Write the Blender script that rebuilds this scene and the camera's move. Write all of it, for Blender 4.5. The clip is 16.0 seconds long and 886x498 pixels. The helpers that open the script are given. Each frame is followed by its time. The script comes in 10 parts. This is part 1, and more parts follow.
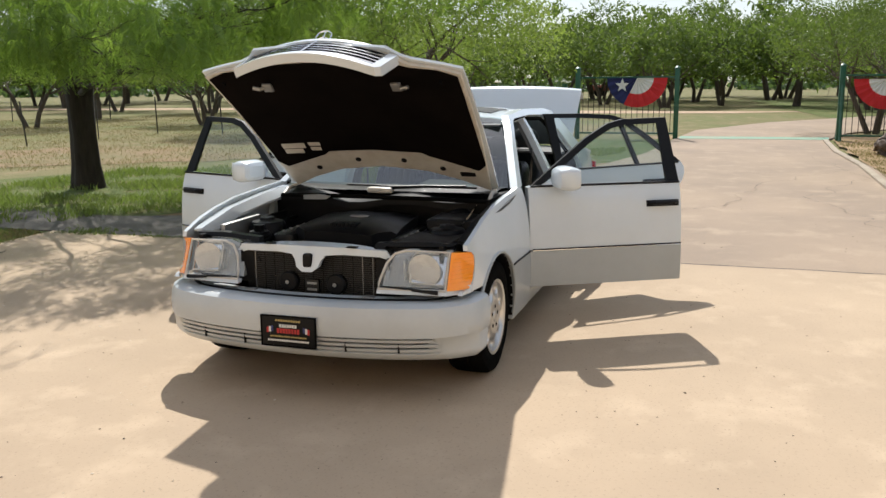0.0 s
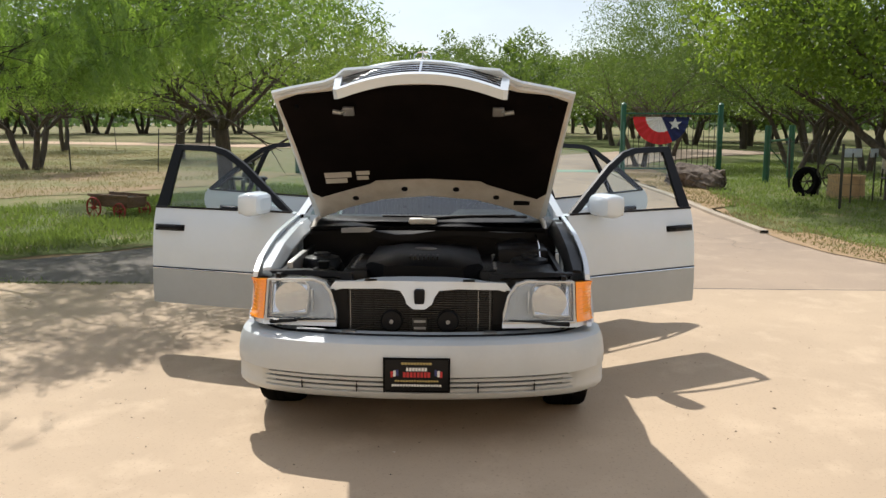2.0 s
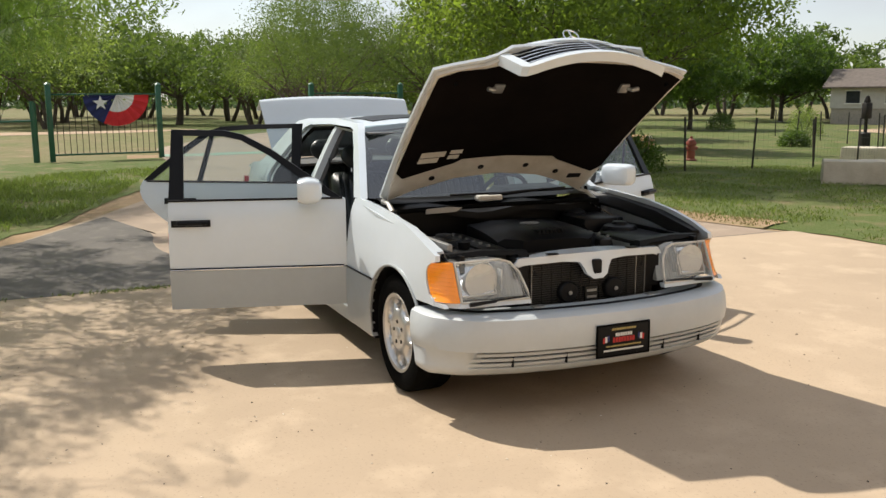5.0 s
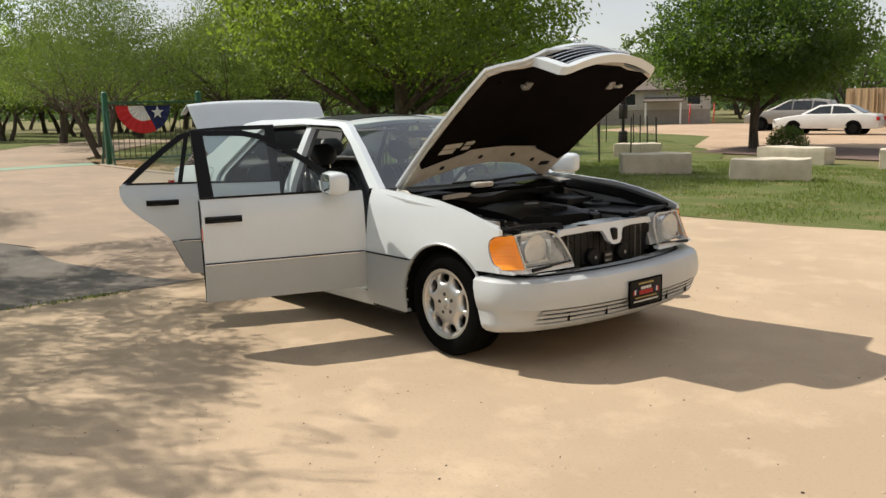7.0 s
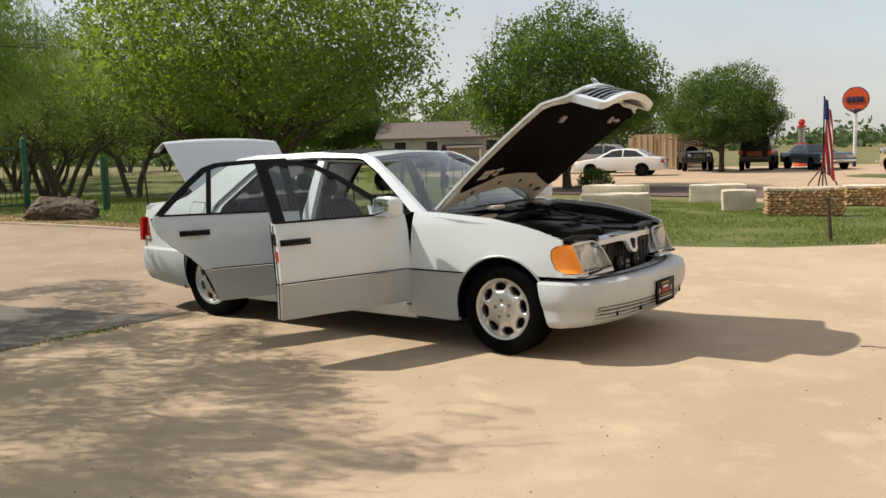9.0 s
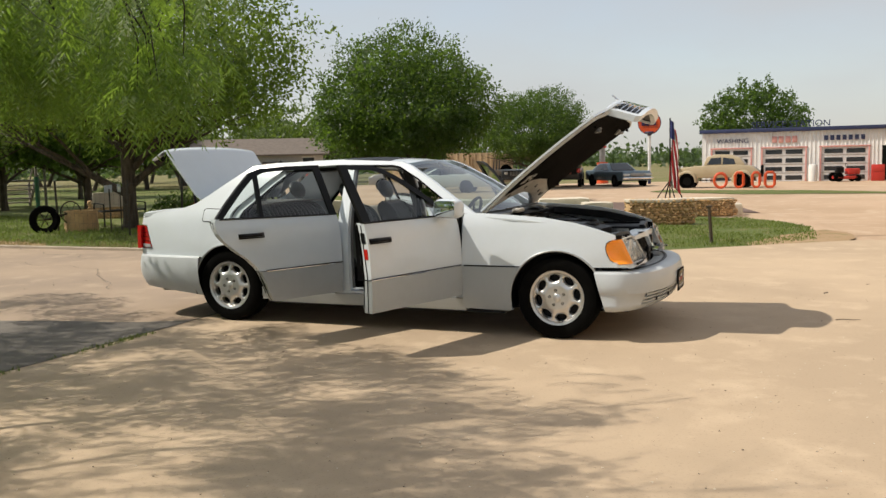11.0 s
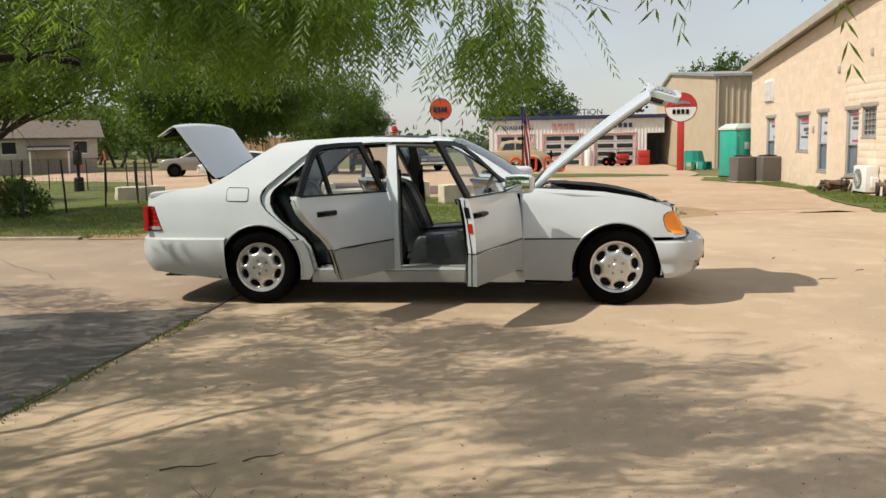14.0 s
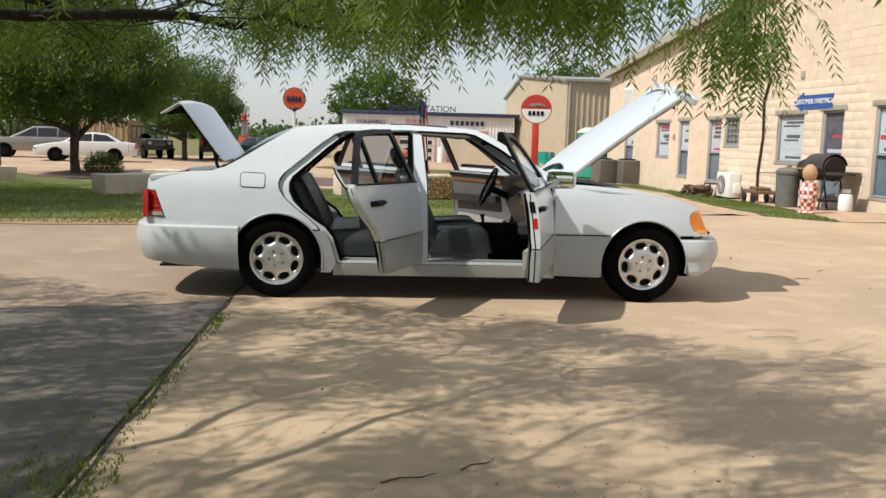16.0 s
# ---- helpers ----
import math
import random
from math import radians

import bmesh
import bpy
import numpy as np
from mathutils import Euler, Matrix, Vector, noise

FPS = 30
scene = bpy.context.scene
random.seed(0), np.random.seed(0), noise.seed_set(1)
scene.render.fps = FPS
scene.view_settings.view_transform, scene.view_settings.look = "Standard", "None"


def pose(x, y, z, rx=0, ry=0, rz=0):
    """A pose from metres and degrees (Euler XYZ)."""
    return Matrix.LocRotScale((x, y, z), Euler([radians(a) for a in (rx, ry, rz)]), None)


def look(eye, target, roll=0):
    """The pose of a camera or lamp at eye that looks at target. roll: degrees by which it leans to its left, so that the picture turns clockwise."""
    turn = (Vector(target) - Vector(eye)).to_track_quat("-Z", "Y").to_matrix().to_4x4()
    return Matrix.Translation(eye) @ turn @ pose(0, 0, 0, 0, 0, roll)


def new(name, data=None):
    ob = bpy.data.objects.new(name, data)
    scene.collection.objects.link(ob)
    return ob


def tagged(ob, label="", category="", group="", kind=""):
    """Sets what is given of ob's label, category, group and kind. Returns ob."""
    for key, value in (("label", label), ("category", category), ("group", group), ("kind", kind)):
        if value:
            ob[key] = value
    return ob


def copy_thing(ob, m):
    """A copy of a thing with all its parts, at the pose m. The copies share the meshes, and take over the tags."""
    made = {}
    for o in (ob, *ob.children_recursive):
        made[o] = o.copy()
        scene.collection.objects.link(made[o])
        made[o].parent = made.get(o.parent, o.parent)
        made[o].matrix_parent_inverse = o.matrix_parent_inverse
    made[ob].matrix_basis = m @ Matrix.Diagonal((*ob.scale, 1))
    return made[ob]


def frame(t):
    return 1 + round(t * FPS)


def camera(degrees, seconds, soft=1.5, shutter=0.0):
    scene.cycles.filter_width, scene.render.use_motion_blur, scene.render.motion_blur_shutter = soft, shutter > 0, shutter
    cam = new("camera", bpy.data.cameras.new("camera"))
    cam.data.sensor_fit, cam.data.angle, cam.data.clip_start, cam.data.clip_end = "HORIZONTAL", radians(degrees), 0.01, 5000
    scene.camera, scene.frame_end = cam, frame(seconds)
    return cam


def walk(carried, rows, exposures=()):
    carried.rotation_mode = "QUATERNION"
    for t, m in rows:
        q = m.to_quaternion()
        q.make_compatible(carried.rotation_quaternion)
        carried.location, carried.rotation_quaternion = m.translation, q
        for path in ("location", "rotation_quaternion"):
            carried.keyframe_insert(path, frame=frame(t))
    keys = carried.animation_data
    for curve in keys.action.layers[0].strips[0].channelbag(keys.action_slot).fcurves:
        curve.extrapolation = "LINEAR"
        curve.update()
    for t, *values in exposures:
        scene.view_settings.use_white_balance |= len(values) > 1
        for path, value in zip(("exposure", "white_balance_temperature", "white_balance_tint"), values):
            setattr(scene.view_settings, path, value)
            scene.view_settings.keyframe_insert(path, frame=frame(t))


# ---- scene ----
cam = camera(53.0, 16.0)
PATH = [
    (0, (6.474, 2.204, 1.699), (4.608, 1.589, 1.327), -0.5),
    (0.5, (6.432, 1.715, 1.662), (4.535, 1.213, 1.278), 0.3),
    (1, (6.464, 1.208, 1.661), (4.537, 0.836, 1.274), 1.2),
    (1.5, (6.457, 0.722, 1.631), (4.496, 0.497, 1.309), 0.7),
    (2, (6.584, 0.235, 1.645), (4.607, 0.183, 1.349), 0.3),
    (2.5, (6.614, -0.253, 1.653), (4.643, -0.179, 1.326), 0.2),
    (3, (6.567, -0.759, 1.652), (4.608, -0.539, 1.313), 0.4),
    (3.5, (6.524, -1.276, 1.672), (4.588, -0.908, 1.328), -0.3),
    (4, (6.396, -1.754, 1.653), (4.491, -1.244, 1.313), -0.7),
    (4.2, (6.343, -1.948, 1.652), (4.457, -1.376, 1.311), -0.8),
    (6.3, (5.704, -3.73, 1.579), (4.079, -2.606, 1.268), 0.2),
    (6.5, (5.748, -3.921, 1.595), (4.152, -2.757, 1.285), -0.1),
    (7, (5.719, -4.418, 1.584), (4.211, -3.146, 1.257), -1.2),
    (7.5, (5.642, -4.902, 1.601), (4.214, -3.537, 1.287), -1.4),
    (8, (5.532, -5.386, 1.595), (4.175, -3.944, 1.308), -0.9),
    (8.5, (5.221, -5.783, 1.532), (3.955, -4.26, 1.259), -1.7),
    (9, (4.897, -6.192, 1.501), (3.73, -4.584, 1.27), -1.6),
    (9.2, (4.778, -6.392, 1.476), (3.654, -4.752, 1.255), -1.3),
    (11.3, (3.199, -7.911, 1.45), (2.504, -6.046, 1.252), -1.4),
    (11.5, (3.06, -8.014, 1.447), (2.41, -6.132, 1.251), -1.4),
    (12, (2.727, -8.266, 1.47), (2.171, -6.355, 1.27), -0.9),
    (12.5, (2.274, -8.436, 1.435), (1.782, -6.511, 1.204), -1.3),
    (13, (1.876, -8.492, 1.432), (1.446, -6.559, 1.152), -1.4),
    (13.5, (1.458, -8.509, 1.436), (1.119, -6.558, 1.155), -0.5),
    (14, (0.995, -8.55, 1.427), (0.759, -6.579, 1.186), -1.0),
    (14.5, (0.564, -8.517, 1.415), (0.422, -6.534, 1.194), -1.1),
    (15, (0.121, -8.455, 1.422), (0.061, -6.467, 1.21), 0.9),
    (15.5, (-0.353, -8.452, 1.42), (-0.311, -6.465, 1.194), 1.6),
    (16, (-0.765, -8.361, 1.388), (-0.608, -6.383, 1.136), 1.6),
]
walk(cam, [(t, look(eye, target, roll)) for t, eye, target, roll in PATH], [(0, 0.45, 6250, 10), (3.5, 0.50, 6400, 10), (7, 0.34, 6800, 10), (9, 0.30, 6850, 10), (12.5, 0.22, 6800, 10), (14.5, 0.24, 6800, 10), (16, 0.27, 6500, 10)])

# ---- world and sun ----
SUN_TO = Vector((-0.775, -0.32, 1.0)).normalized()
world = bpy.data.worlds.new("sky")
scene.world = world
world.use_nodes = True
wn = world.node_tree.nodes
sky = wn.new("ShaderNodeTexSky")
sky.sky_type = "NISHITA"
sky.sun_disc = False
sky.sun_elevation = math.asin(SUN_TO.z)
sky.sun_rotation = math.atan2(SUN_TO.x, SUN_TO.y)
sky.air_density = 1.0
sky.dust_density = 1.0
sky.ozone_density = 1.0
wn["Background"].inputs["Strength"].default_value = 0.15
# thin high haze over the whole sky
haze = wn.new("ShaderNodeMix")
haze.data_type = "RGBA"
cloud = wn.new("ShaderNodeTexNoise")
cloud.inputs["Scale"].default_value = 3.2
cloud.inputs["Detail"].default_value = 7
soft = wn.new("ShaderNodeMapRange")
soft.inputs["From Min"].default_value = 0.35
soft.inputs["From Max"].default_value = 0.65
soft.inputs["To Min"].default_value = 0.58
soft.inputs["To Max"].default_value = 0.86
where = wn.new("ShaderNodeTexCoord")
stretch = wn.new("ShaderNodeMapping")
stretch.inputs["Scale"].default_value = (1, 1, 2.6)
world.node_tree.links.new(where.outputs["Generated"], stretch.inputs[0])
world.node_tree.links.new(stretch.outputs[0], cloud.inputs["Vector"])
world.node_tree.links.new(cloud.outputs[0], soft.inputs[0])
world.node_tree.links.new(soft.outputs[0], haze.inputs[0])
haze.inputs[7].default_value = (3.2, 3.32, 3.5, 1)
world.node_tree.links.new(sky.outputs[0], haze.inputs[6])
world.node_tree.links.new(haze.outputs[2], wn["Background"].inputs["Color"])
sun = new("sun", bpy.data.lights.new("sun", "SUN"))
sun.data.energy = 4.0
sun.data.angle = radians(0.7)
sun.data.color = (1.0, 0.94, 0.85)
sun.matrix_world = look(SUN_TO * 60, (0, 0, 0))


# ---- helpers ----
def material(name, col, rough=0.6, metal=0.0, col2=None, scale=6.0, fine=70.0, bump=0.15, coat=0.0,
             rough_var=0.1, fine_mix=0.25, alpha_glass=False, trans=0.0, random_mix=0.0, stretch=(1, 1, 1), island=False, spec=0.5):
    """A surface with variation at two scales and a fine relief."""
    m = bpy.data.materials.new(name)
    m.use_nodes = True
    n, l = m.node_tree.nodes, m.node_tree.links
    b = n["Principled BSDF"]
    col2 = col2 or tuple(c * 0.78 for c in col)
    tc = n.new("ShaderNodeTexCoord")
    mp = n.new("ShaderNodeMapping")
    mp.inputs["Scale"].default_value = stretch
    l.new(tc.outputs["Object"], mp.inputs[0])
    big = n.new("ShaderNodeTexNoise")
    big.inputs["Scale"].default_value = scale
    big.inputs["Detail"].default_value = 6
    big.inputs["Roughness"].default_value = 0.62
    l.new(mp.outputs[0], big.inputs["Vector"])
    small = n.new("ShaderNodeTexNoise")
    small.inputs["Scale"].default_value = fine
    small.inputs["Detail"].default_value = 4
    l.new(mp.outputs[0], small.inputs["Vector"])
    ramp = n.new("ShaderNodeMapRange")
    ramp.inputs["From Min"].default_value = 0.36
    ramp.inputs["From Max"].default_value = 0.64
    l.new(big.outputs[0], ramp.inputs[0])
    fac = n.new("ShaderNodeMix")
    fac.data_type = "FLOAT"
    fac.inputs[0].default_value = fine_mix
    l.new(ramp.outputs[0], fac.inputs[2])
    l.new(small.outputs[0], fac.inputs[3])
    mix = n.new("ShaderNodeMix")
    mix.data_type = "RGBA"
    mix.inputs[6].default_value = (*col, 1)
    mix.inputs[7].default_value = (*col2, 1)
    l.new(fac.outputs[0], mix.inputs[0])
    out = mix.outputs[2]
    if random_mix:
        if island:
            geo = n.new("ShaderNodeNewGeometry")
            rnd = geo.outputs["Random Per Island"]
        else:
            rnd = n.new("ShaderNodeObjectInfo").outputs["Random"]
        hs = n.new("ShaderNodeHueSaturation")
        r2 = n.new("ShaderNodeMapRange")
        r2.inputs["To Min"].default_value = 1 - random_mix
        r2.inputs["To Max"].default_value = 1 + random_mix
        l.new(rnd, r2.inputs[0])
        l.new(r2.outputs[0], hs.inputs["Value"])
        l.new(out, hs.inputs["Color"])
        out = hs.outputs[0]
    l.new(out, b.inputs["Base Color"])
    rr = n.new("ShaderNodeMapRange")
    rr.inputs["To Min"].default_value = max(0.02, rough - rough_var)
    rr.inputs["To Max"].default_value = min(1.0, rough + rough_var)
    l.new(big.outputs[0], rr.inputs[0])
    l.new(rr.outputs[0], b.inputs["Roughness"])
    b.inputs["Metallic"].default_value = metal
    b.inputs["Specular IOR Level"].default_value = spec
    b.inputs["Coat Weight"].default_value = coat
    b.inputs["Coat Roughness"].default_value = 0.06
    b.inputs["Transmission Weight"].default_value = trans
    if bump:
        bp = n.new("ShaderNodeBump")
        bp.inputs["Strength"].default_value = bump
        bp.inputs["Distance"].default_value = 0.01
        l.new(small.outputs[0], bp.inputs["Height"])
        l.new(bp.outputs[0], b.inputs["Normal"])
    return m


def glass_material(name, tint, see, rough=0.03):
    """Thin tinted pane: part clear, part glossy."""
    m = bpy.data.materials.new(name)
    m.use_nodes = True
    n, l = m.node_tree.nodes, m.node_tree.links
    out = n["Material Output"]
    tr = n.new("ShaderNodeBsdfTransparent")
    tr.inputs[0].default_value = (*tint, 1)
    gl = n.new("ShaderNodeBsdfGlossy")
    gl.inputs["Roughness"].default_value = rough
    fr = n.new("ShaderNodeFresnel")
    fr.inputs[0].default_value = 1.5
    add = n.new("ShaderNodeMath")
    add.operation = "ADD"
    add.inputs[1].default_value = 1 - see
    l.new(fr.outputs[0], add.inputs[0])
    mx = n.new("ShaderNodeMixShader")
    l.new(add.outputs[0], mx.inputs[0])
    l.new(tr.outputs[0], mx.inputs[1])
    l.new(gl.outputs[0], mx.inputs[2])
    l.new(mx.outputs[0], out.inputs["Surface"])
    return m


def leaf_material(name, col, col2, through_col):
    m = material(name, col, 0.55, 0, col2, 0.9, 12, 0.0, random_mix=0.35, island=True)
    n, l = m.node_tree.nodes, m.node_tree.links
    b = n["Principled BSDF"]
    tl = n.new("ShaderNodeBsdfTranslucent")
    tl.inputs[0].default_value = (*through_col, 1)
    mx = n.new("ShaderNodeMixShader")
    mx.inputs[0].default_value = 0.45
    l.new(b.outputs[0], mx.inputs[1])
    l.new(tl.outputs[0], mx.inputs[2])
    l.new(mx.outputs[0], n["Material Output"].inputs["Surface"])
    return m


def mesh_of(name, bm, mat, sharp=32, smooth=True):
    me = bpy.data.meshes.new(name)
    bm.to_mesh(me)
    bm.free()
    if isinstance(mat, (list, tuple)):
        for mm in mat:
            me.materials.append(mm)
    elif mat:
        me.materials.append(mat)
    if smooth:
        me.shade_smooth()
        me.set_sharp_from_angle(angle=radians(sharp))
    return me


def part(name, bm, mat, parent, label="", m=None, sharp=32):
    """One bmesh as one mesh object under a thing or a part."""
    ob = new(name, mesh_of(name, bm, mat, sharp))
    ob.parent = parent
    if m is not None:
        ob.matrix_basis = m
    if label:
        ob["label"] = label
    return ob


def thing(name, label, category, m=None, group="", bm=None, mat=None, kind="", sharp=32):
    ob = new(name, mesh_of(name, bm, mat, sharp) if bm else None)
    if m is not None:
        ob.matrix_world = m
    return tagged(ob, label, category, group, kind)


def share(name, me, parent, m):
    ob = new(name, me)
    ob.parent = parent
    ob.matrix_basis = m
    return ob


def box(bm, x0, x1, y0, y1, z0, z1, bev=0.0, m=None):
    vs = [bm.verts.new((x, y, z)) for x in (x0, x1) for y in (y0, y1) for z in (z0, z1)]
    idx = ((0, 1, 3, 2), (4, 6, 7, 5), (0, 4, 5, 1), (2, 3, 7, 6), (0, 2, 6, 4), (1, 5, 7, 3))
    fs = [bm.faces.new([vs[i] for i in q]) for q in idx]
    es = list({e for f in fs for e in f.edges})
    made = vs
    if bev:
        r = bmesh.ops.bevel(bm, geom=es, offset=bev, segments=2, profile=0.5, affect="EDGES")
        made = list({v for f in r["faces"] for v in f.verts} | {v for v in vs if v.is_valid})
    if m is not None:
        for v in made:
            v.co = m @ v.co
    return bm


def tube(bm, pts, radii, seg=8, cap=True):
    """A round bar along points."""
    pts = [Vector(p) for p in pts]
    if not hasattr(radii, "__len__"):
        radii = [radii] * len(pts)
    rings = []
    ref = None
    for i, p in enumerate(pts):
        d = (pts[min(i + 1, len(pts) - 1)] - pts[max(i - 1, 0)]).normalized()
        if ref is None:
            ref = d.orthogonal().normalized()
        a = (ref - d * ref.dot(d))
        a = a.normalized() if a.length > 1e-6 else d.orthogonal().normalized()
        ref = a
        b = d.cross(a)
        rings.append([bm.verts.new(p + (a * math.cos(2 * math.pi * k / seg) + b * math.sin(2 * math.pi * k / seg)) * radii[i]) for k in range(seg)])
    for r0, r1 in zip(rings, rings[1:]):
        for k in range(seg):
            bm.faces.new((r0[k], r0[(k + 1) % seg], r1[(k + 1) % seg], r1[k]))
    if cap:
        bm.faces.new(rings[0][::-1])
        bm.faces.new(rings[-1])
    return bm


def lathe(bm, prof, seg=24, m=None, close=False):
    """Turns (r, z) pairs round the z axis."""
    rings = []
    for r, z in prof:
        ring = []
        for k in range(seg):
            a = 2 * math.pi * k / seg
            co = Vector((r * math.cos(a), r * math.sin(a), z))
            ring.append(bm.verts.new(m @ co if m is not None else co))
        rings.append(ring)
    if close:
        rings.append(rings[0])
    for r0, r1 in zip(rings, rings[1:]):
        for k in range(seg):
            bm.faces.new((r0[k], r0[(k + 1) % seg], r1[(k + 1) % seg], r1[k]))
    if not close:
        bm.faces.new(rings[0][::-1])
        bm.faces.new(rings[-1])
    return bm


def panel(outline, us, vs, put, thick=0.0, bm=None):
    """A sheet cut from a flat outline in (u, v), divided at us and vs, laid out by put(u, v, depth)."""
    flat = bmesh.new()
    flat.faces.new([flat.verts.new((u, v, 0)) for u, v in outline])
    for c, no in [(c, (1, 0, 0)) for c in us] + [(c, (0, 1, 0)) for c in vs]:
        bmesh.ops.bisect_plane(flat, geom=flat.verts[:] + flat.edges[:] + flat.faces[:], dist=1e-5,
                               plane_co=Vector(no) * c, plane_no=no)
    flat.verts.index_update()
    uv = [(v.co.x, v.co.y) for v in flat.verts]
    faces = [[v.index for v in f.verts] for f in flat.faces]
    edges = [[v.index for v in e.verts] for e in flat.edges if e.is_boundary]
    flat.free()
    bm = bm or bmesh.new()
    a = [bm.verts.new(put(u, v, 0.0)) for u, v in uv]
    new_faces = [bm.faces.new([a[i] for i in f]) for f in faces]
    if thick:
        b = [bm.verts.new(put(u, v, thick)) for u, v in uv]
        new_faces += [bm.faces.new([b[i] for i in f][::-1]) for f in faces]
        new_faces += [bm.faces.new((a[i], a[j], b[j], b[i])) for i, j in edges]
    bmesh.ops.recalc_face_normals(bm, faces=new_faces)
    return bm


def grid(bm, rows, closed=False):
    """Skins rows of points."""
    vv = [[bm.verts.new(p) for p in r] for r in rows]
    n = len(rows[0])
    fs = []
    for r0, r1 in zip(vv, vv[1:]):
        for k in range(n if closed else n - 1):
            fs.append(bm.faces.new((r0[k], r0[(k + 1) % n], r1[(k + 1) % n], r1[k])))
    bmesh.ops.recalc_face_normals(bm, faces=fs)
    return vv


def steps(a, b, n):
    return [a + (b - a) * i / n for i in range(n + 1)]


def arc(cx, cz, r, a0, a1, n=14):
    return [(cx + r * math.cos(radians(a)), cz + r * math.sin(radians(a))) for a in steps(a0, a1, n)]


def lerp_table(x, tab):
    if x <= tab[0][0]:
        return tab[0][1]
    for (x0, y0), (x1, y1) in zip(tab, tab[1:]):
        if x <= x1:
            f = (x - x0) / (x1 - x0)
            return y0 + (y1 - y0) * f
    return tab[-1][1]


def smooth_table(x, tab):
    """As lerp_table, with soft corners."""
    w = 0.04
    return sum(lerp_table(x + d, tab) for d in (-w, -w / 2, 0, w / 2, w)) / 5


def ground_z(x, y):
    """The lie of the land: level round the car, a little lower across the yard."""
    f = max(0.0, min(1.0, (y - 8.0) / 14.0))
    return -0.3 * f * f * (3 - 2 * f)


# ---- materials ----
WHITE = material("white_paint", (0.62, 0.675, 0.715), 0.24, 0, (0.585, 0.64, 0.675), 2.5, 40, 0.0, coat=0.5, rough_var=0.05)
CLAD = material("silver_grey_cladding", (0.375, 0.405, 0.415), 0.36, 0.1, (0.34, 0.365, 0.37), 2.5, 40, 0.01, coat=0.25, rough_var=0.06)
BUMPER = material("pale_bumper_plastic", (0.50, 0.535, 0.55), 0.40, 0, (0.43, 0.455, 0.465), 2.2, 50, 0.02, coat=0.2)
RUBBER = material("black_rubber", (0.0035, 0.0035, 0.0035), 0.85, 0, (0.006, 0.006, 0.0055), 9, 120, 0.2, spec=0.02)
BLACK = material("black_plastic", (0.005, 0.005, 0.006), 0.4, 0, (0.008, 0.008, 0.008), 7, 90, 0.08, spec=0.15)
BLACKGLOSS = material("black_trim", (0.005, 0.005, 0.006), 0.42, 0, (0.008, 0.008, 0.008), 5, 60, 0.02, spec=0.16)
ENGINE = material("oily_engine_black", (0.007, 0.007, 0.007), 0.32, 0, (0.02, 0.019, 0.017), 11, 120, 0.25, spec=0.22)
LINER = material("brown_black_insulation", (0.007, 0.005, 0.0045), 0.95, 0, (0.003, 0.0024, 0.0022), 3.0, 160, 0.3, spec=0.04)
INNER = material("off_white_inner_metal", (0.62, 0.60, 0.55), 0.42, 0, (0.50, 0.47, 0.41), 9, 80, 0.05)
ALLOY = material("brushed_alloy", (0.66, 0.66, 0.65), 0.32, 0.85, (0.55, 0.55, 0.54), 6, 90, 0.02)
CHROME = material("chrome", (0.82, 0.82, 0.82), 0.1, 1.0, (0.75, 0.75, 0.75), 4, 60, 0.0, rough_var=0.04)
STEEL = material("dull_grey_steel", (0.35, 0.35, 0.34), 0.45, 0.7, (0.25, 0.25, 0.24), 6, 90, 0.05)
DEEPRED = material("dark_red_lens", (0.16, 0.006, 0.006), 0.2, 0, (0.11, 0.004, 0.004), 8, 200, 0.05)
AMBER = material("amber_lens", (1.0, 0.33, 0.012), 0.12, 0, (0.95, 0.29, 0.01), 8, 200, 0.05, coat=0.6)
REDLENS = material("red_lens", (0.55, 0.015, 0.015), 0.14, 0, (0.42, 0.01, 0.01), 8, 200, 0.05, coat=0.6)
LEATHER = material("blue_grey_leather", (0.024, 0.030, 0.030), 0.30, 0, (0.012, 0.0155, 0.016), 9, 140, 0.25)
TRIMGREY = material("grey_door_trim", (0.12, 0.122, 0.122), 0.6, 0, (0.11, 0.11, 0.11), 7, 140, 0.15)
TRIMPALE = material("pale_grey_lower_trim", (0.36, 0.355, 0.34), 0.6, 0, (0.29, 0.285, 0.275), 7, 140, 0.15)
CARPET = material("dark_carpet", (0.010, 0.010, 0.011), 0.95, 0, (0.016, 0.016, 0.016), 10, 200, 0.5, spec=0.04)
WOODTRIM = material("burl_wood_trim", (0.20, 0.075, 0.025), 0.22, 0, (0.10, 0.03, 0.01), 20, 60, 0.0, coat=0.6)
GLASS = glass_material("car_glass", (0.78, 0.84, 0.83), 0.97)
SCREENGLASS = glass_material("windscreen_glass", (0.48, 0.60, 0.55), 0.86)
REFLECTOR = material("soft_white_reflector", (0.60, 0.61, 0.60), 0.22, 0.25, (0.46, 0.47, 0.46), 22, 90, 0.1)
LAMPGLASS = material("cloudy_lamp_glass", (0.74, 0.76, 0.73), 0.14, 0, (0.62, 0.63, 0.58), 7, 90, 0.1, coat=0.6)
LAMPBODY = material("lamp_housing", (0.46, 0.47, 0.46), 0.22, 0.5, (0.36, 0.37, 0.35), 9, 60, 0.1)
LAMPGLASS.node_tree.nodes["Principled BSDF"].inputs["Alpha"].default_value = 0.11
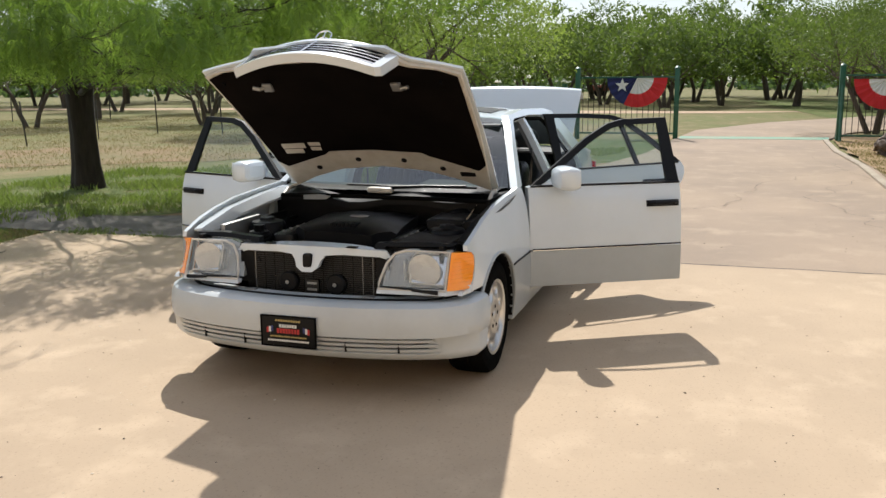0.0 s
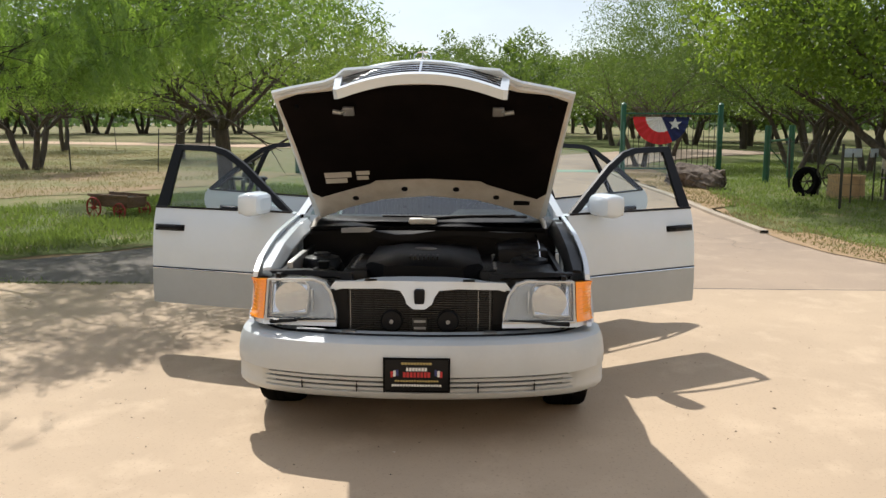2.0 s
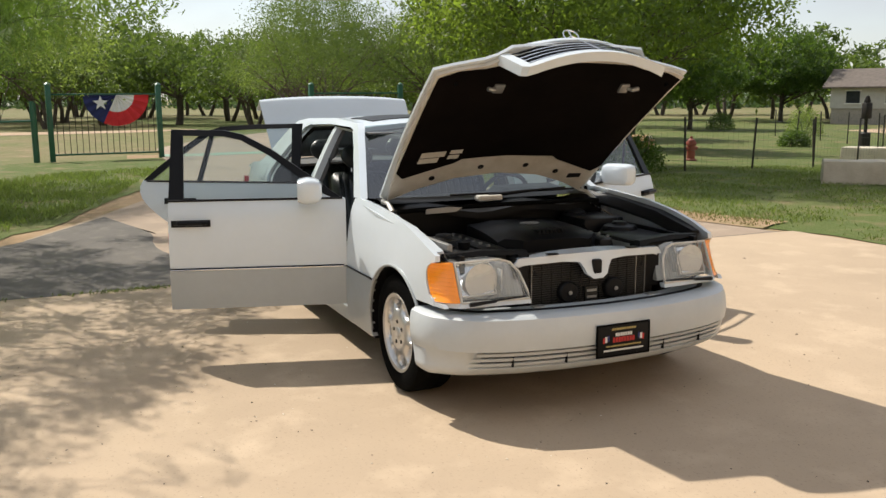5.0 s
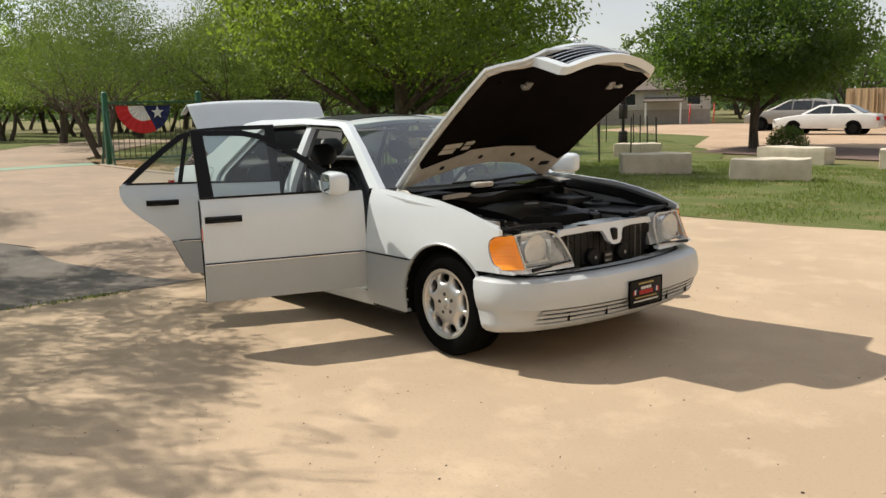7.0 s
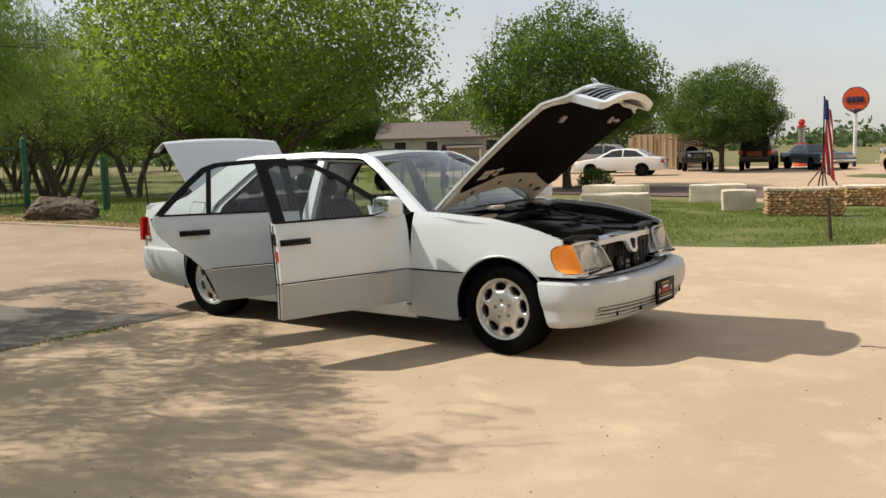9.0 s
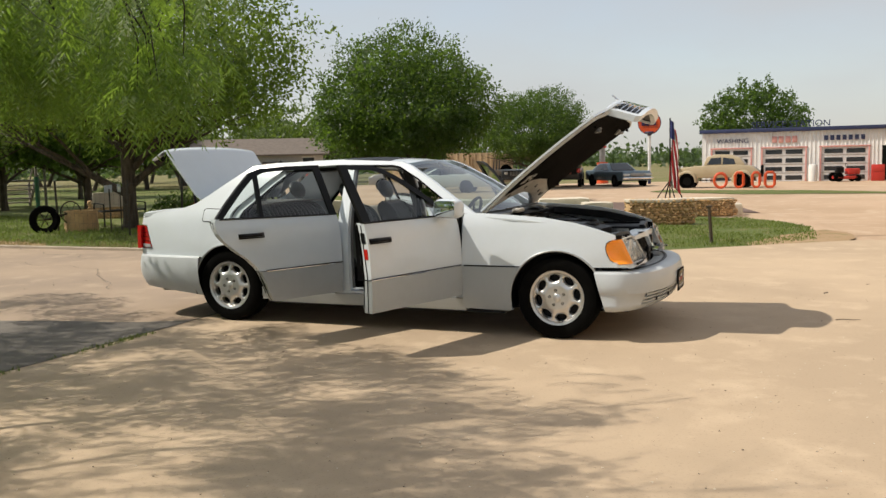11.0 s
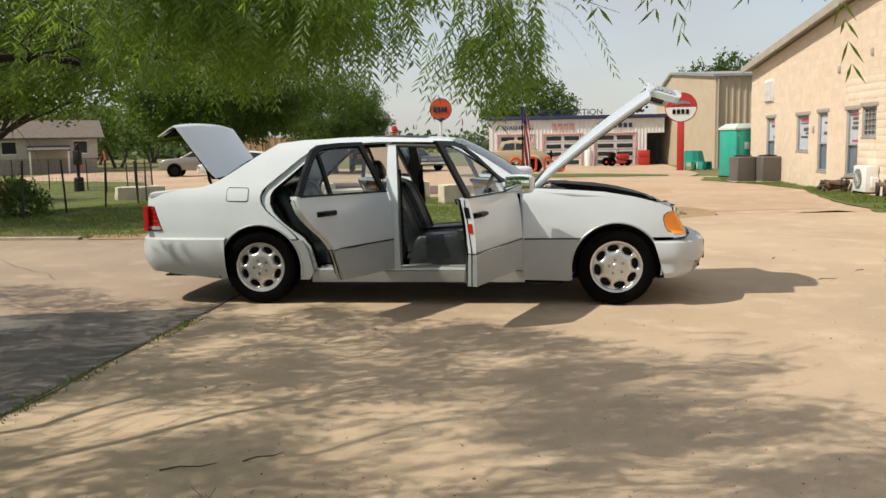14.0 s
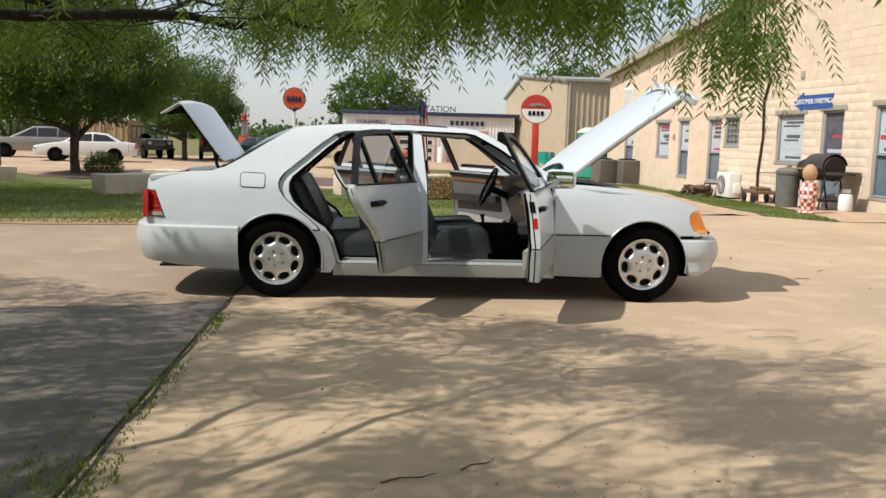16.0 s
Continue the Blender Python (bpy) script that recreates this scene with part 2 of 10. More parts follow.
MIRROR = material("mirror", (0.8, 0.85, 0.85), 0.02, 1.0, (0.8, 0.85, 0.85), 3, 20, 0.0, rough_var=0.0)


# ---- ground ----
def ground_material(name, cols, rough, scale, fine, bump, marks=None, dist=0.02):
    """Three colours blended by noise at two scales, with spots and fine relief."""
    m = bpy.data.materials.new(name)
    m.use_nodes = True
    n, l = m.node_tree.nodes, m.node_tree.links
    b = n["Principled BSDF"]
    b.inputs["Roughness"].default_value = rough
    b.inputs["Specular IOR Level"].default_value = 0.25
    tc = n.new("ShaderNodeTexCoord")
    noises = []
    for s, d in ((scale, 7), (scale * 5.3, 5), (fine, 3)):
        q = n.new("ShaderNodeTexNoise")
        q.inputs["Scale"].default_value = s
        q.inputs["Detail"].default_value = d
        q.inputs["Roughness"].default_value = 0.6
        l.new(tc.outputs["Object"], q.inputs["Vector"])
        noises.append(q)

    def blend(a, bb, f, lo, hi):
        r = n.new("ShaderNodeMapRange")
        r.inputs["From Min"].default_value = lo
        r.inputs["From Max"].default_value = hi
        l.new(f, r.inputs[0])
        x = n.new("ShaderNodeMix")
        x.data_type = "RGBA"
        for sock, v in ((x.inputs[6], a), (x.inputs[7], bb)):
            if isinstance(v, tuple):
                sock.default_value = (*v, 1)
            else:
                l.new(v, sock)
        l.new(r.outputs[0], x.inputs[0])
        return x.outputs[2]

    c = blend(cols[0], cols[1], noises[0].outputs[0], 0.38, 0.62)
    c = blend(c, cols[2], noises[1].outputs[0], 0.52, 0.72)
    c = blend(c, cols[3], noises[2].outputs[0], 0.58, 0.8)
    if marks:
        v = n.new("ShaderNodeTexVoronoi")
        v.inputs["Scale"].default_value = marks[1]
        l.new(tc.outputs["Object"], v.inputs["Vector"])
        c = blend(marks[0], c, v.outputs["Distance"], marks[2], marks[2] + 0.1)
    l.new(c, b.inputs["Base Color"])
    bp = n.new("ShaderNodeBump")
    bp.inputs["Strength"].default_value = bump
    bp.inputs["Distance"].default_value = dist
    l.new(noises[2].outputs[0], bp.inputs["Height"])
    l.new(bp.outputs[0], b.inputs["Normal"])
    return m


CONCRETE = ground_material("tan_concrete", ((0.475, 0.365, 0.252), (0.395, 0.303, 0.21), (0.515, 0.40, 0.28), (0.29, 0.22, 0.155)), 0.85, 0.35, 55, 0.12, dist=0.004)
OLDROAD = ground_material("grey_tan_old_concrete", ((0.36, 0.275, 0.20), (0.29, 0.225, 0.17), (0.40, 0.31, 0.225), (0.17, 0.14, 0.115)), 0.88, 0.4, 70, 0.25, dist=0.006)
ASPHALT = ground_material("worn_grey_asphalt", ((0.155, 0.14, 0.122), (0.115, 0.106, 0.095), (0.20, 0.18, 0.152), (0.25, 0.22, 0.185)), 0.92, 0.7, 110, 0.6, dist=0.008)
GRAVEL = ground_material("pale_caliche_gravel", ((0.47, 0.34, 0.235), (0.40, 0.285, 0.19), (0.52, 0.40, 0.29), (0.30, 0.21, 0.14)), 0.95, 0.25, 24, 0.5)
REDDIRT = ground_material("reddish_dirt", ((0.30, 0.20, 0.11), (0.35, 0.245, 0.145), (0.19, 0.17, 0.07), (0.18, 0.12, 0.065)), 0.95, 0.5, 26, 0.5)
PASTURE = ground_material("dry_pasture", ((0.19, 0.16, 0.075), (0.135, 0.15, 0.05), (0.27, 0.20, 0.115), (0.095, 0.10, 0.04)), 0.95, 0.22, 14, 0.8, dist=0.04)
LAWN = ground_material("green_lawn_soil", ((0.095, 0.13, 0.032), (0.125, 0.145, 0.045), (0.23, 0.18, 0.095), (0.06, 0.08, 0.022)), 0.95, 0.3, 30, 0.8, dist=0.04)
BAREFIELD = ground_material("thin_dry_field", ((0.24, 0.17, 0.095), (0.16, 0.155, 0.065), (0.29, 0.20, 0.125), (0.12, 0.12, 0.045)), 0.95, 0.35, 18, 0.7, dist=0.03)
DARKSTRIP = ground_material("dark_red_paving", ((0.17, 0.115, 0.095), (0.13, 0.09, 0.075), (0.2, 0.14, 0.11), (0.1, 0.075, 0.06)), 0.9, 0.5, 40, 0.3)
TEALPAINT = ground_material("faded_teal_road_paint", ((0.20, 0.36, 0.27), (0.30, 0.34, 0.25), (0.16, 0.33, 0.25), (0.33, 0.30, 0.22)), 0.85, 0.9, 40, 0.2)


def sheet(name, outline, mat, lift, step=2.0, thick=0.0, label="", category="", kind="structure", parent=None):
    """A piece of ground that follows the land."""
    xs = [u for u, v in outline]
    ys_ = [v for u, v in outline]
    us = [i * step for i in range(math.ceil(min(xs) / step), math.floor(max(xs) / step) + 1)]
    vs = [i * step for i in range(math.ceil(min(ys_) / step), math.floor(max(ys_) / step) + 1)]
    bm = panel(outline, us, vs, lambda u, v, d: (u, v, ground_z(u, v) + lift - d), thick)
    ob = new(name, mesh_of(name, bm, mat, 40))
    return tagged(ob, label, category, "", kind)


def ragged(pts, amount, seed, step=0.5):
    """An outline with an uneven, grown edge."""
    out = []
    for (x0, y0), (x1, y1) in zip(pts, pts[1:] + pts[:1]):
        n = max(1, int(math.hypot(x1 - x0, y1 - y0) / step))
        for i in range(n):
            f = i / n
            x, y = x0 + (x1 - x0) * f, y0 + (y1 - y0) * f
            k = noise.noise((x * 0.9, y * 0.9, seed)) + 0.5 * noise.noise((x * 2.7, y * 2.7, seed + 5))
            out.append((x + amount * k, y + amount * noise.noise((x * 0.9 + 31, y * 0.9, seed + 9))))
    return out


# one sheet out to the horizon, finer near the car
def build_ground():
    rings = [0.01, 2, 4, 6, 8, 10, 13, 16, 20, 25, 30, 36, 43, 52, 65, 85, 115, 160, 230, 340, 520, 800, 1300]
    bm = bmesh.new()
    seg = 96
    rows = []
    for r in rings:
        row = []
        for k in range(seg):
            a = 2 * math.pi * k / seg
            x, y = r * math.cos(a), r * math.sin(a)
            row.append((x, y, ground_z(x, y) - 0.06 + (0.012 * noise.noise((x * 0.15, y * 0.15, 3)) if r > 14 else 0)))
        rows.append(row)
    grid(bm, rows, closed=True)
    ob = new("ground", mesh_of("ground", bm, PASTURE, 60))
    tagged(ob, "dry pasture of tan grass and bare soil", "ground", "", "structure")


build_ground()
PAD = [(-1.93, -5.42), (0.5, -5.36), (3.0, -5.4), (7.0, -6.6), (14.0, -10.0), (26.0, -10.0), (26.0, 7.6), (9.6, 7.5), (7.8, 7.5), (6.8, 8.6), (4.2, 8.2), (3.0, 7.3), (1.5, 6.15), (0.2, 5.75), (-1.93, 5.6)]
sheet("concrete_pad", PAD, CONCRETE, 0.0, 2.0, 0.12, "wide tan concrete pad with leaf litter and fine cracks", "pavement")
ROAD = [(-1.96, -2.2), (-1.96, 5.45), (-3.5, 5.2), (-5.5, 4.75), (-8.0, 4.5), (-11.0, 4.9), (-16.0, 4.35), (-20.5, 4.6), (-24.0, 5.5), (-29.0, 8.4), (-36.0, 13.0), (-42.0, 17.5), (-45.0, 15.0),
        (-38.0, 8.2), (-31.0, 3.4), (-25.0, 0.9), (-20.5, 0.5), (-15.0, 0.2), (-10.5, -0.6), (-7.2, -2.0), (-5.4, -2.9)]
sheet("driveway_road", ROAD, OLDROAD, -0.012, 2.0, 0.1, "worn grey-tan concrete driveway leading to the gate", "road")
APRON = [(-1.962, -7.4), (-1.962, -0.95)] + ragged([(-2.4, -1.15), (-3.2, -1.4), (-4.4, -1.5), (-6.0, -1.6)], 0.16, 4.0, 0.12)[:-22] + [(-7.2, -1.9), (-5.2, -2.95), (-4.1, -3.95), (-3.4, -4.7), (-3.15, -5.5), (-3.4, -7.4)]
sheet("asphalt_apron", APRON, ASPHALT, -0.007, 1.0, 0.08, "cracked dark grey asphalt apron beside the pad", "pavement")
sheet("cattle_guard_strip", [(-20.3, 0.6), (-21.4, 0.6), (-21.6, 4.75), (-20.5, 4.65)], TEALPAINT, -0.006, 1.0, 0.02, "faded teal painted strip across the driveway", "road paint")


# ---- the white saloon car: x forward, y to its left ----
WB, TRACK = 1.57, 0.80


def half_width(x, z):
    """The body's half width at a station x and height z."""
    side = smooth_table(z, [(0.15, 0.895), (0.24, 0.925), (0.40, 0.938), (0.575, 0.936), (0.70, 0.934), (0.86, 0.915), (0.96, 0.893), (1.01, 0.868), (1.10, 0.82), (1.25, 0.742), (1.38, 0.668), (1.44, 0.625), (1.50, 0.56)])
    plan = smooth_table(x, [(-2.75, 0.86), (-2.5, 0.915), (-2.1, 0.958), (-1.5, 0.988), (-0.8, 1.0), (0.9, 1.0), (1.5, 0.99), (1.9, 0.972), (2.1, 0.945), (2.3, 0.9)])
    bulge = 0.012 * math.exp(-((abs(abs(x) - WB) - 0.0) / 0.42) ** 2) * max(0.0, 1 - abs(z - 0.62) / 0.25)
    return side * plan + bulge


def side_put(s, inset=0.0):
    return lambda u, v, d: Vector((u, s * (half_width(u, v) - inset - d), v))


XS = steps(-2.7, 2.3, 50)
ZS = steps(0.2, 1.45, 25)
car = thing("saloon_car", "white four-door saloon with all doors, bonnet and boot standing open", "car", pose(0, 0, 0))
ARCH_R = 0.385
for s, hand in ((-1, "passenger"), (1, "driver")):
    # front wing: over the arch, up to the bonnet line
    wing = [(0.775, 0.585), (0.775, 1.004), (0.84, 1.012), (1.10, 1.0), (1.46, 0.975), (1.70, 0.935), (1.86, 0.895), (1.97, 0.858), (2.03, 0.838), (2.035, 0.808), (1.99, 0.797), (1.962, 0.775), (1.956, 0.742), (1.966, 0.695), (1.995, 0.640), (2.05, 0.609), (2.12, 0.606), (2.14, 0.588), (1.93, 0.588)]
    wing += [p for p in arc(WB, 0.33, ARCH_R, 42, 138)]
    wing += [(1.235, 0.585)]
    part("front_wing", panel(wing, XS, ZS, side_put(s), 0.025), WHITE, car)
    low = [(0.775, 0.225), (0.775, 0.575)] + [(1.232, 0.575)] + arc(WB, 0.33, ARCH_R, 141, 196, 8) + [(1.17, 0.215)]
    part("wing_cladding", panel(low, XS, ZS, side_put(s, -0.006), 0.03), CLAD, car)
    # rear quarter with the roof pillar
    quarter = [(-1.225, 0.585), (-1.235, 0.607), (-1.31, 0.677), (-1.42, 0.762), (-1.51, 0.842), (-1.552, 0.905), (-1.563, 0.96), (-1.548, 1.01), (-1.51, 1.056), (-1.42, 1.13), (-1.22, 1.30), (-1.10, 1.385), (-1.02, 1.412),
               (-1.02, 1.462), (-1.20, 1.458), (-1.44, 1.432), (-1.66, 1.30), (-1.87, 1.165), (-2.0, 1.09), (-2.12, 1.052), (-2.35, 1.036), (-2.58, 1.014), (-2.625, 1.0), (-2.64, 0.97), (-2.645, 0.888), (-2.577, 0.882), (-2.49, 0.66), (-2.64, 0.66), (-2.64, 0.598), (-1.90, 0.592)]
    quarter += arc(-WB, 0.33, ARCH_R, 138, 42)
    part("rear_quarter", panel(quarter, XS, ZS, side_put(s), 0.03), WHITE, car)
    lowq = [(-1.115, 0.225), (-1.075, 0.30), (-1.12, 0.48), (-1.17, 0.575), (-1.232, 0.575)] + arc(-WB, 0.33, ARCH_R, 39, -16, 8)
    part("quarter_cladding", panel(lowq, XS, ZS, side_put(s, -0.006), 0.03), CLAD, car)
    # arch lips
    for cx in (WB, -WB):
        bm = bmesh.new()
        tube(bm, [(x, s * (half_width(x, z) + 0.002), z) for x, z in arc(cx, 0.33, ARCH_R, -10, 190, 28)], 0.009, 6)
        part("arch_lip", bm, CLAD, car)
        bm = bmesh.new()
        grid(bm, [[(cx + ARCH_R * math.cos(radians(a)), s * yy, 0.33 + ARCH_R * math.sin(radians(a))) for yy in (0.92, 0.60, 0.58)] for a in steps(-14, 194, 20)])
        inner = [(cx + ARCH_R * math.cos(radians(a)), s * 0.585, 0.33 + ARCH_R * math.sin(radians(a))) for a in steps(-14, 194, 20)]
        bm.faces.new([bm.verts.new(p) for p in inner])
        part("wheel_well", bm, BLACK, car)
    # sill with its step plate
    bm = panel([(-1.10, 0.20), (0.79, 0.20), (0.79, 0.30), (-1.09, 0.30)], XS, [0.25], side_put(s, 0.012), 0.12)
    part("sill", bm, CLAD, car)
    bm = panel([(-1.06, 0.70), (0.80, 0.70), (0.80, 0.905), (-1.06, 0.905)], XS, [0.8], lambda u, v, d: (u, s * v, 0.325 - d), 0.02)
    part("door_sill", bm, WHITE, car)
    for x0, x1 in ((-0.98, -0.46), (-0.24, 0.62)):
        bm = box(bmesh.new(), x0, x1, s * 0.80, s * 0.86, 0.325, 0.333, 0.003)
        part("sill_plate", bm, STEEL, car)
    # pillars and roof rail
    apil = [(0.86, 1.008), (0.74, 1.008), (0.56, 1.13), (0.30, 1.30), (0.10, 1.405), (0.02, 1.42), (0.02, 1.452), (0.10, 1.447), (0.20, 1.41), (0.45, 1.27)]
    part("windscreen_pillar", panel(apil, XS, ZS, side_put(s), 0.05), WHITE, car)
    rail = [(0.02, 1.42), (-0.5, 1.43), (-1.02, 1.412), (-1.02, 1.462), (-0.5, 1.474), (0.02, 1.452)]
    part("roof_rail", panel(rail, XS, [], side_put(s), 0.05), WHITE, car)
    bpil = [(-0.30, 0.30), (-0.41, 0.30), (-0.42, 0.98), (-0.44, 1.43), (-0.37, 1.43), (-0.32, 0.98)]
    part("centre_pillar", panel(bpil, [], ZS, side_put(s, 0.035), 0.05), WHITE, car)
    bm = panel([(-0.29, 0.34), (-0.43, 0.34), (-0.43, 1.0), (-0.44, 1.40), (-0.36, 1.40), (-0.31, 0.98)], [], ZS, side_put(s, 0.088), 0.025)
    part("pillar_trim", bm, TRIMGREY, car)
    # front bulkhead side seen past the open door
    bm = panel([(0.74, 0.32), (1.0, 0.32), (1.0, 0.98), (0.74, 0.98)], [], ZS, side_put(s, 0.04), 0.04)
    part("hinge_post", bm, WHITE, car)
    # rear seat shoulder inside the rear opening
    jamb = [(-1.04, 0.31), (-1.105, 0.52), (-1.17, 0.60), (-1.26, 0.66), (-1.36, 0.735), (-1.44, 0.82), (-1.475, 0.90), (-1.475, 0.97), (-1.45, 1.02), (-1.36, 1.10), (-1.18, 1.25), (-1.07, 1.335), (-1.10, 1.38), (-1.22, 1.295), (-1.42, 1.125), (-1.51, 1.05), (-1.555, 0.96), (-1.545, 0.905), (-1.505, 0.845), (-1.415, 0.765), (-1.305, 0.68), (-1.225, 0.605), (-1.165, 0.52), (-1.12, 0.42), (-1.10, 0.31)]
    part("door_jamb", panel(jamb, XS, ZS, side_put(s, 0.032), 0.03), WHITE, car)
    # side crease moulding
    for x0, x1 in ((0.79, 1.23), (-2.55, -1.90)):
        bm = bmesh.new()
        tube(bm, [(x, s * (half_width(x, 0.58) + 0.004), 0.581 + (0.008 if x0 < 0 else 0)) for x in steps(x0, x1, 8)], 0.006, 6)
        part("side_moulding", bm, BLACKGLOSS, car)
    # window seal round the rear opening
    seal = [(-0.46, 1.40), (-0.98, 1.38), (-1.06, 1.335), (-1.17, 1.25), (-1.34, 1.10), (-1.43, 1.02), (-1.455, 0.97), (-1.455, 0.90), (-1.42, 0.825), (-1.345, 0.745), (-1.245, 0.672), (-1.155, 0.61), (-1.09, 0.52), (-1.03, 0.33)]
    bm = bmesh.new()
    tube(bm, [(x, s * (half_width(x, z) - 0.045), z) for x, z in seal], 0.016, 6)
    part("door_seal", bm, RUBBER, car)
    seal = [(-0.40, 1.425), (0.02, 1.412), (0.10, 1.398), (0.30, 1.292), (0.56, 1.122), (0.74, 1.0), (0.745, 0.6), (0.745, 0.33)]
    bm = bmesh.new()
    tube(bm, [(x, s * (half_width(x, z) - 0.018), z) for x, z in seal], 0.013, 6)
    part("door_seal", bm, RUBBER, car)

# fuel flap, on the passenger side only
bm = panel([(-1.855, 0.93), (-1.69, 0.925), (-1.675, 0.94), (-1.675, 1.02), (-1.69, 1.035), (-1.855, 1.04), (-1.87, 1.025), (-1.87, 0.945)], XS, ZS, side_put(-1, -0.003), 0.008)
part("fuel_flap", bm, WHITE, car)
flap_line = [(-1.86, 0.925), (-1.685, 0.92), (-1.67, 0.935), (-1.67, 1.025), (-1.685, 1.04), (-1.86, 1.045), (-1.875, 1.03), (-1.875, 0.94), (-1.86, 0.925)]
bm = bmesh.new()
tube(bm, [(x, -(half_width(x, z) + 0.0005), z) for x, z in flap_line], 0.0035, 4)
part("flap_gap", bm, BLACK, car)


# roof, screens
def roof_z(x, y):
    return smooth_table(x, [(-1.6, 1.36), (-1.42, 1.447), (-1.0, 1.478), (-0.4, 1.488), (0.05, 1.468), (0.14, 1.452)]) - 0.065 * (abs(y) / 0.62) ** 2.6


roof = [(0.13, -0.40), (0.05, -0.60), (-1.02, -0.61), (-1.40, -0.625), (-1.43, 0.0), (-1.40, 0.625), (-1.02, 0.61), (0.05, 0.60), (0.13, 0.40), (0.145, 0.0)]
part("roof_panel", panel(roof, steps(-1.4, 0.1, 15), steps(-0.6, 0.6, 12), lambda u, v, d: (u, v, roof_z(u, v) - d), 0.03), WHITE, car)
part("sunroof", panel([(-0.12, -0.42), (-0.62, -0.42), (-0.62, 0.42), (-0.12, 0.42)], [-0.3, -0.5], steps(-0.4, 0.4, 8), lambda u, v, d: (u, v, roof_z(u, v) + 0.006 - d), 0.02), BLACKGLOSS, car, "black glass sunroof")


def screen_put(x0, z0, x1, z1, bow, w0, w1):
    """A curved pane between a low line and a high line; u across, v up."""
    def put(u, v, d):
        w = w0 + (w1 - w0) * v
        x = x0 + (x1 - x0) * v
        k = 1 - u * u
        x += bow * k + 0.02 * math.sin(math.pi * v) * (1 if bow > 0 else -1)
        return (x - d, u * w, z0 + (z1 - z0) * v + 0.03 * math.sin(math.pi * v) - 0.03 * (1 - k) * v)
    return put


UV = [(-1, 0), (1, 0), (1, 1), (-1, 1)]
part("windscreen", panel(UV, steps(-1, 1, 12), steps(0, 1, 8), screen_put(0.80, 1.0, 0.07, 1.452, 0.10, 0.79, 0.60)), SCREENGLASS, car).visible_shadow = False
part("rear_screen", panel(UV, steps(-1, 1, 12), steps(0, 1, 8), screen_put(-2.02, 1.085, -1.42, 1.44, -0.07, 0.68, 0.60)), SCREENGLASS, car).visible_shadow = False
part("rear_deck", panel([(-1.40, -0.72), (-2.08, -0.72), (-2.14, 0.0), (-2.08, 0.72), (-1.40, 0.72)], [-1.6, -1.8, -2.0], steps(-0.7, 0.7, 8), lambda u, v, d: (u, v, 1.06 + 0.02 * (1 - (v / 0.72) ** 2) - d), 0.02), TRIMGREY, car)
# rear panel and boot well
bm = bmesh.new()
box(bm, -2.66, -2.62, -0.80, 0.80, 0.60, 0.88, 0.01)
part("tail_panel", bm, WHITE, car)
bm = bmesh.new()
grid(bm, [[(-2.61, y, 0.99), (-2.58, y, 0.60), (-1.95, y, 0.60), (-1.9, y, 1.04)] for y in (-0.74, 0.74)])
for y in (-0.74, 0.74):
    bm.faces.new([bm.verts.new(p) for p in ((-2.61, y, 0.99), (-2.58, y, 0.60), (-1.95, y, 0.60), (-1.9, y, 1.04))])
part("boot_well", bm, CARPET, car)
for s in (-1, 1):
    bm = panel([(-2.625, 0.70), (-1.98, 0.70), (-1.98, 0.80), (-2.625, 0.80)], steps(-2.5, -2.0, 5), [], lambda u, v, d: (u, s * v, lerp_table(u, [(-2.58, 0.995), (-2.35, 1.03), (-2.1, 1.05), (-1.98, 1.08)]) - d), 0.03)
    part("boot_rim", bm, WHITE, car)

# boot lid, swung up: its upper skin, and the tail folded over at the top
LID_LINE = [(-2.03, 1.125), (-2.145, 1.285), (-2.25, 1.432), (-2.335, 1.555), (-2.365, 1.594), (-2.40, 1.606), (-2.45, 1.578), (-2.55, 1.515)]


def lid_put(u, v, d):
    """u along the lid from the hinge, v across it, d below the skin."""
    f = max(0.0, min(len(LID_LINE) - 1.001, u))
    (x0, z0), (x1, z1) = LID_LINE[int(f)], LID_LINE[int(f) + 1]
    g = f - int(f)
    dx, dz = lerp_table(f, LID_DX), lerp_table(f, LID_DZ)
    n = math.hypot(dx, dz)
    o = 0.035 * (1 - (abs(v) / 0.74) ** 2.4) - d
    return (x0 + (x1 - x0) * g + dz / n * o, v, z0 + (z1 - z0) * g - dx / n * o)


LID_DX = [(i + 0.5, b[0] - a[0]) for i, (a, b) in enumerate(zip(LID_LINE, LID_LINE[1:]))]
LID_DZ = [(i + 0.5, b[1] - a[1]) for i, (a, b) in enumerate(zip(LID_LINE, LID_LINE[1:]))]
LID_US, LID_VS = steps(0.25, 6.75, 26), steps(-0.7, 0.7, 14)
bm = panel([(0, -0.68), (0.3, -0.71), (3, -0.735), (7, -0.725), (7, 0.725), (3, 0.735), (0.3, 0.71), (0, 0.68)], LID_US, LID_VS, lid_put, 0.012)
lid = part("boot_lid", bm, WHITE, car, "white boot lid standing open", None, 50)
bm = panel([(0.3, -0.66), (6.7, -0.69), (6.7, 0.69), (0.3, 0.66)], LID_US, LID_VS, lambda u, v, d: lid_put(u, v, 0.03 + d), 0.018)
part("lid_lining", bm, CARPET, lid, "black lining inside the lid", None, 50)
bm = panel([(5.6, -0.42), (6.0, -0.42), (6.0, 0.42), (5.6, 0.42)], [], LID_VS, lambda u, v, d: lid_put(u, v, d - 0.012), 0.012)
part("grip_strip", bm, CHROME, lid)
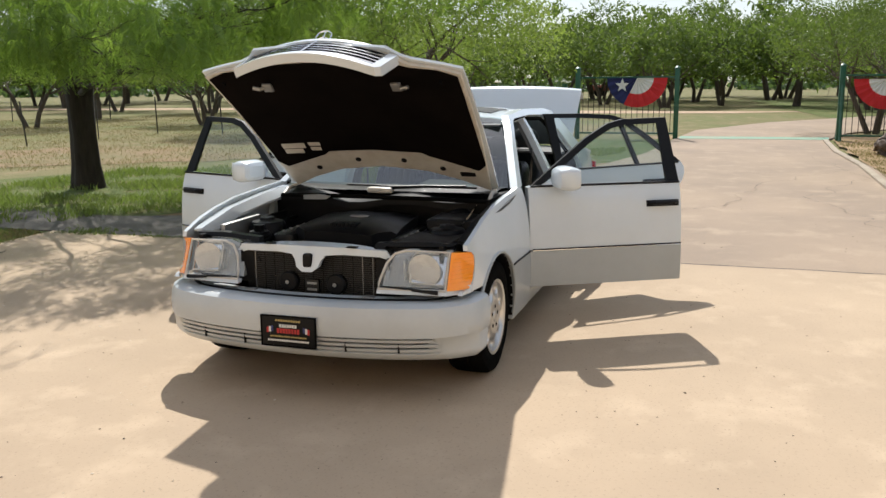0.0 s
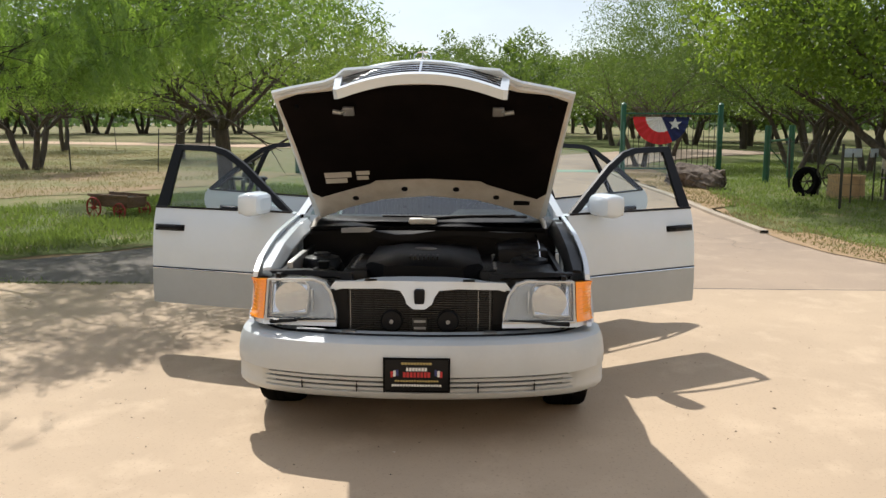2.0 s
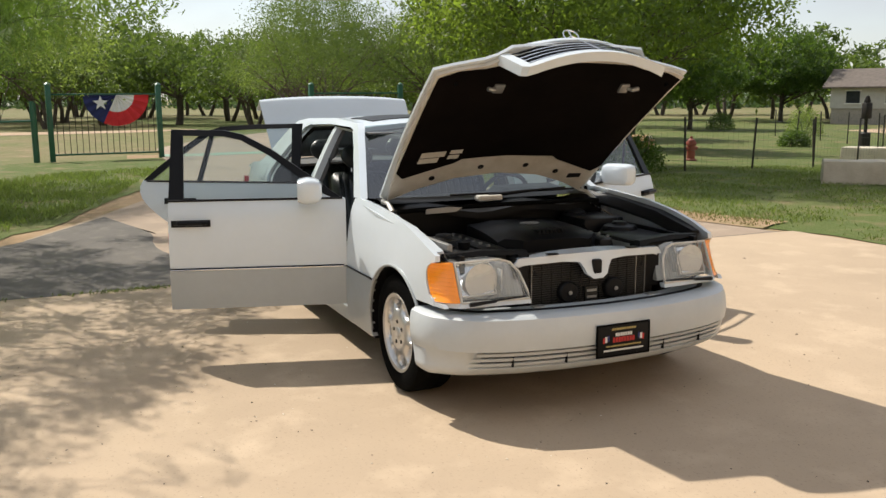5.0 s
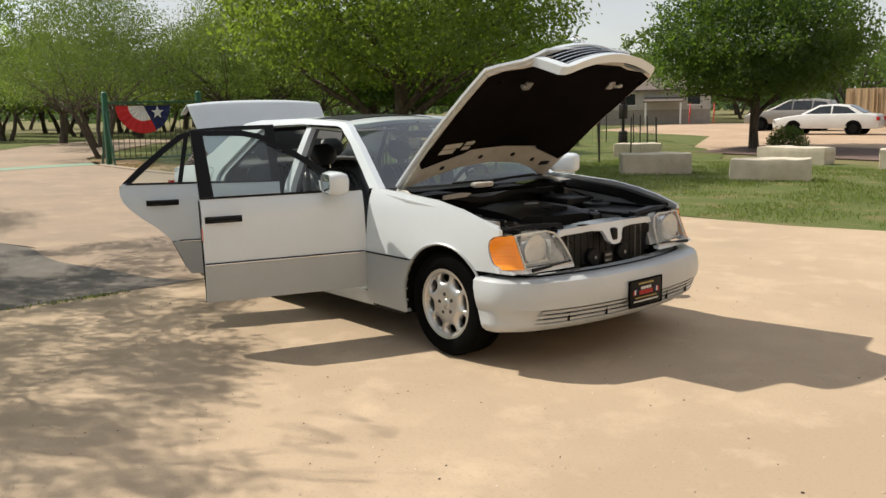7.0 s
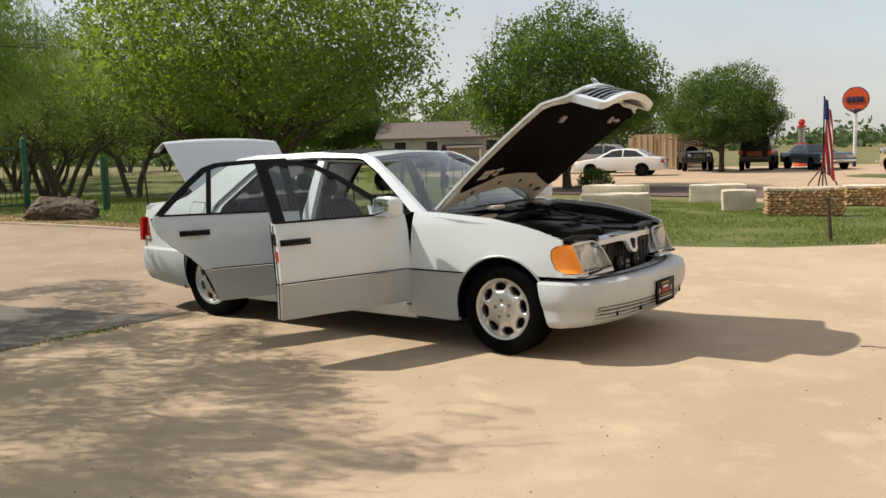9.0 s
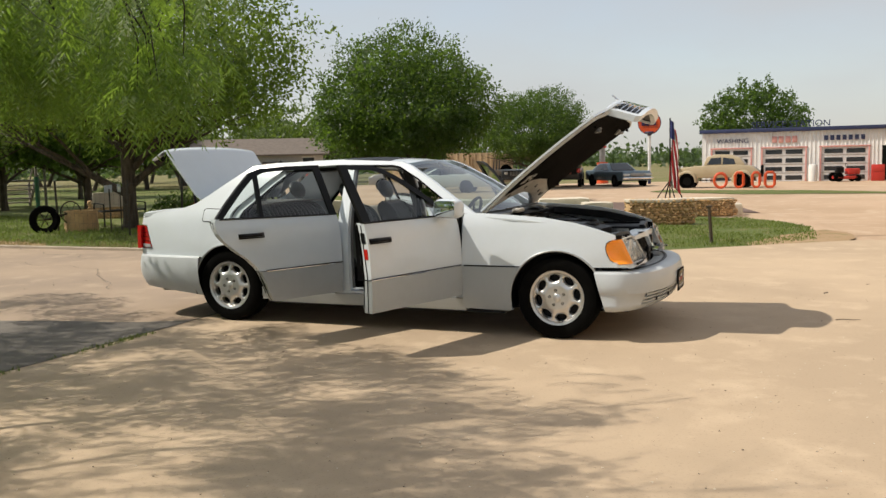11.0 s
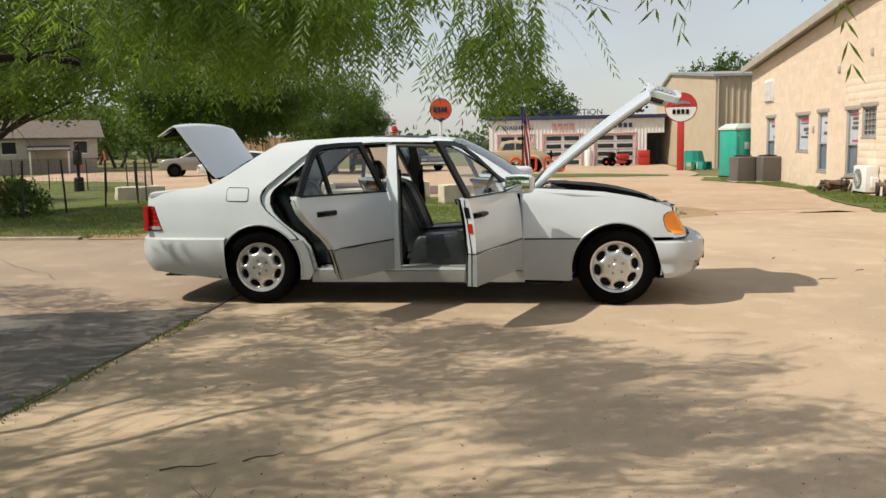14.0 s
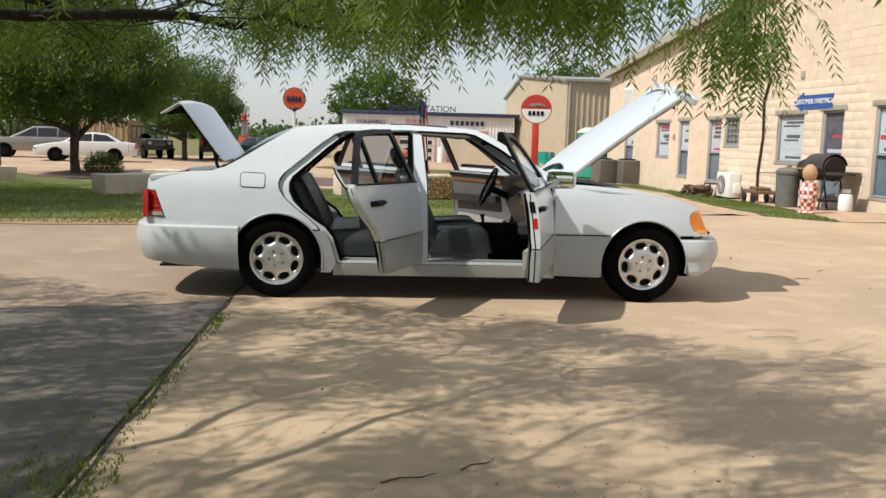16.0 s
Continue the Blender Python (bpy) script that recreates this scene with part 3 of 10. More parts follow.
for s in (-1, 1):
    bm = bmesh.new()
    tube(bm, [(-2.05, s * 0.66, 1.0), (-2.10, s * 0.66, 1.10), (-2.13, s * 0.66, 1.25)], 0.014, 8)
    part("lid_hinge", bm, BLACK, car)

# bonnet, raised
HOOD = pose(0.85, 0, 1.005, 0, -45, 0)


def hood_z(x, y):
    return -0.05 * x - 0.085 * (max(0.0, x) / 1.3) ** 2.2 - 0.05 * (abs(y) / 0.8) ** 2.0 * (0.7 + 0.3 * x / 1.3) + 0.03


hood_out = [(0.0, -0.70), (0.03, -0.745), (0.6, -0.775), (1.10, -0.795), (1.245, -0.80), (1.27, -0.70), (1.305, -0.52), (1.335, -0.46), (1.40, -0.40), (1.425, 0.0),
            (1.40, 0.40), (1.335, 0.46), (1.305, 0.52), (1.27, 0.70), (1.245, 0.80), (1.10, 0.795), (0.6, 0.775), (0.03, 0.745), (0.0, 0.70), (0.10, 0.52), (0.18, 0.30), (0.215, 0.0), (0.18, -0.30), (0.10, -0.52)]
bm = panel(hood_out, steps(0, 1.4, 14), steps(-0.8, 0.8, 16), lambda u, v, d: (u, v, hood_z(u, v) - d), 0.018)
hood = part("bonnet", bm, WHITE, car, "white bonnet raised, with dark insulation beneath", HOOD)
rim = [(0.02, -0.70), (0.6, -0.755), (1.22, -0.785), (1.25, -0.70), (1.28, -0.5), (1.36, -0.40), (1.38, 0.0), (1.36, 0.40), (1.28, 0.5), (1.25, 0.70), (1.22, 0.785), (0.6, 0.755), (0.02, 0.70), (0.115, 0.52), (0.195, 0.30), (0.23, 0.0), (0.195, -0.30), (0.115, -0.52)]
bm = panel(rim, steps(0, 1.4, 14), steps(-0.8, 0.8, 8), lambda u, v, d: (u, v, hood_z(u, v) - 0.020 - d), 0.022)
part("bonnet_frame", bm, INNER, hood, "off-white inner frame of the bonnet")
pad = [(0.25, -0.67), (0.37, -0.36), (0.405, -0.32), (0.42, 0.0), (0.405, 0.32), (0.37, 0.36), (0.25, 0.67), (0.31, 0.725), (0.7, 0.74), (1.20, 0.765), (1.245, 0.66), (1.255, 0.50), (1.285, 0.40), (1.295, 0.0),
       (1.285, -0.40), (1.255, -0.50), (1.245, -0.66), (1.20, -0.765), (0.7, -0.74), (0.31, -0.725)]
bm = panel(pad, steps(0, 1.4, 14), steps(-0.8, 0.8, 8), lambda u, v, d: (u, v, hood_z(u, v) - 0.043 - 0.006 * noise.noise((u * 4, v * 4, 2)) - d), 0.008)
part("insulation_pad", bm, LINER, hood, "brown-black bonnet insulation pad")
for x0, x1, y0, y1 in ((0.40, 0.445, -0.62, -0.49), (0.455, 0.505, -0.62, -0.46), (0.425, 0.46, -0.43, -0.36), (0.475, 0.51, -0.43, -0.35)):
    bm = panel([(x0, y0), (x1, y0), (x1, y1), (x0, y1)], [], [], lambda u, v, d: (u, v, hood_z(u, v) - 0.0535 - d), 0.003)
    part("notice_sticker", bm, INNER, hood)
# no openings are cut: black discs and a bar paint their shade on the frame
for x, y in ((0.22, -0.46), (0.305, -0.15), (0.305, 0.17), (0.235, 0.42)):
    bm = lathe(bmesh.new(), [(0.02, 0), (0.02, -0.004), (0.001, -0.0045)], 14, pose(x, y, hood_z(x, y) - 0.0425))
    part("frame_hole", bm, BLACK, hood)
bm = box(bmesh.new(), 0.17, 0.21, 0.53, 0.63, hood_z(0.19, 0.58) - 0.047, hood_z(0.19, 0.58) - 0.043)
part("frame_slot", bm, BLACK, hood)
for s in (-1, 1):
    bm = bmesh.new()
    tube(bm, [(1.14, s * 0.42, -0.2), (1.15, s * 0.44, -0.225), (1.16, s * 0.48, -0.225)], 0.012, 8)
    box(bm, 1.11, 1.17, s * 0.40 - 0.03, s * 0.40 + 0.03, -0.21, -0.195, 0.004)
    part("bonnet_latch", bm, STEEL, hood)
    bm = box(bmesh.new(), 1.17, 1.19, s * 0.66, s * 0.68, -0.225, -0.205, 0.004)
    part("rubber_stop", bm, RUBBER, hood)
    # hinge arms down to the bay
    bm = bmesh.new()
    tube(bm, [(0.0, s * 0.72, -0.03), (0.07, s * 0.725, -0.10), (0.10, s * 0.73, -0.19)], [0.018, 0.014, 0.014], 8)
    part("bonnet_hinge", bm, INNER, hood)


# radiator grille in the bonnet's nose
def grille_put(u, v, d):
    # u across, v 0 at the top edge and 1 at the lower lip
    bow = 0.085 * (abs(u) / 0.45) ** 2
    return (1.40 + 0.115 * v - bow - d * 0.9, u * (1.0 - 0.05 * v), -0.118 - 0.215 * v - 0.035 * (abs(u) / 0.45) ** 2 - d * 0.2)


gw = 0.455
for pts, nm in (([(-gw, -0.1), (gw, -0.1), (gw, 0.05), (-gw, 0.05)], "grille_surround"), ([(-gw, 0.93), (gw, 0.93), (gw - 0.02, 1.06), (gw - 0.06, 1.1), (-gw + 0.06, 1.1), (-gw + 0.02, 1.06)], "grille_surround"),
                ([(-gw, 0.05), (-gw + 0.04, 0.05), (-gw + 0.04, 0.93), (-gw, 0.93)], "grille_surround"), ([(gw - 0.04, 0.05), (gw, 0.05), (gw, 0.93), (gw - 0.04, 0.93)], "grille_surround")):
    bm = panel(pts, steps(-0.45, 0.45, 18), [0.5], lambda u, v, d: Vector(grille_put(u, v, d)) + Vector((0.02, 0, 0.0)), 0.06)
    part(nm, bm, WHITE, hood)
bm = panel([(-gw + 0.03, 0.0), (gw - 0.03, 0.0), (gw - 0.03, 0.95), (-gw + 0.03, 0.95)], steps(-0.45, 0.45, 18), [0.5], lambda u, v, d: Vector(grille_put(u, v, d)) - Vector((0.025, 0, 0)), 0.006)
part("grille_backing", bm, BLACK, hood)
for v0 in (0.15, 0.32, 0.49, 0.66, 0.83):
    bm = panel([(-gw + 0.04, v0 - 0.02), (gw - 0.04, v0 - 0.02), (gw - 0.04, v0 + 0.02), (-gw + 0.04, v0 + 0.02)], steps(-0.45, 0.45, 18), [], lambda u, v, d: Vector(grille_put(u, v, d)) + Vector((0.012, 0, 0.0)), 0.02)
    part("grille_bar", bm, CHROME, hood)
bm = panel([(-0.006, 0.05), (0.006, 0.05), (0.006, 0.93), (-0.006, 0.93)], [], [0.5], lambda u, v, d: Vector(grille_put(u, v, d)) + Vector((0.02, 0, 0.0)), 0.02)
part("grille_spine", bm, CHROME, hood)
bm = bmesh.new()
tube(bm, [(1.385, 0.045 * math.cos(a), -0.055 + 0.045 * math.sin(a)) for a in steps(0, 2 * math.pi, 20)], 0.004, 6, False)
tube(bm, [(1.385, 0, -0.115), (1.385, 0, -0.055), (1.385, 0, -0.012)], 0.0045, 6)
tube(bm, [(1.385, -0.037, -0.08), (1.385, 0, -0.055), (1.385, 0.037, -0.08)], 0.0035, 6)
part("bonnet_ornament", bm, CHROME, hood)


# bumpers swept round the corners
def sweep(plan, section):
    """Skins a section of (outward, z) along a plan line of (x, y)."""
    rows = []
    for i, (x, y) in enumerate(plan):
        x0, y0 = plan[max(i - 1, 0)]
        x1, y1 = plan[min(i + 1, len(plan) - 1)]
        d = Vector((x1 - x0, y1 - y0)).normalized()
        nx, ny = d.y, -d.x
        rows.append([(x + nx * o, y + ny * o, z + (0.0)) for o, z in section])
    return rows


def round_plan(half, n=10):
    """Mirrors half a plan line (from the centre outwards) and smooths it."""
    pts = []
    for (x0, y0), (x1, y1) in zip(half, half[1:]):
        pts += [(x0 + (x1 - x0) * k / n, y0 + (y1 - y0) * k / n) for k in range(n)]
    pts.append(half[-1])
    for _ in range(14):
        pts = [pts[0]] + [tuple((pts[i - 1][j] + 2 * pts[i][j] + pts[i + 1][j]) / 4 for j in (0, 1)) for i in range(1, len(pts) - 1)] + [pts[-1]]
    return [(x, -y) for x, y in pts[::-1]] + pts[1:]


FX = [(0.0, 2.36), (0.25, 2.35), (0.52, 2.31), (0.77, 2.232), (0.91, 2.065)]
front_plan = round_plan([(x, y) for y, x in FX] + [(1.925, 0.92)])
sec = [(-0.20, 0.552), (-0.06, 0.555), (0.0, 0.556), (0.03, 0.540), (0.045, 0.50), (0.052, 0.44), (0.05, 0.384), (0.026, 0.377), (0.026, 0.297), (0.046, 0.290), (0.040, 0.268), (0.012, 0.242), (-0.05, 0.232), (-0.12, 0.230)]


def tuck(rows):
    """Leans the bumper's lower face back and rakes its ends along the wheel arch."""
    out = []
    for r in rows:
        row = []
        for x, y, z in r:
            ahead = max(0.0, min(1.0, (x - 2.0) / 0.25))
            end = max(0.0, min(1.0, (2.10 - x) / 0.175))
            row.append((x - 0.42 * ahead * max(0.0, 0.40 - z) + end * (-0.05 + 0.30 * (0.55 - z)), y, z))
        out.append(row)
    return out


plain_sec = [(0.044 if z in (0.377, 0.297) else o, z) for o, z in sec]
bm = bmesh.new()
rows = [a if abs(p[1]) < 0.745 else b for p, a, b in zip(front_plan, sweep(front_plan, sec), sweep(front_plan, plain_sec))]
grid(bm, tuck(rows))
part("front_bumper", bm, BUMPER, car, "pale grey-white front bumper", sharp=40)
for z, reach in ((0.309, 0.785), (0.337, 0.765), (0.365, 0.745)):
    bm = bmesh.new()
    grid(bm, tuck(sweep([p for p in front_plan if abs(p[1]) < reach], [(0.02, z - 0.0105), (0.043, z - 0.009), (0.045, z + 0.008), (0.02, z + 0.0095)])))
    part("vent_slat", bm, BUMPER, car)
bm = bmesh.new()
grid(bm, tuck(sweep([p for p in front_plan if abs(p[1]) < 0.735], [(0.0275, 0.298), (0.0285, 0.337), (0.0275, 0.376)])))
part("vent_recess", bm, BLACK, car)
for y in (-0.58, -0.30, 0.30, 0.58):
    x = lerp_table(abs(y), FX)
    bm = box(bmesh.new(), x - 0.03, x + 0.019, y - 0.003, y + 0.003, 0.298, 0.377, 0.001)
    part("vent_divider", bm, BLACK, car)
bm = bmesh.new()
grid(bm, sweep(front_plan, [(-0.115, 0.556), (-0.10, 0.563), (-0.085, 0.556)]))
part("bumper_seal", bm, BLACK, car)
rear_plan = round_plan([(-2.80, 0.0), (-2.79, 0.35), (-2.755, 0.64), (-2.62, 0.86), (-2.36, 0.91), (-1.88, 0.93)])[::-1]
sec_r = [(-0.05, 0.598), (0.0, 0.60), (0.022, 0.585), (0.035, 0.52), (0.035, 0.46), (0.022, 0.40), (-0.01, 0.34), (-0.03, 0.315), (-0.10, 0.30)]
bm = bmesh.new()
rows = sweep(rear_plan, sec_r)
for r, (x, y) in zip(rows, rear_plan):
    k = max(0.0, min(1.0, (x + 2.55) / 0.6))
    for i, (px, py, pz) in enumerate(r):
        r[i] = (px, py, pz - (0.03 + 0.055 * k) * max(0.0, (0.5 - pz) / 0.2))
grid(bm, rows)
part("rear_bumper", bm, BUMPER, car, "pale grey rear bumper", sharp=40)


# lamps
def nose_x(y, z):
    return 2.20 - 0.065 * (abs(y) / 0.885) ** 2.0 - 0.46 * (z - 0.64)


for s in (-1, 1):
    put = lambda u, v, d: (nose_x(u, v) - d, s * u, v)
    lens_o = [(0.79, 0.612), (0.79, 0.802), (0.55, 0.806), (0.495, 0.79), (0.455, 0.74), (0.43, 0.655), (0.425, 0.612)]
    head = part("headlamp", panel(lens_o, steps(0.45, 0.8, 7), steps(0.62, 0.8, 4), lambda u, v, d: Vector(put(u, v, d)) - Vector((0.07, 0, 0)), 0.04), LAMPBODY, car, "clear headlamp with a silver reflector")
    part("headlamp_lens", panel(lens_o, steps(0.45, 0.8, 7), steps(0.62, 0.8, 4), put, 0.008), LAMPGLASS, head).visible_shadow = False
    edge = [(a, b) for a, b in lens_o] + [lens_o[0]]
    bm = bmesh.new()
    tube(bm, [Vector(put(u, v, 0.004)) for u, v in edge], 0.007, 6, False)
    part("lamp_rim", bm, INNER, head)
    for cy, r in ((0.66, 0.086),):
        bm = lathe(bmesh.new(), [(0.012, -0.075), (r * 0.5, -0.058), (r * 0.85, -0.025), (r, 0.0), (r * 1.06, 0.002)], 24, pose(nose_x(cy, 0.705) - 0.022, s * cy, 0.705, 0, 90, 0))
        part("reflector_bowl", bm, REFLECTOR, head)
        frame_pts = [(0.585, 0.64), (0.77, 0.632), (0.775, 0.785), (0.60, 0.79), (0.582, 0.77)]
        part("reflector_plate", panel(frame_pts, steps(0.6, 0.75, 4), [0.7], lambda u, v, d: Vector(put(u, v, d)) - Vector((0.050, 0, 0)), 0.006), CHROME, head, "bright rectangular lamp reflector")
        bm = bmesh.new()
        tube(bm, [Vector(put(u, v, 0.0)) - Vector((0.040, 0, 0)) for u, v in frame_pts + frame_pts[:1]], 0.005, 6, False)
        part("reflector_edge", bm, INNER, head)
        for uu in steps(0.46, 0.57, 6):
            part("lens_flute", tube(bmesh.new(), [Vector(put(uu, 0.63 if uu > 0.45 else 0.66, 0.009)), Vector(put(uu, 0.74, 0.009)), Vector(put(uu, 0.78 if uu > 0.5 else 0.72, 0.009))], 0.0022, 4), LAMPBODY, head)
        bm = lathe(bmesh.new(), [(0.001, -0.055), (0.018, -0.05), (0.026, -0.03), (0.024, -0.012), (0.010, -0.004), (0.001, -0.002)], 14, pose(nose_x(cy, 0.705) - 0.022, s * cy, 0.705, 0, 90, 0))
        part("bulb", bm, CHROME, head)
        part("lamp_divider", box(bmesh.new(), nose_x(0.56, 0.7) - 0.06, nose_x(0.56, 0.7) - 0.012, s * 0.555 - 0.003, s * 0.555 + 0.003, 0.65, 0.76, 0.001), REFLECTOR, head)
    amb_o = [(0.0, 0.614), (0.0, 0.803), (1.0, 0.803), (1.0, 0.614)]

    def amb_put(u, v, d):
        x0, x1 = nose_x(0.80, v), lerp_table(v, [(0.614, 2.065), (0.645, 1.998), (0.70, 1.970), (0.742, 1.962), (0.775, 1.972), (0.803, 2.02)])
        f = max(0.0, min(1.0, u))
        return (x0 + (x1 - x0) * f - d * (1 - f), s * (0.80 + 0.094 * f ** 0.55 - d * f), v)
    amb = part("indicator", panel(amb_o, steps(0.0, 1.0, 10), steps(0.625, 0.795, 9), amb_put, 0.03), AMBER, car, "amber indicator lens")
    bm = bmesh.new()
    for v in steps(0.65, 0.79, 7):
        tube(bm, [Vector(amb_put(u, v, -0.001)) for u in steps(0.03, 0.96, 8)], 0.0022, 4)
    part("lens_rib", bm, AMBER, amb)
    # strip under the lamps, black gaps, lamp wiper
    bm = panel([(0.42, 0.588), (0.90, 0.588), (0.90, 0.628), (0.80, 0.628), (0.79, 0.608), (0.42, 0.608)], steps(0.45, 0.85, 8), [], lambda u, v, d: (nose_x(min(u, 0.80), v) - 0.004 - 1.1 * max(0, u - 0.80) - d, s * u, v), 0.04)
    part("lamp_apron", bm, WHITE, car)
    bm = bmesh.new()
    y0 = 0.66
    tube(bm, [(nose_x(0.74, 0.6) + 0.012, s * 0.76, 0.607), (nose_x(0.62, 0.61) + 0.022, s * 0.62, 0.618)], [0.012, 0.007], 6)
    tube(bm, [(nose_x(0.70, 0.61) + 0.02, s * 0.70, 0.616), (nose_x(0.46, 0.62) + 0.016, s * 0.455, 0.628)], 0.005, 6)
    part("lamp_wiper", bm, BLACK, car)
    # black valance beside and above the lamp
    bm = panel([(0.33, 0.70), (0.42, 0.815), (0.78, 0.822), (0.80, 0.835), (0.60, 0.845), (0.36, 0.83)], steps(0.4, 0.75, 7), [], lambda u, v, d: (nose_x(u, v) - 0.055 - d, s * u, v), 0.05)
    part("lamp_valance", bm, BLACK, car)
    # tail lamps wrap the corner
    tail_o = [(-2.497, 0.668), (-2.582, 0.874), (-2.655, 0.884), (-2.668, 0.80), (-2.672, 0.668)]

    def tail_put(u, v, d):
        k = max(0.0, (-2.49 - u) / 0.18)
        return (u - 0.01 * k, s * (half_width(-2.49, v) - 0.075 * k ** 2.2 - d), v)
    tl = part("tail_lamp", panel(tail_o, steps(-2.66, -2.5, 7), steps(0.68, 0.88, 10), lambda u, v, d: Vector(tail_put(u, v, d)) + Vector((0, s * (0.004 + 0.004 * math.cos((v - 0.668) * 150)), 0)), 0.05), REDLENS, car, "ribbed red tail lamp")
    bm = panel([(-2.50, 0.672), (-2.515, 0.702), (-2.668, 0.702), (-2.67, 0.672)], steps(-2.62, -2.5, 6), [], lambda u, v, d: Vector(tail_put(u, v, d)) + Vector((0, s * 0.010, 0)), 0.006)
    part("reverse_lens", bm, CLAD, tl)
    # raised strips in darker red: the grooves' shade is put into the colour
    for v0 in (0.735, 0.772, 0.809, 0.846):
        u0 = -2.503 - 0.41 * (v0 - 0.668)
        bm = panel([(u0, v0 - 0.004), (u0, v0 + 0.004), (-2.668, v0 + 0.004), (-2.668, v0 - 0.004)], steps(-2.66, -2.5, 7), [], lambda u, v, d: Vector(tail_put(u, v, d)) + Vector((0, s * 0.0105, 0)), 0.005)
        part("lens_groove", bm, DEEPRED, tl)
    bm = panel([(0.50, 0.66), (0.86, 0.66), (0.85, 0.88), (0.50, 0.88)], steps(0.5, 0.8, 5), steps(0.68, 0.88, 8), lambda u, v, d: (-2.675 - 0.004 * math.cos((v - 0.66) * 150) + 0.05 * max(0, u - 0.72) + d, s * u, v), 0.04)
    part("tail_lens", bm, REDLENS, tl)

# plate on the front bumper: plain bars stand for its writing
plate = part("front_plate", box(bmesh.new(), 2.413, 2.419, -0.155, 0.155, 0.322, 0.478, 0.003), BLACK, car, "black dealer plate with red, white and gold print")
PLATE_RED = material("plate_red", (0.47, 0.02, 0.02), 0.47, 0, (0.35, 0.015, 0.015), 30, 200, 0)
PLATE_GOLD = material("plate_gold", (0.42, 0.34, 0.12), 0.47, 0, (0.35, 0.25, 0.08), 30, 200, 0)
PLATE_BLUE = material("plate_blue", (0.02, 0.03, 0.15), 0.5, 0, (0.02, 0.025, 0.11), 30, 200, 0)
PLATE_WHITE = material("plate_white", (0.7, 0.7, 0.68), 0.47, 0, (0.6, 0.6, 0.58), 30, 200, 0)
for zc, hh, half, count, mm in ((0.459, 0.011, 0.075, 10, PLATE_GOLD), (0.430, 0.017, 0.052, 7, PLATE_WHITE), (0.403, 0.026, 0.068, 8, PLATE_RED), (0.372, 0.008, 0.108, 16, PLATE_GOLD), (0.350, 0.010, 0.122, 18, PLATE_WHITE)):
    step = 2 * half / count
    for k in range(count):
        part("printed_bar", box(bmesh.new(), 2.419, 2.4205, -half + step * (k + 0.12), -half + step * (k + 0.88), zc - hh / 2, zc + hh / 2), mm, plate)
for sgn in (-1, 1):
    for k, mm in enumerate((PLATE_BLUE, PLATE_WHITE, PLATE_RED)):
        y0 = sgn * (0.088 + 0.013 * k)
        part("printed_flag", box(bmesh.new(), 2.419, 2.4205, min(y0, y0 + sgn * 0.012), max(y0, y0 + sgn * 0.012), 0.398 - 0.004 * k, 0.428 - 0.004 * k), mm, plate)
bm = bmesh.new()
box(bm, 2.41, 2.421, -0.163, 0.163, 0.314, 0.322, 0.002)
box(bm, 2.41, 2.421, -0.163, 0.163, 0.478, 0.486, 0.002)
box(bm, 2.41, 2.421, -0.163, -0.155, 0.322, 0.478, 0.002)
box(bm, 2.41, 2.421, 0.155, 0.163, 0.322, 0.478, 0.002)
part("plate_frame", bm, RUBBER, plate)


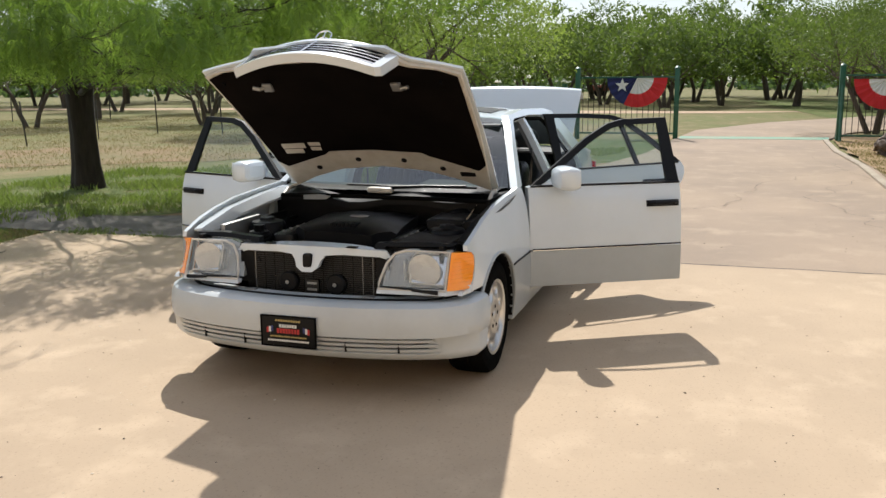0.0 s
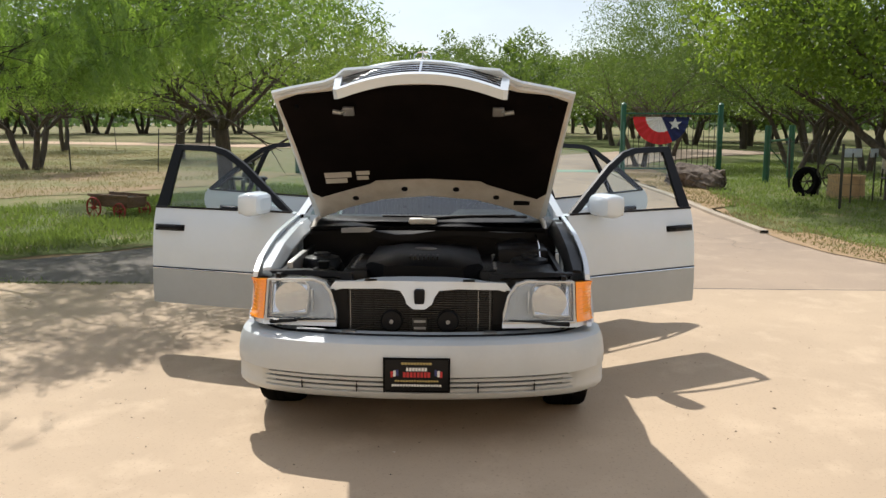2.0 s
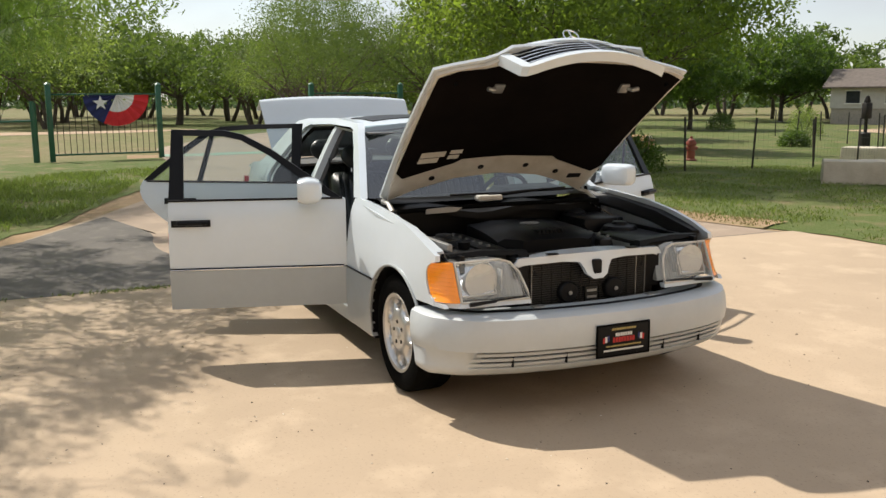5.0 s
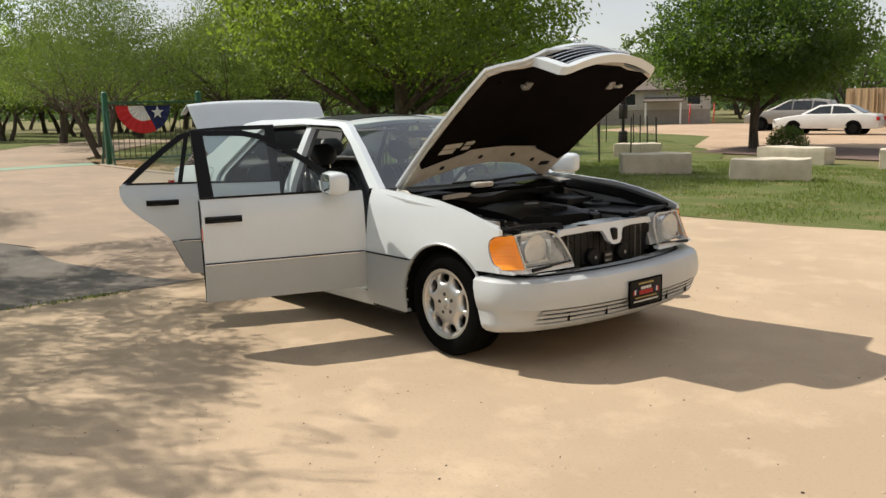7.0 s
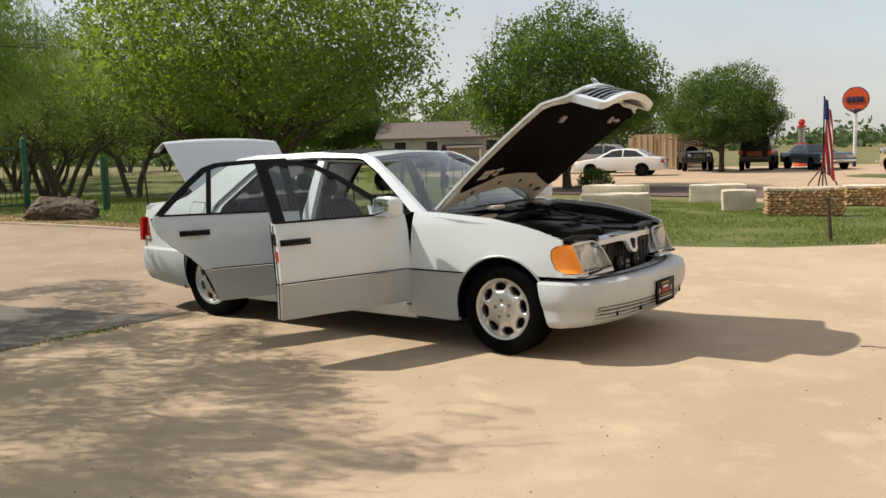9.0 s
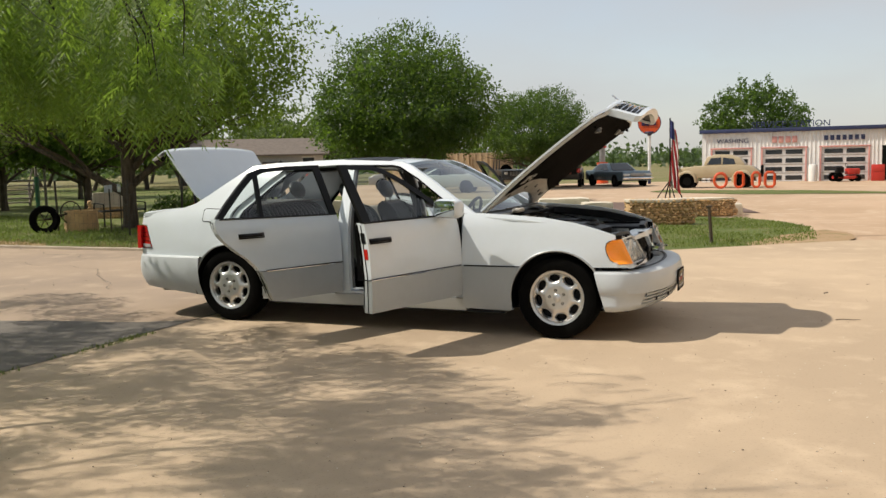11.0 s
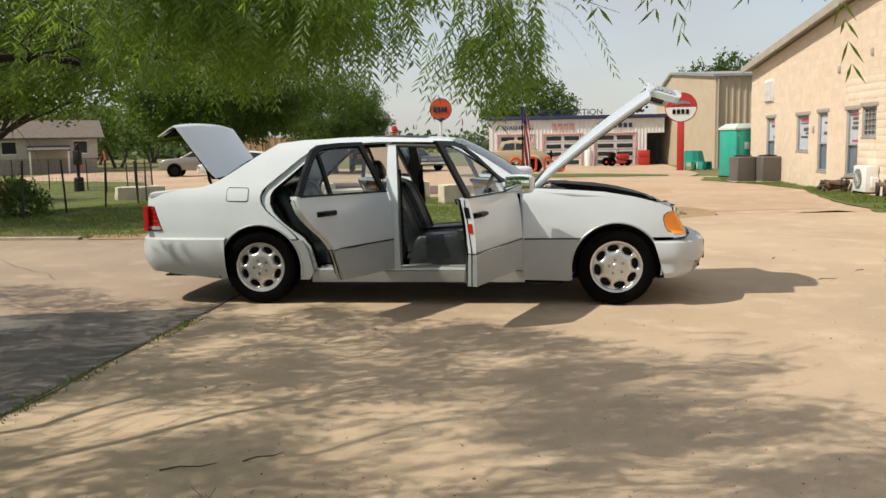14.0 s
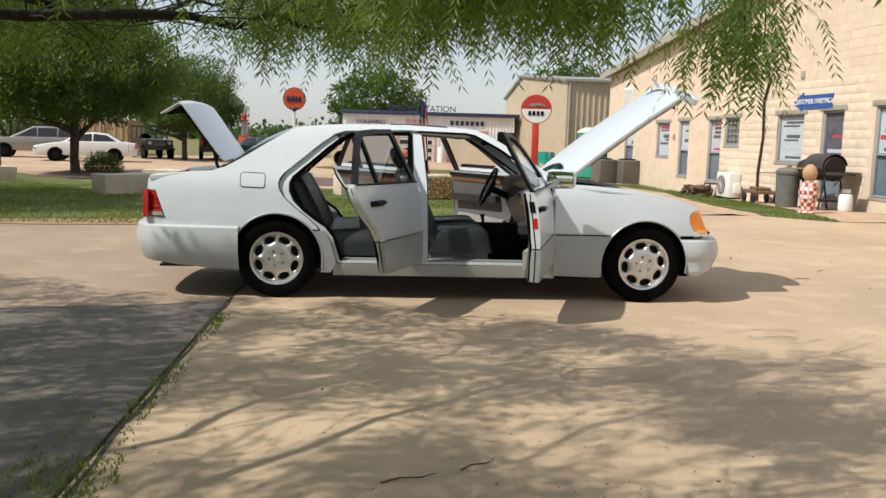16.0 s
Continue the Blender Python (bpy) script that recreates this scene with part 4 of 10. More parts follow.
# wheels
def build_wheel():
    w = new("wheel", None)
    tyre = part("tyre", lathe(bmesh.new(), [(0.205, -0.10), (0.225, -0.112), (0.285, -0.118), (0.318, -0.108), (0.331, -0.085), (0.334, -0.03), (0.329, -0.027), (0.329, -0.02), (0.334, -0.017), (0.334, 0.017), (0.329, 0.02), (0.329, 0.027), (0.334, 0.03), (0.331, 0.085), (0.318, 0.108), (0.285, 0.118), (0.225, 0.112), (0.205, 0.10)], 48, None, True), RUBBER, w, "black road tyre")
    bm = bmesh.new()
    lathe(bm, [(0.196, 0.03), (0.196, 0.095), (0.204, 0.108), (0.222, 0.112), (0.224, 0.106), (0.21, 0.098)], 48, None, True)
    rim_ob = part("rim", bm, ALLOY, w, "eight-hole silver alloy rim")
    # dished face with eight rounded holes near the edge
    bm = bmesh.new()
    seg = 8

    def face_z(r):
        return 0.090 + 0.016 * math.exp(-((r - 0.08) / 0.08) ** 2) - 0.008 * (r < 0.04)
    for k in range(seg):
        a0 = 2 * math.pi * k / seg
        half = math.pi / seg
        hole = []
        for j in range(16):
            t = 2 * math.pi * j / 16
            hr = 0.160 + 0.029 * math.cos(t)
            ha = a0 + (0.290 + 0.030 * math.cos(t)) * math.sin(t)
            hole.append((hr, ha))
        outer = []
        for j in range(16):
            t = 2 * math.pi * j / 16
            # map the ring round the hole onto the sector's border
            c, sn = math.cos(t), math.sin(t)
            q = max(abs(c), abs(sn))
            rr = 0.148 + 0.052 * c / q
            aa = a0 + half * sn / q
            outer.append((rr, aa))
        mid = [((h[0] * 0.6 + o[0] * 0.4), (h[1] * 0.6 + o[1] * 0.4)) for h, o in zip(hole, outer)]
        low = [(h[0], h[1]) for h in hole]
        rings = [[Vector((r * math.cos(a), r * math.sin(a), face_z(r) - 0.045)) for r, a in low],
                 [Vector((r * math.cos(a), r * math.sin(a), face_z(r) - 0.012)) for r, a in hole],
                 [Vector((r * math.cos(a), r * math.sin(a), face_z(r))) for r, a in mid],
                 [Vector((r * math.cos(a), r * math.sin(a), face_z(r))) for r, a in outer]]
        grid(bm, rings, closed=True)
    lathe(bm, [(0.102, face_z(0.102)), (0.08, face_z(0.08)), (0.066, 0.104), (0.046, 0.103), (0.040, 0.096), (0.036, 0.096), (0.033, 0.106), (0.028, 0.109), (0.001, 0.110)], 32)
    part("rim_face", bm, ALLOY, rim_ob, sharp=50)
    bm = lathe(bmesh.new(), [(0.19, 0.02), (0.19, 0.03), (0.06, 0.035), (0.001, 0.035)], 32)
    part("brake_disc", bm, BLACK, rim_ob)
    for k in range(5):
        a = 2 * math.pi * (k + 0.25) / 5
        bm = lathe(bmesh.new(), [(0.0115, 0.09), (0.0115, 0.107), (0.007, 0.108), (0.006, 0.103), (0.001, 0.103)], 10, pose(0.062 * math.cos(a), 0.062 * math.sin(a), 0))
        part("wheel_bolt", bm, BLACK, rim_ob)
    return w


wheel = build_wheel()
for i, (x, s, spin) in enumerate(((WB, -1, 10), (WB, 1, 30), (-WB, -1, 22), (-WB, 1, 5))):
    m = Matrix.Translation((x, s * 0.80, 0.334)) @ pose(0, 0, 0, 90 if s < 0 else -90, 0, 0) @ pose(0, 0, 0, 0, 0, spin)
    ob = wheel if i == 0 else copy_thing(wheel, m)
    ob.matrix_basis = m
    ob.parent = car


# doors
DOOR_ZS = steps(0.3, 1.4, 18)


def build_door(s, front, angle):
    hx = 0.765 if front else -0.36
    hy = 0.925
    m = pose(hx, s * hy, 0, 0, 0, s * -angle if s > 0 else angle)

    def loc(inset=0.0):
        return lambda u, v, d: Vector((u - hx, s * (half_width(u, v) - inset - d - hy), v))
    if front:
        skin = [(0.76, 0.585), (0.76, 0.995), (0.74, 1.002), (-0.325, 1.002), (-0.325, 0.585)]
        low = [(0.76, 0.335), (0.76, 0.575), (-0.325, 0.575), (-0.325, 0.335)]
        frame_out = [(0.745, 0.998), (0.56, 1.128), (0.30, 1.305), (0.12, 1.398), (0.0, 1.425), (-0.325, 1.432), (-0.325, 0.998)]
        frame_in = [(0.655, 1.012), (0.54, 1.09), (0.28, 1.27), (0.11, 1.362), (0.0, 1.386), (-0.25, 1.394), (-0.235, 1.012)]
        hpos = (-0.19, 0.867)
    else:
        skin = [(-0.365, 0.585), (-0.365, 1.002), (-1.47, 1.02), (-1.53, 1.025), (-1.548, 0.985), (-1.546, 0.94), (-1.525, 0.89), (-1.485, 0.84), (-1.40, 0.765), (-1.29, 0.685), (-1.21, 0.607), (-1.20, 0.585)]
        low = [(-0.365, 0.325), (-0.365, 0.575), (-1.19, 0.575), (-1.14, 0.47), (-1.10, 0.37), (-1.07, 0.325)]
        frame_out = [(-0.365, 0.998), (-0.365, 1.432), (-0.7, 1.428), (-0.98, 1.412), (-1.10, 1.375), (-1.25, 1.265), (-1.42, 1.125), (-1.53, 1.022)]
        frame_in = [(-0.425, 1.012), (-0.44, 1.398), (-0.7, 1.393), (-0.96, 1.378), (-1.07, 1.342), (-1.21, 1.24), (-1.37, 1.105), (-1.46, 1.027)]
        hpos = (-1.245, 0.877)
    nm = "front_door" if front else "rear_door"
    door = part(nm, panel(skin, XS, DOOR_ZS, loc(), 0.07), WHITE, car, "white %s door standing open with a grey lower panel" % ("front" if front else "rear"), m)
    part("door_cladding", panel(low, XS, DOOR_ZS, loc(-0.005), 0.075), CLAD, door)
    # window frame: a ring with the inner outline cut out
    bm = bmesh.new()
    rows = []
    for k, (o, i) in enumerate(zip(frame_out, frame_in)):
        rows.append([loc(0.0)(*o, 0), loc(0.0)(*i, 0.002), loc(0.0)(*i, 0.026), loc(0.0)(*o, 0.03)])
    dense = []
    for a, b in zip(rows, rows[1:]):
        for t in range(4):
            dense.append([pa.lerp(pb, t / 4) for pa, pb in zip(a, b)])
    dense.append(rows[-1])
    grid(bm, dense, closed=True)
    part("window_frame", bm, BLACKGLOSS, door, "black window frame")
    # pane
    part("window_pane", panel(frame_in, steps(-1.5, 0.7, 22), DOOR_ZS, loc(0.02)), GLASS, door).visible_shadow = False
    if not front:
        bm = panel([(-1.095, 1.01), (-1.13, 1.01), (-1.06, 1.36), (-1.025, 1.37)], [], DOOR_ZS, loc(0.004), 0.03)
        part("window_divider", bm, BLACKGLOSS, door)
    else:
        # painted mirror triangle
        part("mirror_sail", panel([(0.70, 1.0), (0.48, 1.0), (0.48, 1.075)], [], DOOR_ZS, loc(-0.004), 0.045), WHITE, door)
    # belt trims
    x0, x1 = (0.74, -0.325) if front else (-0.365, -1.50)
    for z, mm, r in ((1.004, BLACKGLOSS, 0.008), (0.58, CHROME, 0.0045), (0.588, BLACKGLOSS, 0.004)):
        if z < 0.9 and not front:
            x1 = -1.14
        bm = bmesh.new()
        tube(bm, [loc(-0.004)(x, z + (0.018 * max(0, (-x - 0.365) / 1.15) if z > 0.9 and not front else 0), 0) for x in steps(x0, x1, 10)], r, 6)
        part("belt_trim" if z > 0.9 else "side_moulding", bm, mm, door)
    # handle
    hxp, hz = hpos
    bm = panel([(hxp - 0.118, hz - 0.022), (hxp + 0.118, hz - 0.022), (hxp + 0.118, hz + 0.02), (hxp - 0.118, hz + 0.02)], [], [], loc(-0.004), 0.02)
    hd = part("door_handle", bm, BLACK, door, "black pull handle")
    bm = bmesh.new()
    tube(bm, [loc(-0.008)(hxp - 0.10, hz + 0.004, 0), loc(-0.035)(hxp - 0.07, hz + 0.006, 0), loc(-0.035)(hxp + 0.07, hz + 0.006, 0), loc(-0.008)(hxp + 0.10, hz + 0.004, 0)], [0.014, 0.016, 0.016, 0.013], 8)
    part("handle_grip", bm, BLACK, door)
    # inner trim
    ins = [(0.74, 0.36), (0.74, 0.985), (-0.30, 0.985), (-0.30, 0.36)] if front else [(-0.39, 0.36), (-0.39, 0.985), (-1.46, 0.99), (-1.36, 0.83), (-1.22, 0.71), (-1.12, 0.6), (-1.05, 0.42), (-1.02, 0.36)]
    xe0 = -0.29 if front else -1.42
    part("door_trim", panel(ins, XS, DOOR_ZS, lambda u, v, d: loc(0.075)(u, v, d + 0.02 * math.sin(max(0.0, min(1.0, (v - 0.42) / 0.4)) * math.pi) * -1 - 0.0), 0.035), TRIMGREY, door, "grey inner door trim")
    part("sill_roll", panel([(ins[0][0] - 0.02, 0.95), (ins[0][0] - 0.02, 0.99), (xe0, 0.99), (xe0, 0.95)], XS, [], loc(0.10), 0.03), BLACK, door, "black padded window sill")
    xa, xb = (0.62, -0.27) if front else (-0.45, -1.25)
    part("wood_strip", panel([(xa, 0.90), (xb, 0.90), (xb, 0.945), (xa, 0.945)], XS, [], loc(0.108), 0.012), WOODTRIM, door)
    part("armrest", panel([(xa - 0.05, 0.70), (xb + 0.02, 0.68), (xb + 0.02, 0.75), (xa - 0.05, 0.77)], XS, [], loc(0.10), 0.075), LEATHER, door)
    xp = xb + 0.12 if front else -0.92
    part("door_pocket", panel([(xa + 0.05, 0.40), (xp, 0.40), (xp, 0.54), (xa + 0.05, 0.52)], XS, [], loc(0.10), 0.05), TRIMPALE, door)
    # rubber seal and dark seam round the shut faces
    shut = [(0.745, 0.345), (0.2, 0.345), (-0.318, 0.345), (-0.318, 0.6), (-0.318, 0.99)] if front else [(-0.375, 0.335), (-0.8, 0.335), (-1.062, 0.335), (-1.10, 0.395), (-1.185, 0.585), (-1.205, 0.62), (-1.285, 0.695), (-1.395, 0.775), (-1.475, 0.85), (-1.515, 0.90), (-1.536, 0.95), (-1.538, 1.0)]
    part("door_seal", tube(bmesh.new(), [loc(0.070)(u, v, 0) for u, v in shut], 0.012, 6), RUBBER, door)
    part("shut_seam", tube(bmesh.new(), [loc(0.034)(u - 0.008, v - (0.009 if v < 0.5 else 0.004), 0) for u, v in shut[1:]], 0.0045, 5), RUBBER, door)
    # rear edge: latch, red reflector
    xe = -0.325 if front else -1.08
    ze = 0.735 if front else 0.40
    bm = panel([(xe - 0.004, ze), (xe + 0.004, ze), (xe + 0.004, ze + 0.075), (xe - 0.004, ze + 0.075)], [], [], loc(0.015), 0.035)
    part("door_reflector", bm, REDLENS, door, "red edge reflector")
    if front:
        bm = panel([(xe - 0.004, 0.85), (xe + 0.004, 0.85), (xe + 0.004, 0.93), (xe - 0.004, 0.93)], [], [], loc(0.02), 0.04)
        part("door_latch", bm, BLACK, door)
        # mirror
        mx, my, mz = 0.53, 0.99, 1.065
        bm = bmesh.new()
        rows = []
        for f, sy, sz in ((0.0, 0.86, 0.82), (0.03, 0.97, 0.95), (0.06, 1.0, 1.0), (0.10, 0.95, 0.94), (0.13, 0.80, 0.78), (0.145, 0.55, 0.5)):
            rows.append([(mx - hx - 0.06 + f, s * (my - hy + 0.125 * sy * cy), mz + 0.080 * sz * cz) for cy, cz in
                         [(math.copysign(abs(math.cos(a)) ** 0.45, math.cos(a)), math.copysign(abs(math.sin(a)) ** 0.45, math.sin(a))) for a in steps(0, 2 * math.pi, 24)[:-1]]])
        vv = grid(bm, rows, closed=True)
        bm.faces.new(vv[-1])
        part("side_mirror", bm, WHITE, door, "white wing mirror")
        bm = box(bmesh.new(), mx - hx - 0.058, mx - hx - 0.052, s * (my - hy) - 0.103, s * (my - hy) + 0.103, mz - 0.062, mz + 0.062, 0.002)
        part("mirror_glass", bm, MIRROR, door)
        bm = bmesh.new()
        tube(bm, [(mx - hx, s * (half_width(mx, 1.03) - hy - 0.02), 1.035), (mx - hx + 0.02, s * (my - hy - 0.09), 1.06)], [0.04, 0.035], 8)
        part("mirror_arm", bm, WHITE, door)
    return door


build_door(-1, True, 73)
build_door(-1, False, 66)
build_door(1, True, 60)
build_door(1, False, 50)

# floor, bulkhead and bay
bm = bmesh.new()
box(bm, -1.15, 0.95, -0.78, 0.78, 0.22, 0.25)
part("cabin_floor", bm, CARPET, car)
# underbody slab made wide and low to keep sky light off the ground beneath
part("underbody", box(bmesh.new(), -1.15, 1.12, -0.88, 0.88, 0.185, 0.20), BLACK, car)
part("front_undertray", box(bmesh.new(), 1.12, 2.08, -0.60, 0.60, 0.19, 0.205), BLACK, car)
part("rear_undertray", box(bmesh.new(), -2.6, -1.15, -0.60, 0.60, 0.21, 0.225), BLACK, car)
part("transmission_tunnel", box(bmesh.new(), -0.9, 0.95, -0.15, 0.15, 0.25, 0.42, 0.05), CARPET, car)
part("bulkhead", box(bmesh.new(), 0.98, 1.02, -0.80, 0.80, 0.25, 0.93), BLACK, car)


def pleats(c, count, depth):
    """Sewn grooves across the middle of a seat."""
    if abs(c) > 0.70:
        return 0.03 * math.exp(-((abs(c) - 0.84) / 0.09) ** 2)
    return -depth * abs(math.cos(math.pi * count * (c + 0.70) / 1.40)) ** 10


def seat(x, y, width, rear=False):
    """A stuffed leather seat with pleats, bolsters and head restraints."""
    e = new("rear_seat" if rear else "front_seat", None)
    e.parent = car
    e.matrix_basis = pose(x, y, 0)
    h = width / 2
    count = 12 if rear else 6
    low, tall = (0.34, 0.20) if rear else (0.38, 0.185)
    bm = bmesh.new()
    rows = []
    for u in steps(0, 1, 22):
        row = []
        for c in steps(-1, 1, 120 if rear else 72):
            round_u = max(0.0, 1 - abs(2 * u - 1) ** 7) ** 0.5
            round_c = max(0.0, 1 - abs(c) ** 9) ** 0.5
            row.append((-0.26 + 0.56 * u, h * c, low + (tall + pleats(c, count, 0.012) * round_u + 0.035 * u) * round_u * round_c))
        rows.append(row)
    grid(bm, rows)
    part("seat_cushion", bm, LEATHER, e, "pleated blue-grey leather cushion", None, 70)
    part("seat_base", box(bmesh.new(), -0.24, 0.27, -h + 0.015, h - 0.015, 0.25, low + 0.03, 0.02), BLACK if rear else TRIMGREY, e)
    bm = bmesh.new()
    rows = []
    lean = 0.42 if not rear else 0.50
    for u in steps(0, 1, 22):
        zz = 0.44 + 0.62 * u
        xb = -0.22 - lean * (zz - 0.42)
        cap = math.sqrt(max(0.0, 1 - max(0.0, (u - 0.82) / 0.18) ** 2))
        ww = h * (1.0 - 0.10 * u) * (0.80 + 0.20 * cap)
        cs = steps(-1, 1, 120 if rear else 72)
        row = [(xb + (0.075 + pleats(c, count, 0.014) + 0.02 * math.sin(math.pi * u)) * max(0.0, 1 - abs(c) ** 9) ** 0.5 * cap, ww * c, zz) for c in cs]
        row += [(xb - 0.09 * cap * max(0.0, 1 - abs(c) ** 12) ** 0.5 - 0.004, ww * c, zz) for c in reversed(cs)]
        rows.append(row)
    vv = grid(bm, rows, closed=True)
    bm.faces.new(vv[-1])
    part("seat_back", bm, LEATHER, e, "pleated blue-grey leather backrest", None, 70)
    for c in ((0.0,) if not rear else (-0.42, 0.42)):
        hx = -0.22 - lean * 0.66 - 0.02
        bm = bmesh.new()
        rows = []
        for t in steps(0, 1, 12):
            k = math.sin(math.pi * (0.08 + 0.84 * t)) ** 0.5
            rows.append([(hx - 0.05 * t + 0.05 * k * math.cos(a), c * width * 0.62 + 0.13 * k * math.copysign(abs(math.sin(a)) ** 0.7, math.sin(a)), 1.09 + 0.17 * t) for a in steps(0, 2 * math.pi, 24)[:-1]])
        vv = grid(bm, rows, closed=True)
        bm.faces.new(vv[0]), bm.faces.new(vv[-1])
        part("head_restraint", bm, LEATHER, e, "", None, 70)
        for dy in (-0.05, 0.05):
            part("restraint_post", tube(bmesh.new(), [(hx, c * width * 0.62 + dy, 1.03), (hx - 0.01, c * width * 0.62 + dy, 1.12)], 0.006, 6), CHROME, e)
    return e


seat(-0.02, -0.40, 0.54)
seat(-0.02, 0.40, 0.54)
seat(-0.98, 0.0, 1.36, True)

# dashboard, wheel, console
bm = bmesh.new()
rows = []
for y in steps(-0.74, 0.74, 24):
    b = 0.04 if 0.16 < y < 0.62 else 0.0
    rows.append([(0.98, y, 0.98), (0.80, y, 0.995 + b * 0.5), (0.62, y, 0.985 + b), (0.55, y, 0.95 + b), (0.55, y, 0.84), (0.60, y, 0.72), (0.68, y, 0.55), (0.98, y, 0.45)])
grid(bm, rows)
part("dashboard", bm, BLACK, car, "dark grey dashboard")
part("dash_wood", panel([(-0.70, 0.80), (0.70, 0.80), (0.70, 0.86), (-0.70, 0.86)], steps(-0.6, 0.6, 6), [], lambda u, v, d: (0.543 + d, u, v), 0.01), WOODTRIM, car)
part("centre_console", box(bmesh.new(), -0.30, 0.62, -0.13, 0.13, 0.40, 0.58, 0.04), CARPET, car)
part("gear_selector", tube(bmesh.new(), [(0.28, 0.02, 0.56), (0.27, 0.02, 0.62), (0.265, 0.02, 0.66)], [0.014, 0.014, 0.026], 10), BLACK, car)
bm = bmesh.new()
sw = pose(0.36, 0.40, 0.90, 0, -66, 0)
tube(bm, [sw @ Vector((0.195 * math.cos(a), 0.195 * math.sin(a), 0)) for a in steps(0, 2 * math.pi, 36)], 0.016, 8, False)
box(bm, -0.08, 0.08, -0.07, 0.07, -0.05, 0.0, 0.02, sw)
for a in (-2.6, -0.54, 1.57):
    tube(bm, [sw @ Vector((0.05 * math.cos(a), 0.05 * math.sin(a), -0.02)), sw @ Vector((0.19 * math.cos(a), 0.19 * math.sin(a), 0))], 0.014, 6)
tube(bm, [sw @ Vector((0, 0, -0.03)), sw @ Vector((0, 0, -0.25))], 0.035, 10)
part("steering_wheel", bm, BLACK, car, "black steering wheel")
bm = bmesh.new()
box(bm, 0.22, 0.27, -0.12, 0.12, 1.31, 1.37, 0.02)
tube(bm, [(0.25, 0, 1.36), (0.20, 0, 1.43)], 0.012, 6)
part("rear_view_mirror", bm, BLACK, car)
for s in (-1, 1):
    bm = box(bmesh.new(), 0.10, 0.26, s * 0.40 - 0.19, s * 0.40 + 0.19, 1.375, 1.388, 0.005, None)
    part("sun_visor", bm, TRIMGREY, car)
    # belt
    bm = bmesh.new()
    grid(bm, [[(-0.36 + 0.02 * t, s * (0.70 - 0.02 * t), 1.18 - 0.8 * t), (-0.31 + 0.02 * t, s * (0.695 - 0.02 * t), 1.18 - 0.8 * t)] for t in steps(0, 1, 8)])
    part("seat_belt", bm, BLACK, car)
part("headlining", panel([(0.08, -0.56), (-1.38, -0.56), (-1.38, 0.56), (0.08, 0.56)], steps(-1.2, 0, 8), steps(-0.5, 0.5, 8), lambda u, v, d: (u, v, roof_z(u, v) - 0.045 - d), 0.01), TRIMGREY, car)

# engine bay
bm = bmesh.new()
box(bm, 1.0, 2.08, -0.74, 0.74, 0.36, 0.38)
for s in (-1, 1):
    box(bm, 0.98, 2.06, s * 0.74 - 0.012, s * 0.74 + 0.012, 0.36, 0.83)
part("bay_tub", bm, BLACK, car)
for s in (-1, 1):
    # painted inner wing ledge under the bonnet line
    ledge = [(0.86, 0.745), (1.2, 0.76), (1.6, 0.77), (1.95, 0.775), (1.97, 0.84), (1.6, 0.885), (1.2, 0.895), (0.86, 0.875)]
    bm = panel(ledge, steps(0.9, 1.9, 10), [0.8, 0.84], lambda u, v, d: (u, s * v, lerp_table(u, [(0.86, 0.985), (1.2, 0.965), (1.6, 0.925), (1.97, 0.845)]) - (0.05 if v < 0.80 else 0.0) - d), 0.015)
    part("inner_wing", bm, BLACK if s > 0 else WHITE, car)
    bm = lathe(bmesh.new(), [(0.12, 0.6), (0.12, 0.80), (0.10, 0.835), (0.05, 0.845), (0.045, 0.86), (0.001, 0.862)], 20, pose(1.52, s * 0.60, 0.0))
    part("strut_tower", bm, BLACK, car)
# engine with its covers
eng = part("engine", box(bmesh.new(), 1.08, 1.84, -0.30, 0.30, 0.40, 0.76, 0.06), ENGINE, car, "black engine under plastic covers")
bm = panel([(1.20, -0.30), (1.66, -0.33), (1.76, -0.22), (1.78, 0.22), (1.66, 0.33), (1.20, 0.30)], steps(1.25, 1.75, 8), steps(-0.2, 0.2, 8),
           lambda u, v, d: (u, v, 0.872 - 0.05 * ((u - 1.35) / 0.43) ** 4 * (u > 1.35) - 0.045 * (abs(v) / 0.33) ** 10 - 0.008 * (abs(abs(v) - 0.19) < 0.02) - d), 0.10)
part("engine_cover", bm, BLACKGLOSS, eng)
for i in range(7):
    y = -0.075 + 0.025 * i
    part("cover_slot", box(bmesh.new(), 1.60, 1.70, y - 0.006, y + 0.006, 0.83, 0.870, 0.002), BLACKGLOSS, eng)
bm = bmesh.new()
tube(bm, [(1.44 + 0.03 * math.cos(a), 0.06 * math.sin(a), 0.877) for a in steps(0, 2 * math.pi, 24)], 0.004, 6, False)
for a in (0, 2.1, 4.2):
    tube(bm, [(1.44, 0, 0.877), (1.44 - 0.03 * math.cos(a), 0.06 * math.sin(a), 0.877)], 0.003, 5)
part("cover_badge", bm, STEEL, eng)
for s in (-1, 1):
    bm = bmesh.new()
    box(bm, 1.16, 1.74, s * 0.38 - 0.075, s * 0.38 + 0.075, 0.66, 0.80, 0.03, None)
    part("cylinder_cover", bm, ENGINE, eng)
    for x in steps(1.22, 1.68, 5):
        part("cover_bolt", lathe(bmesh.new(), [(0.012, 0.79), (0.012, 0.81), (0.001, 0.812)], 8, pose(x, s * 0.40, 0)), STEEL, eng)
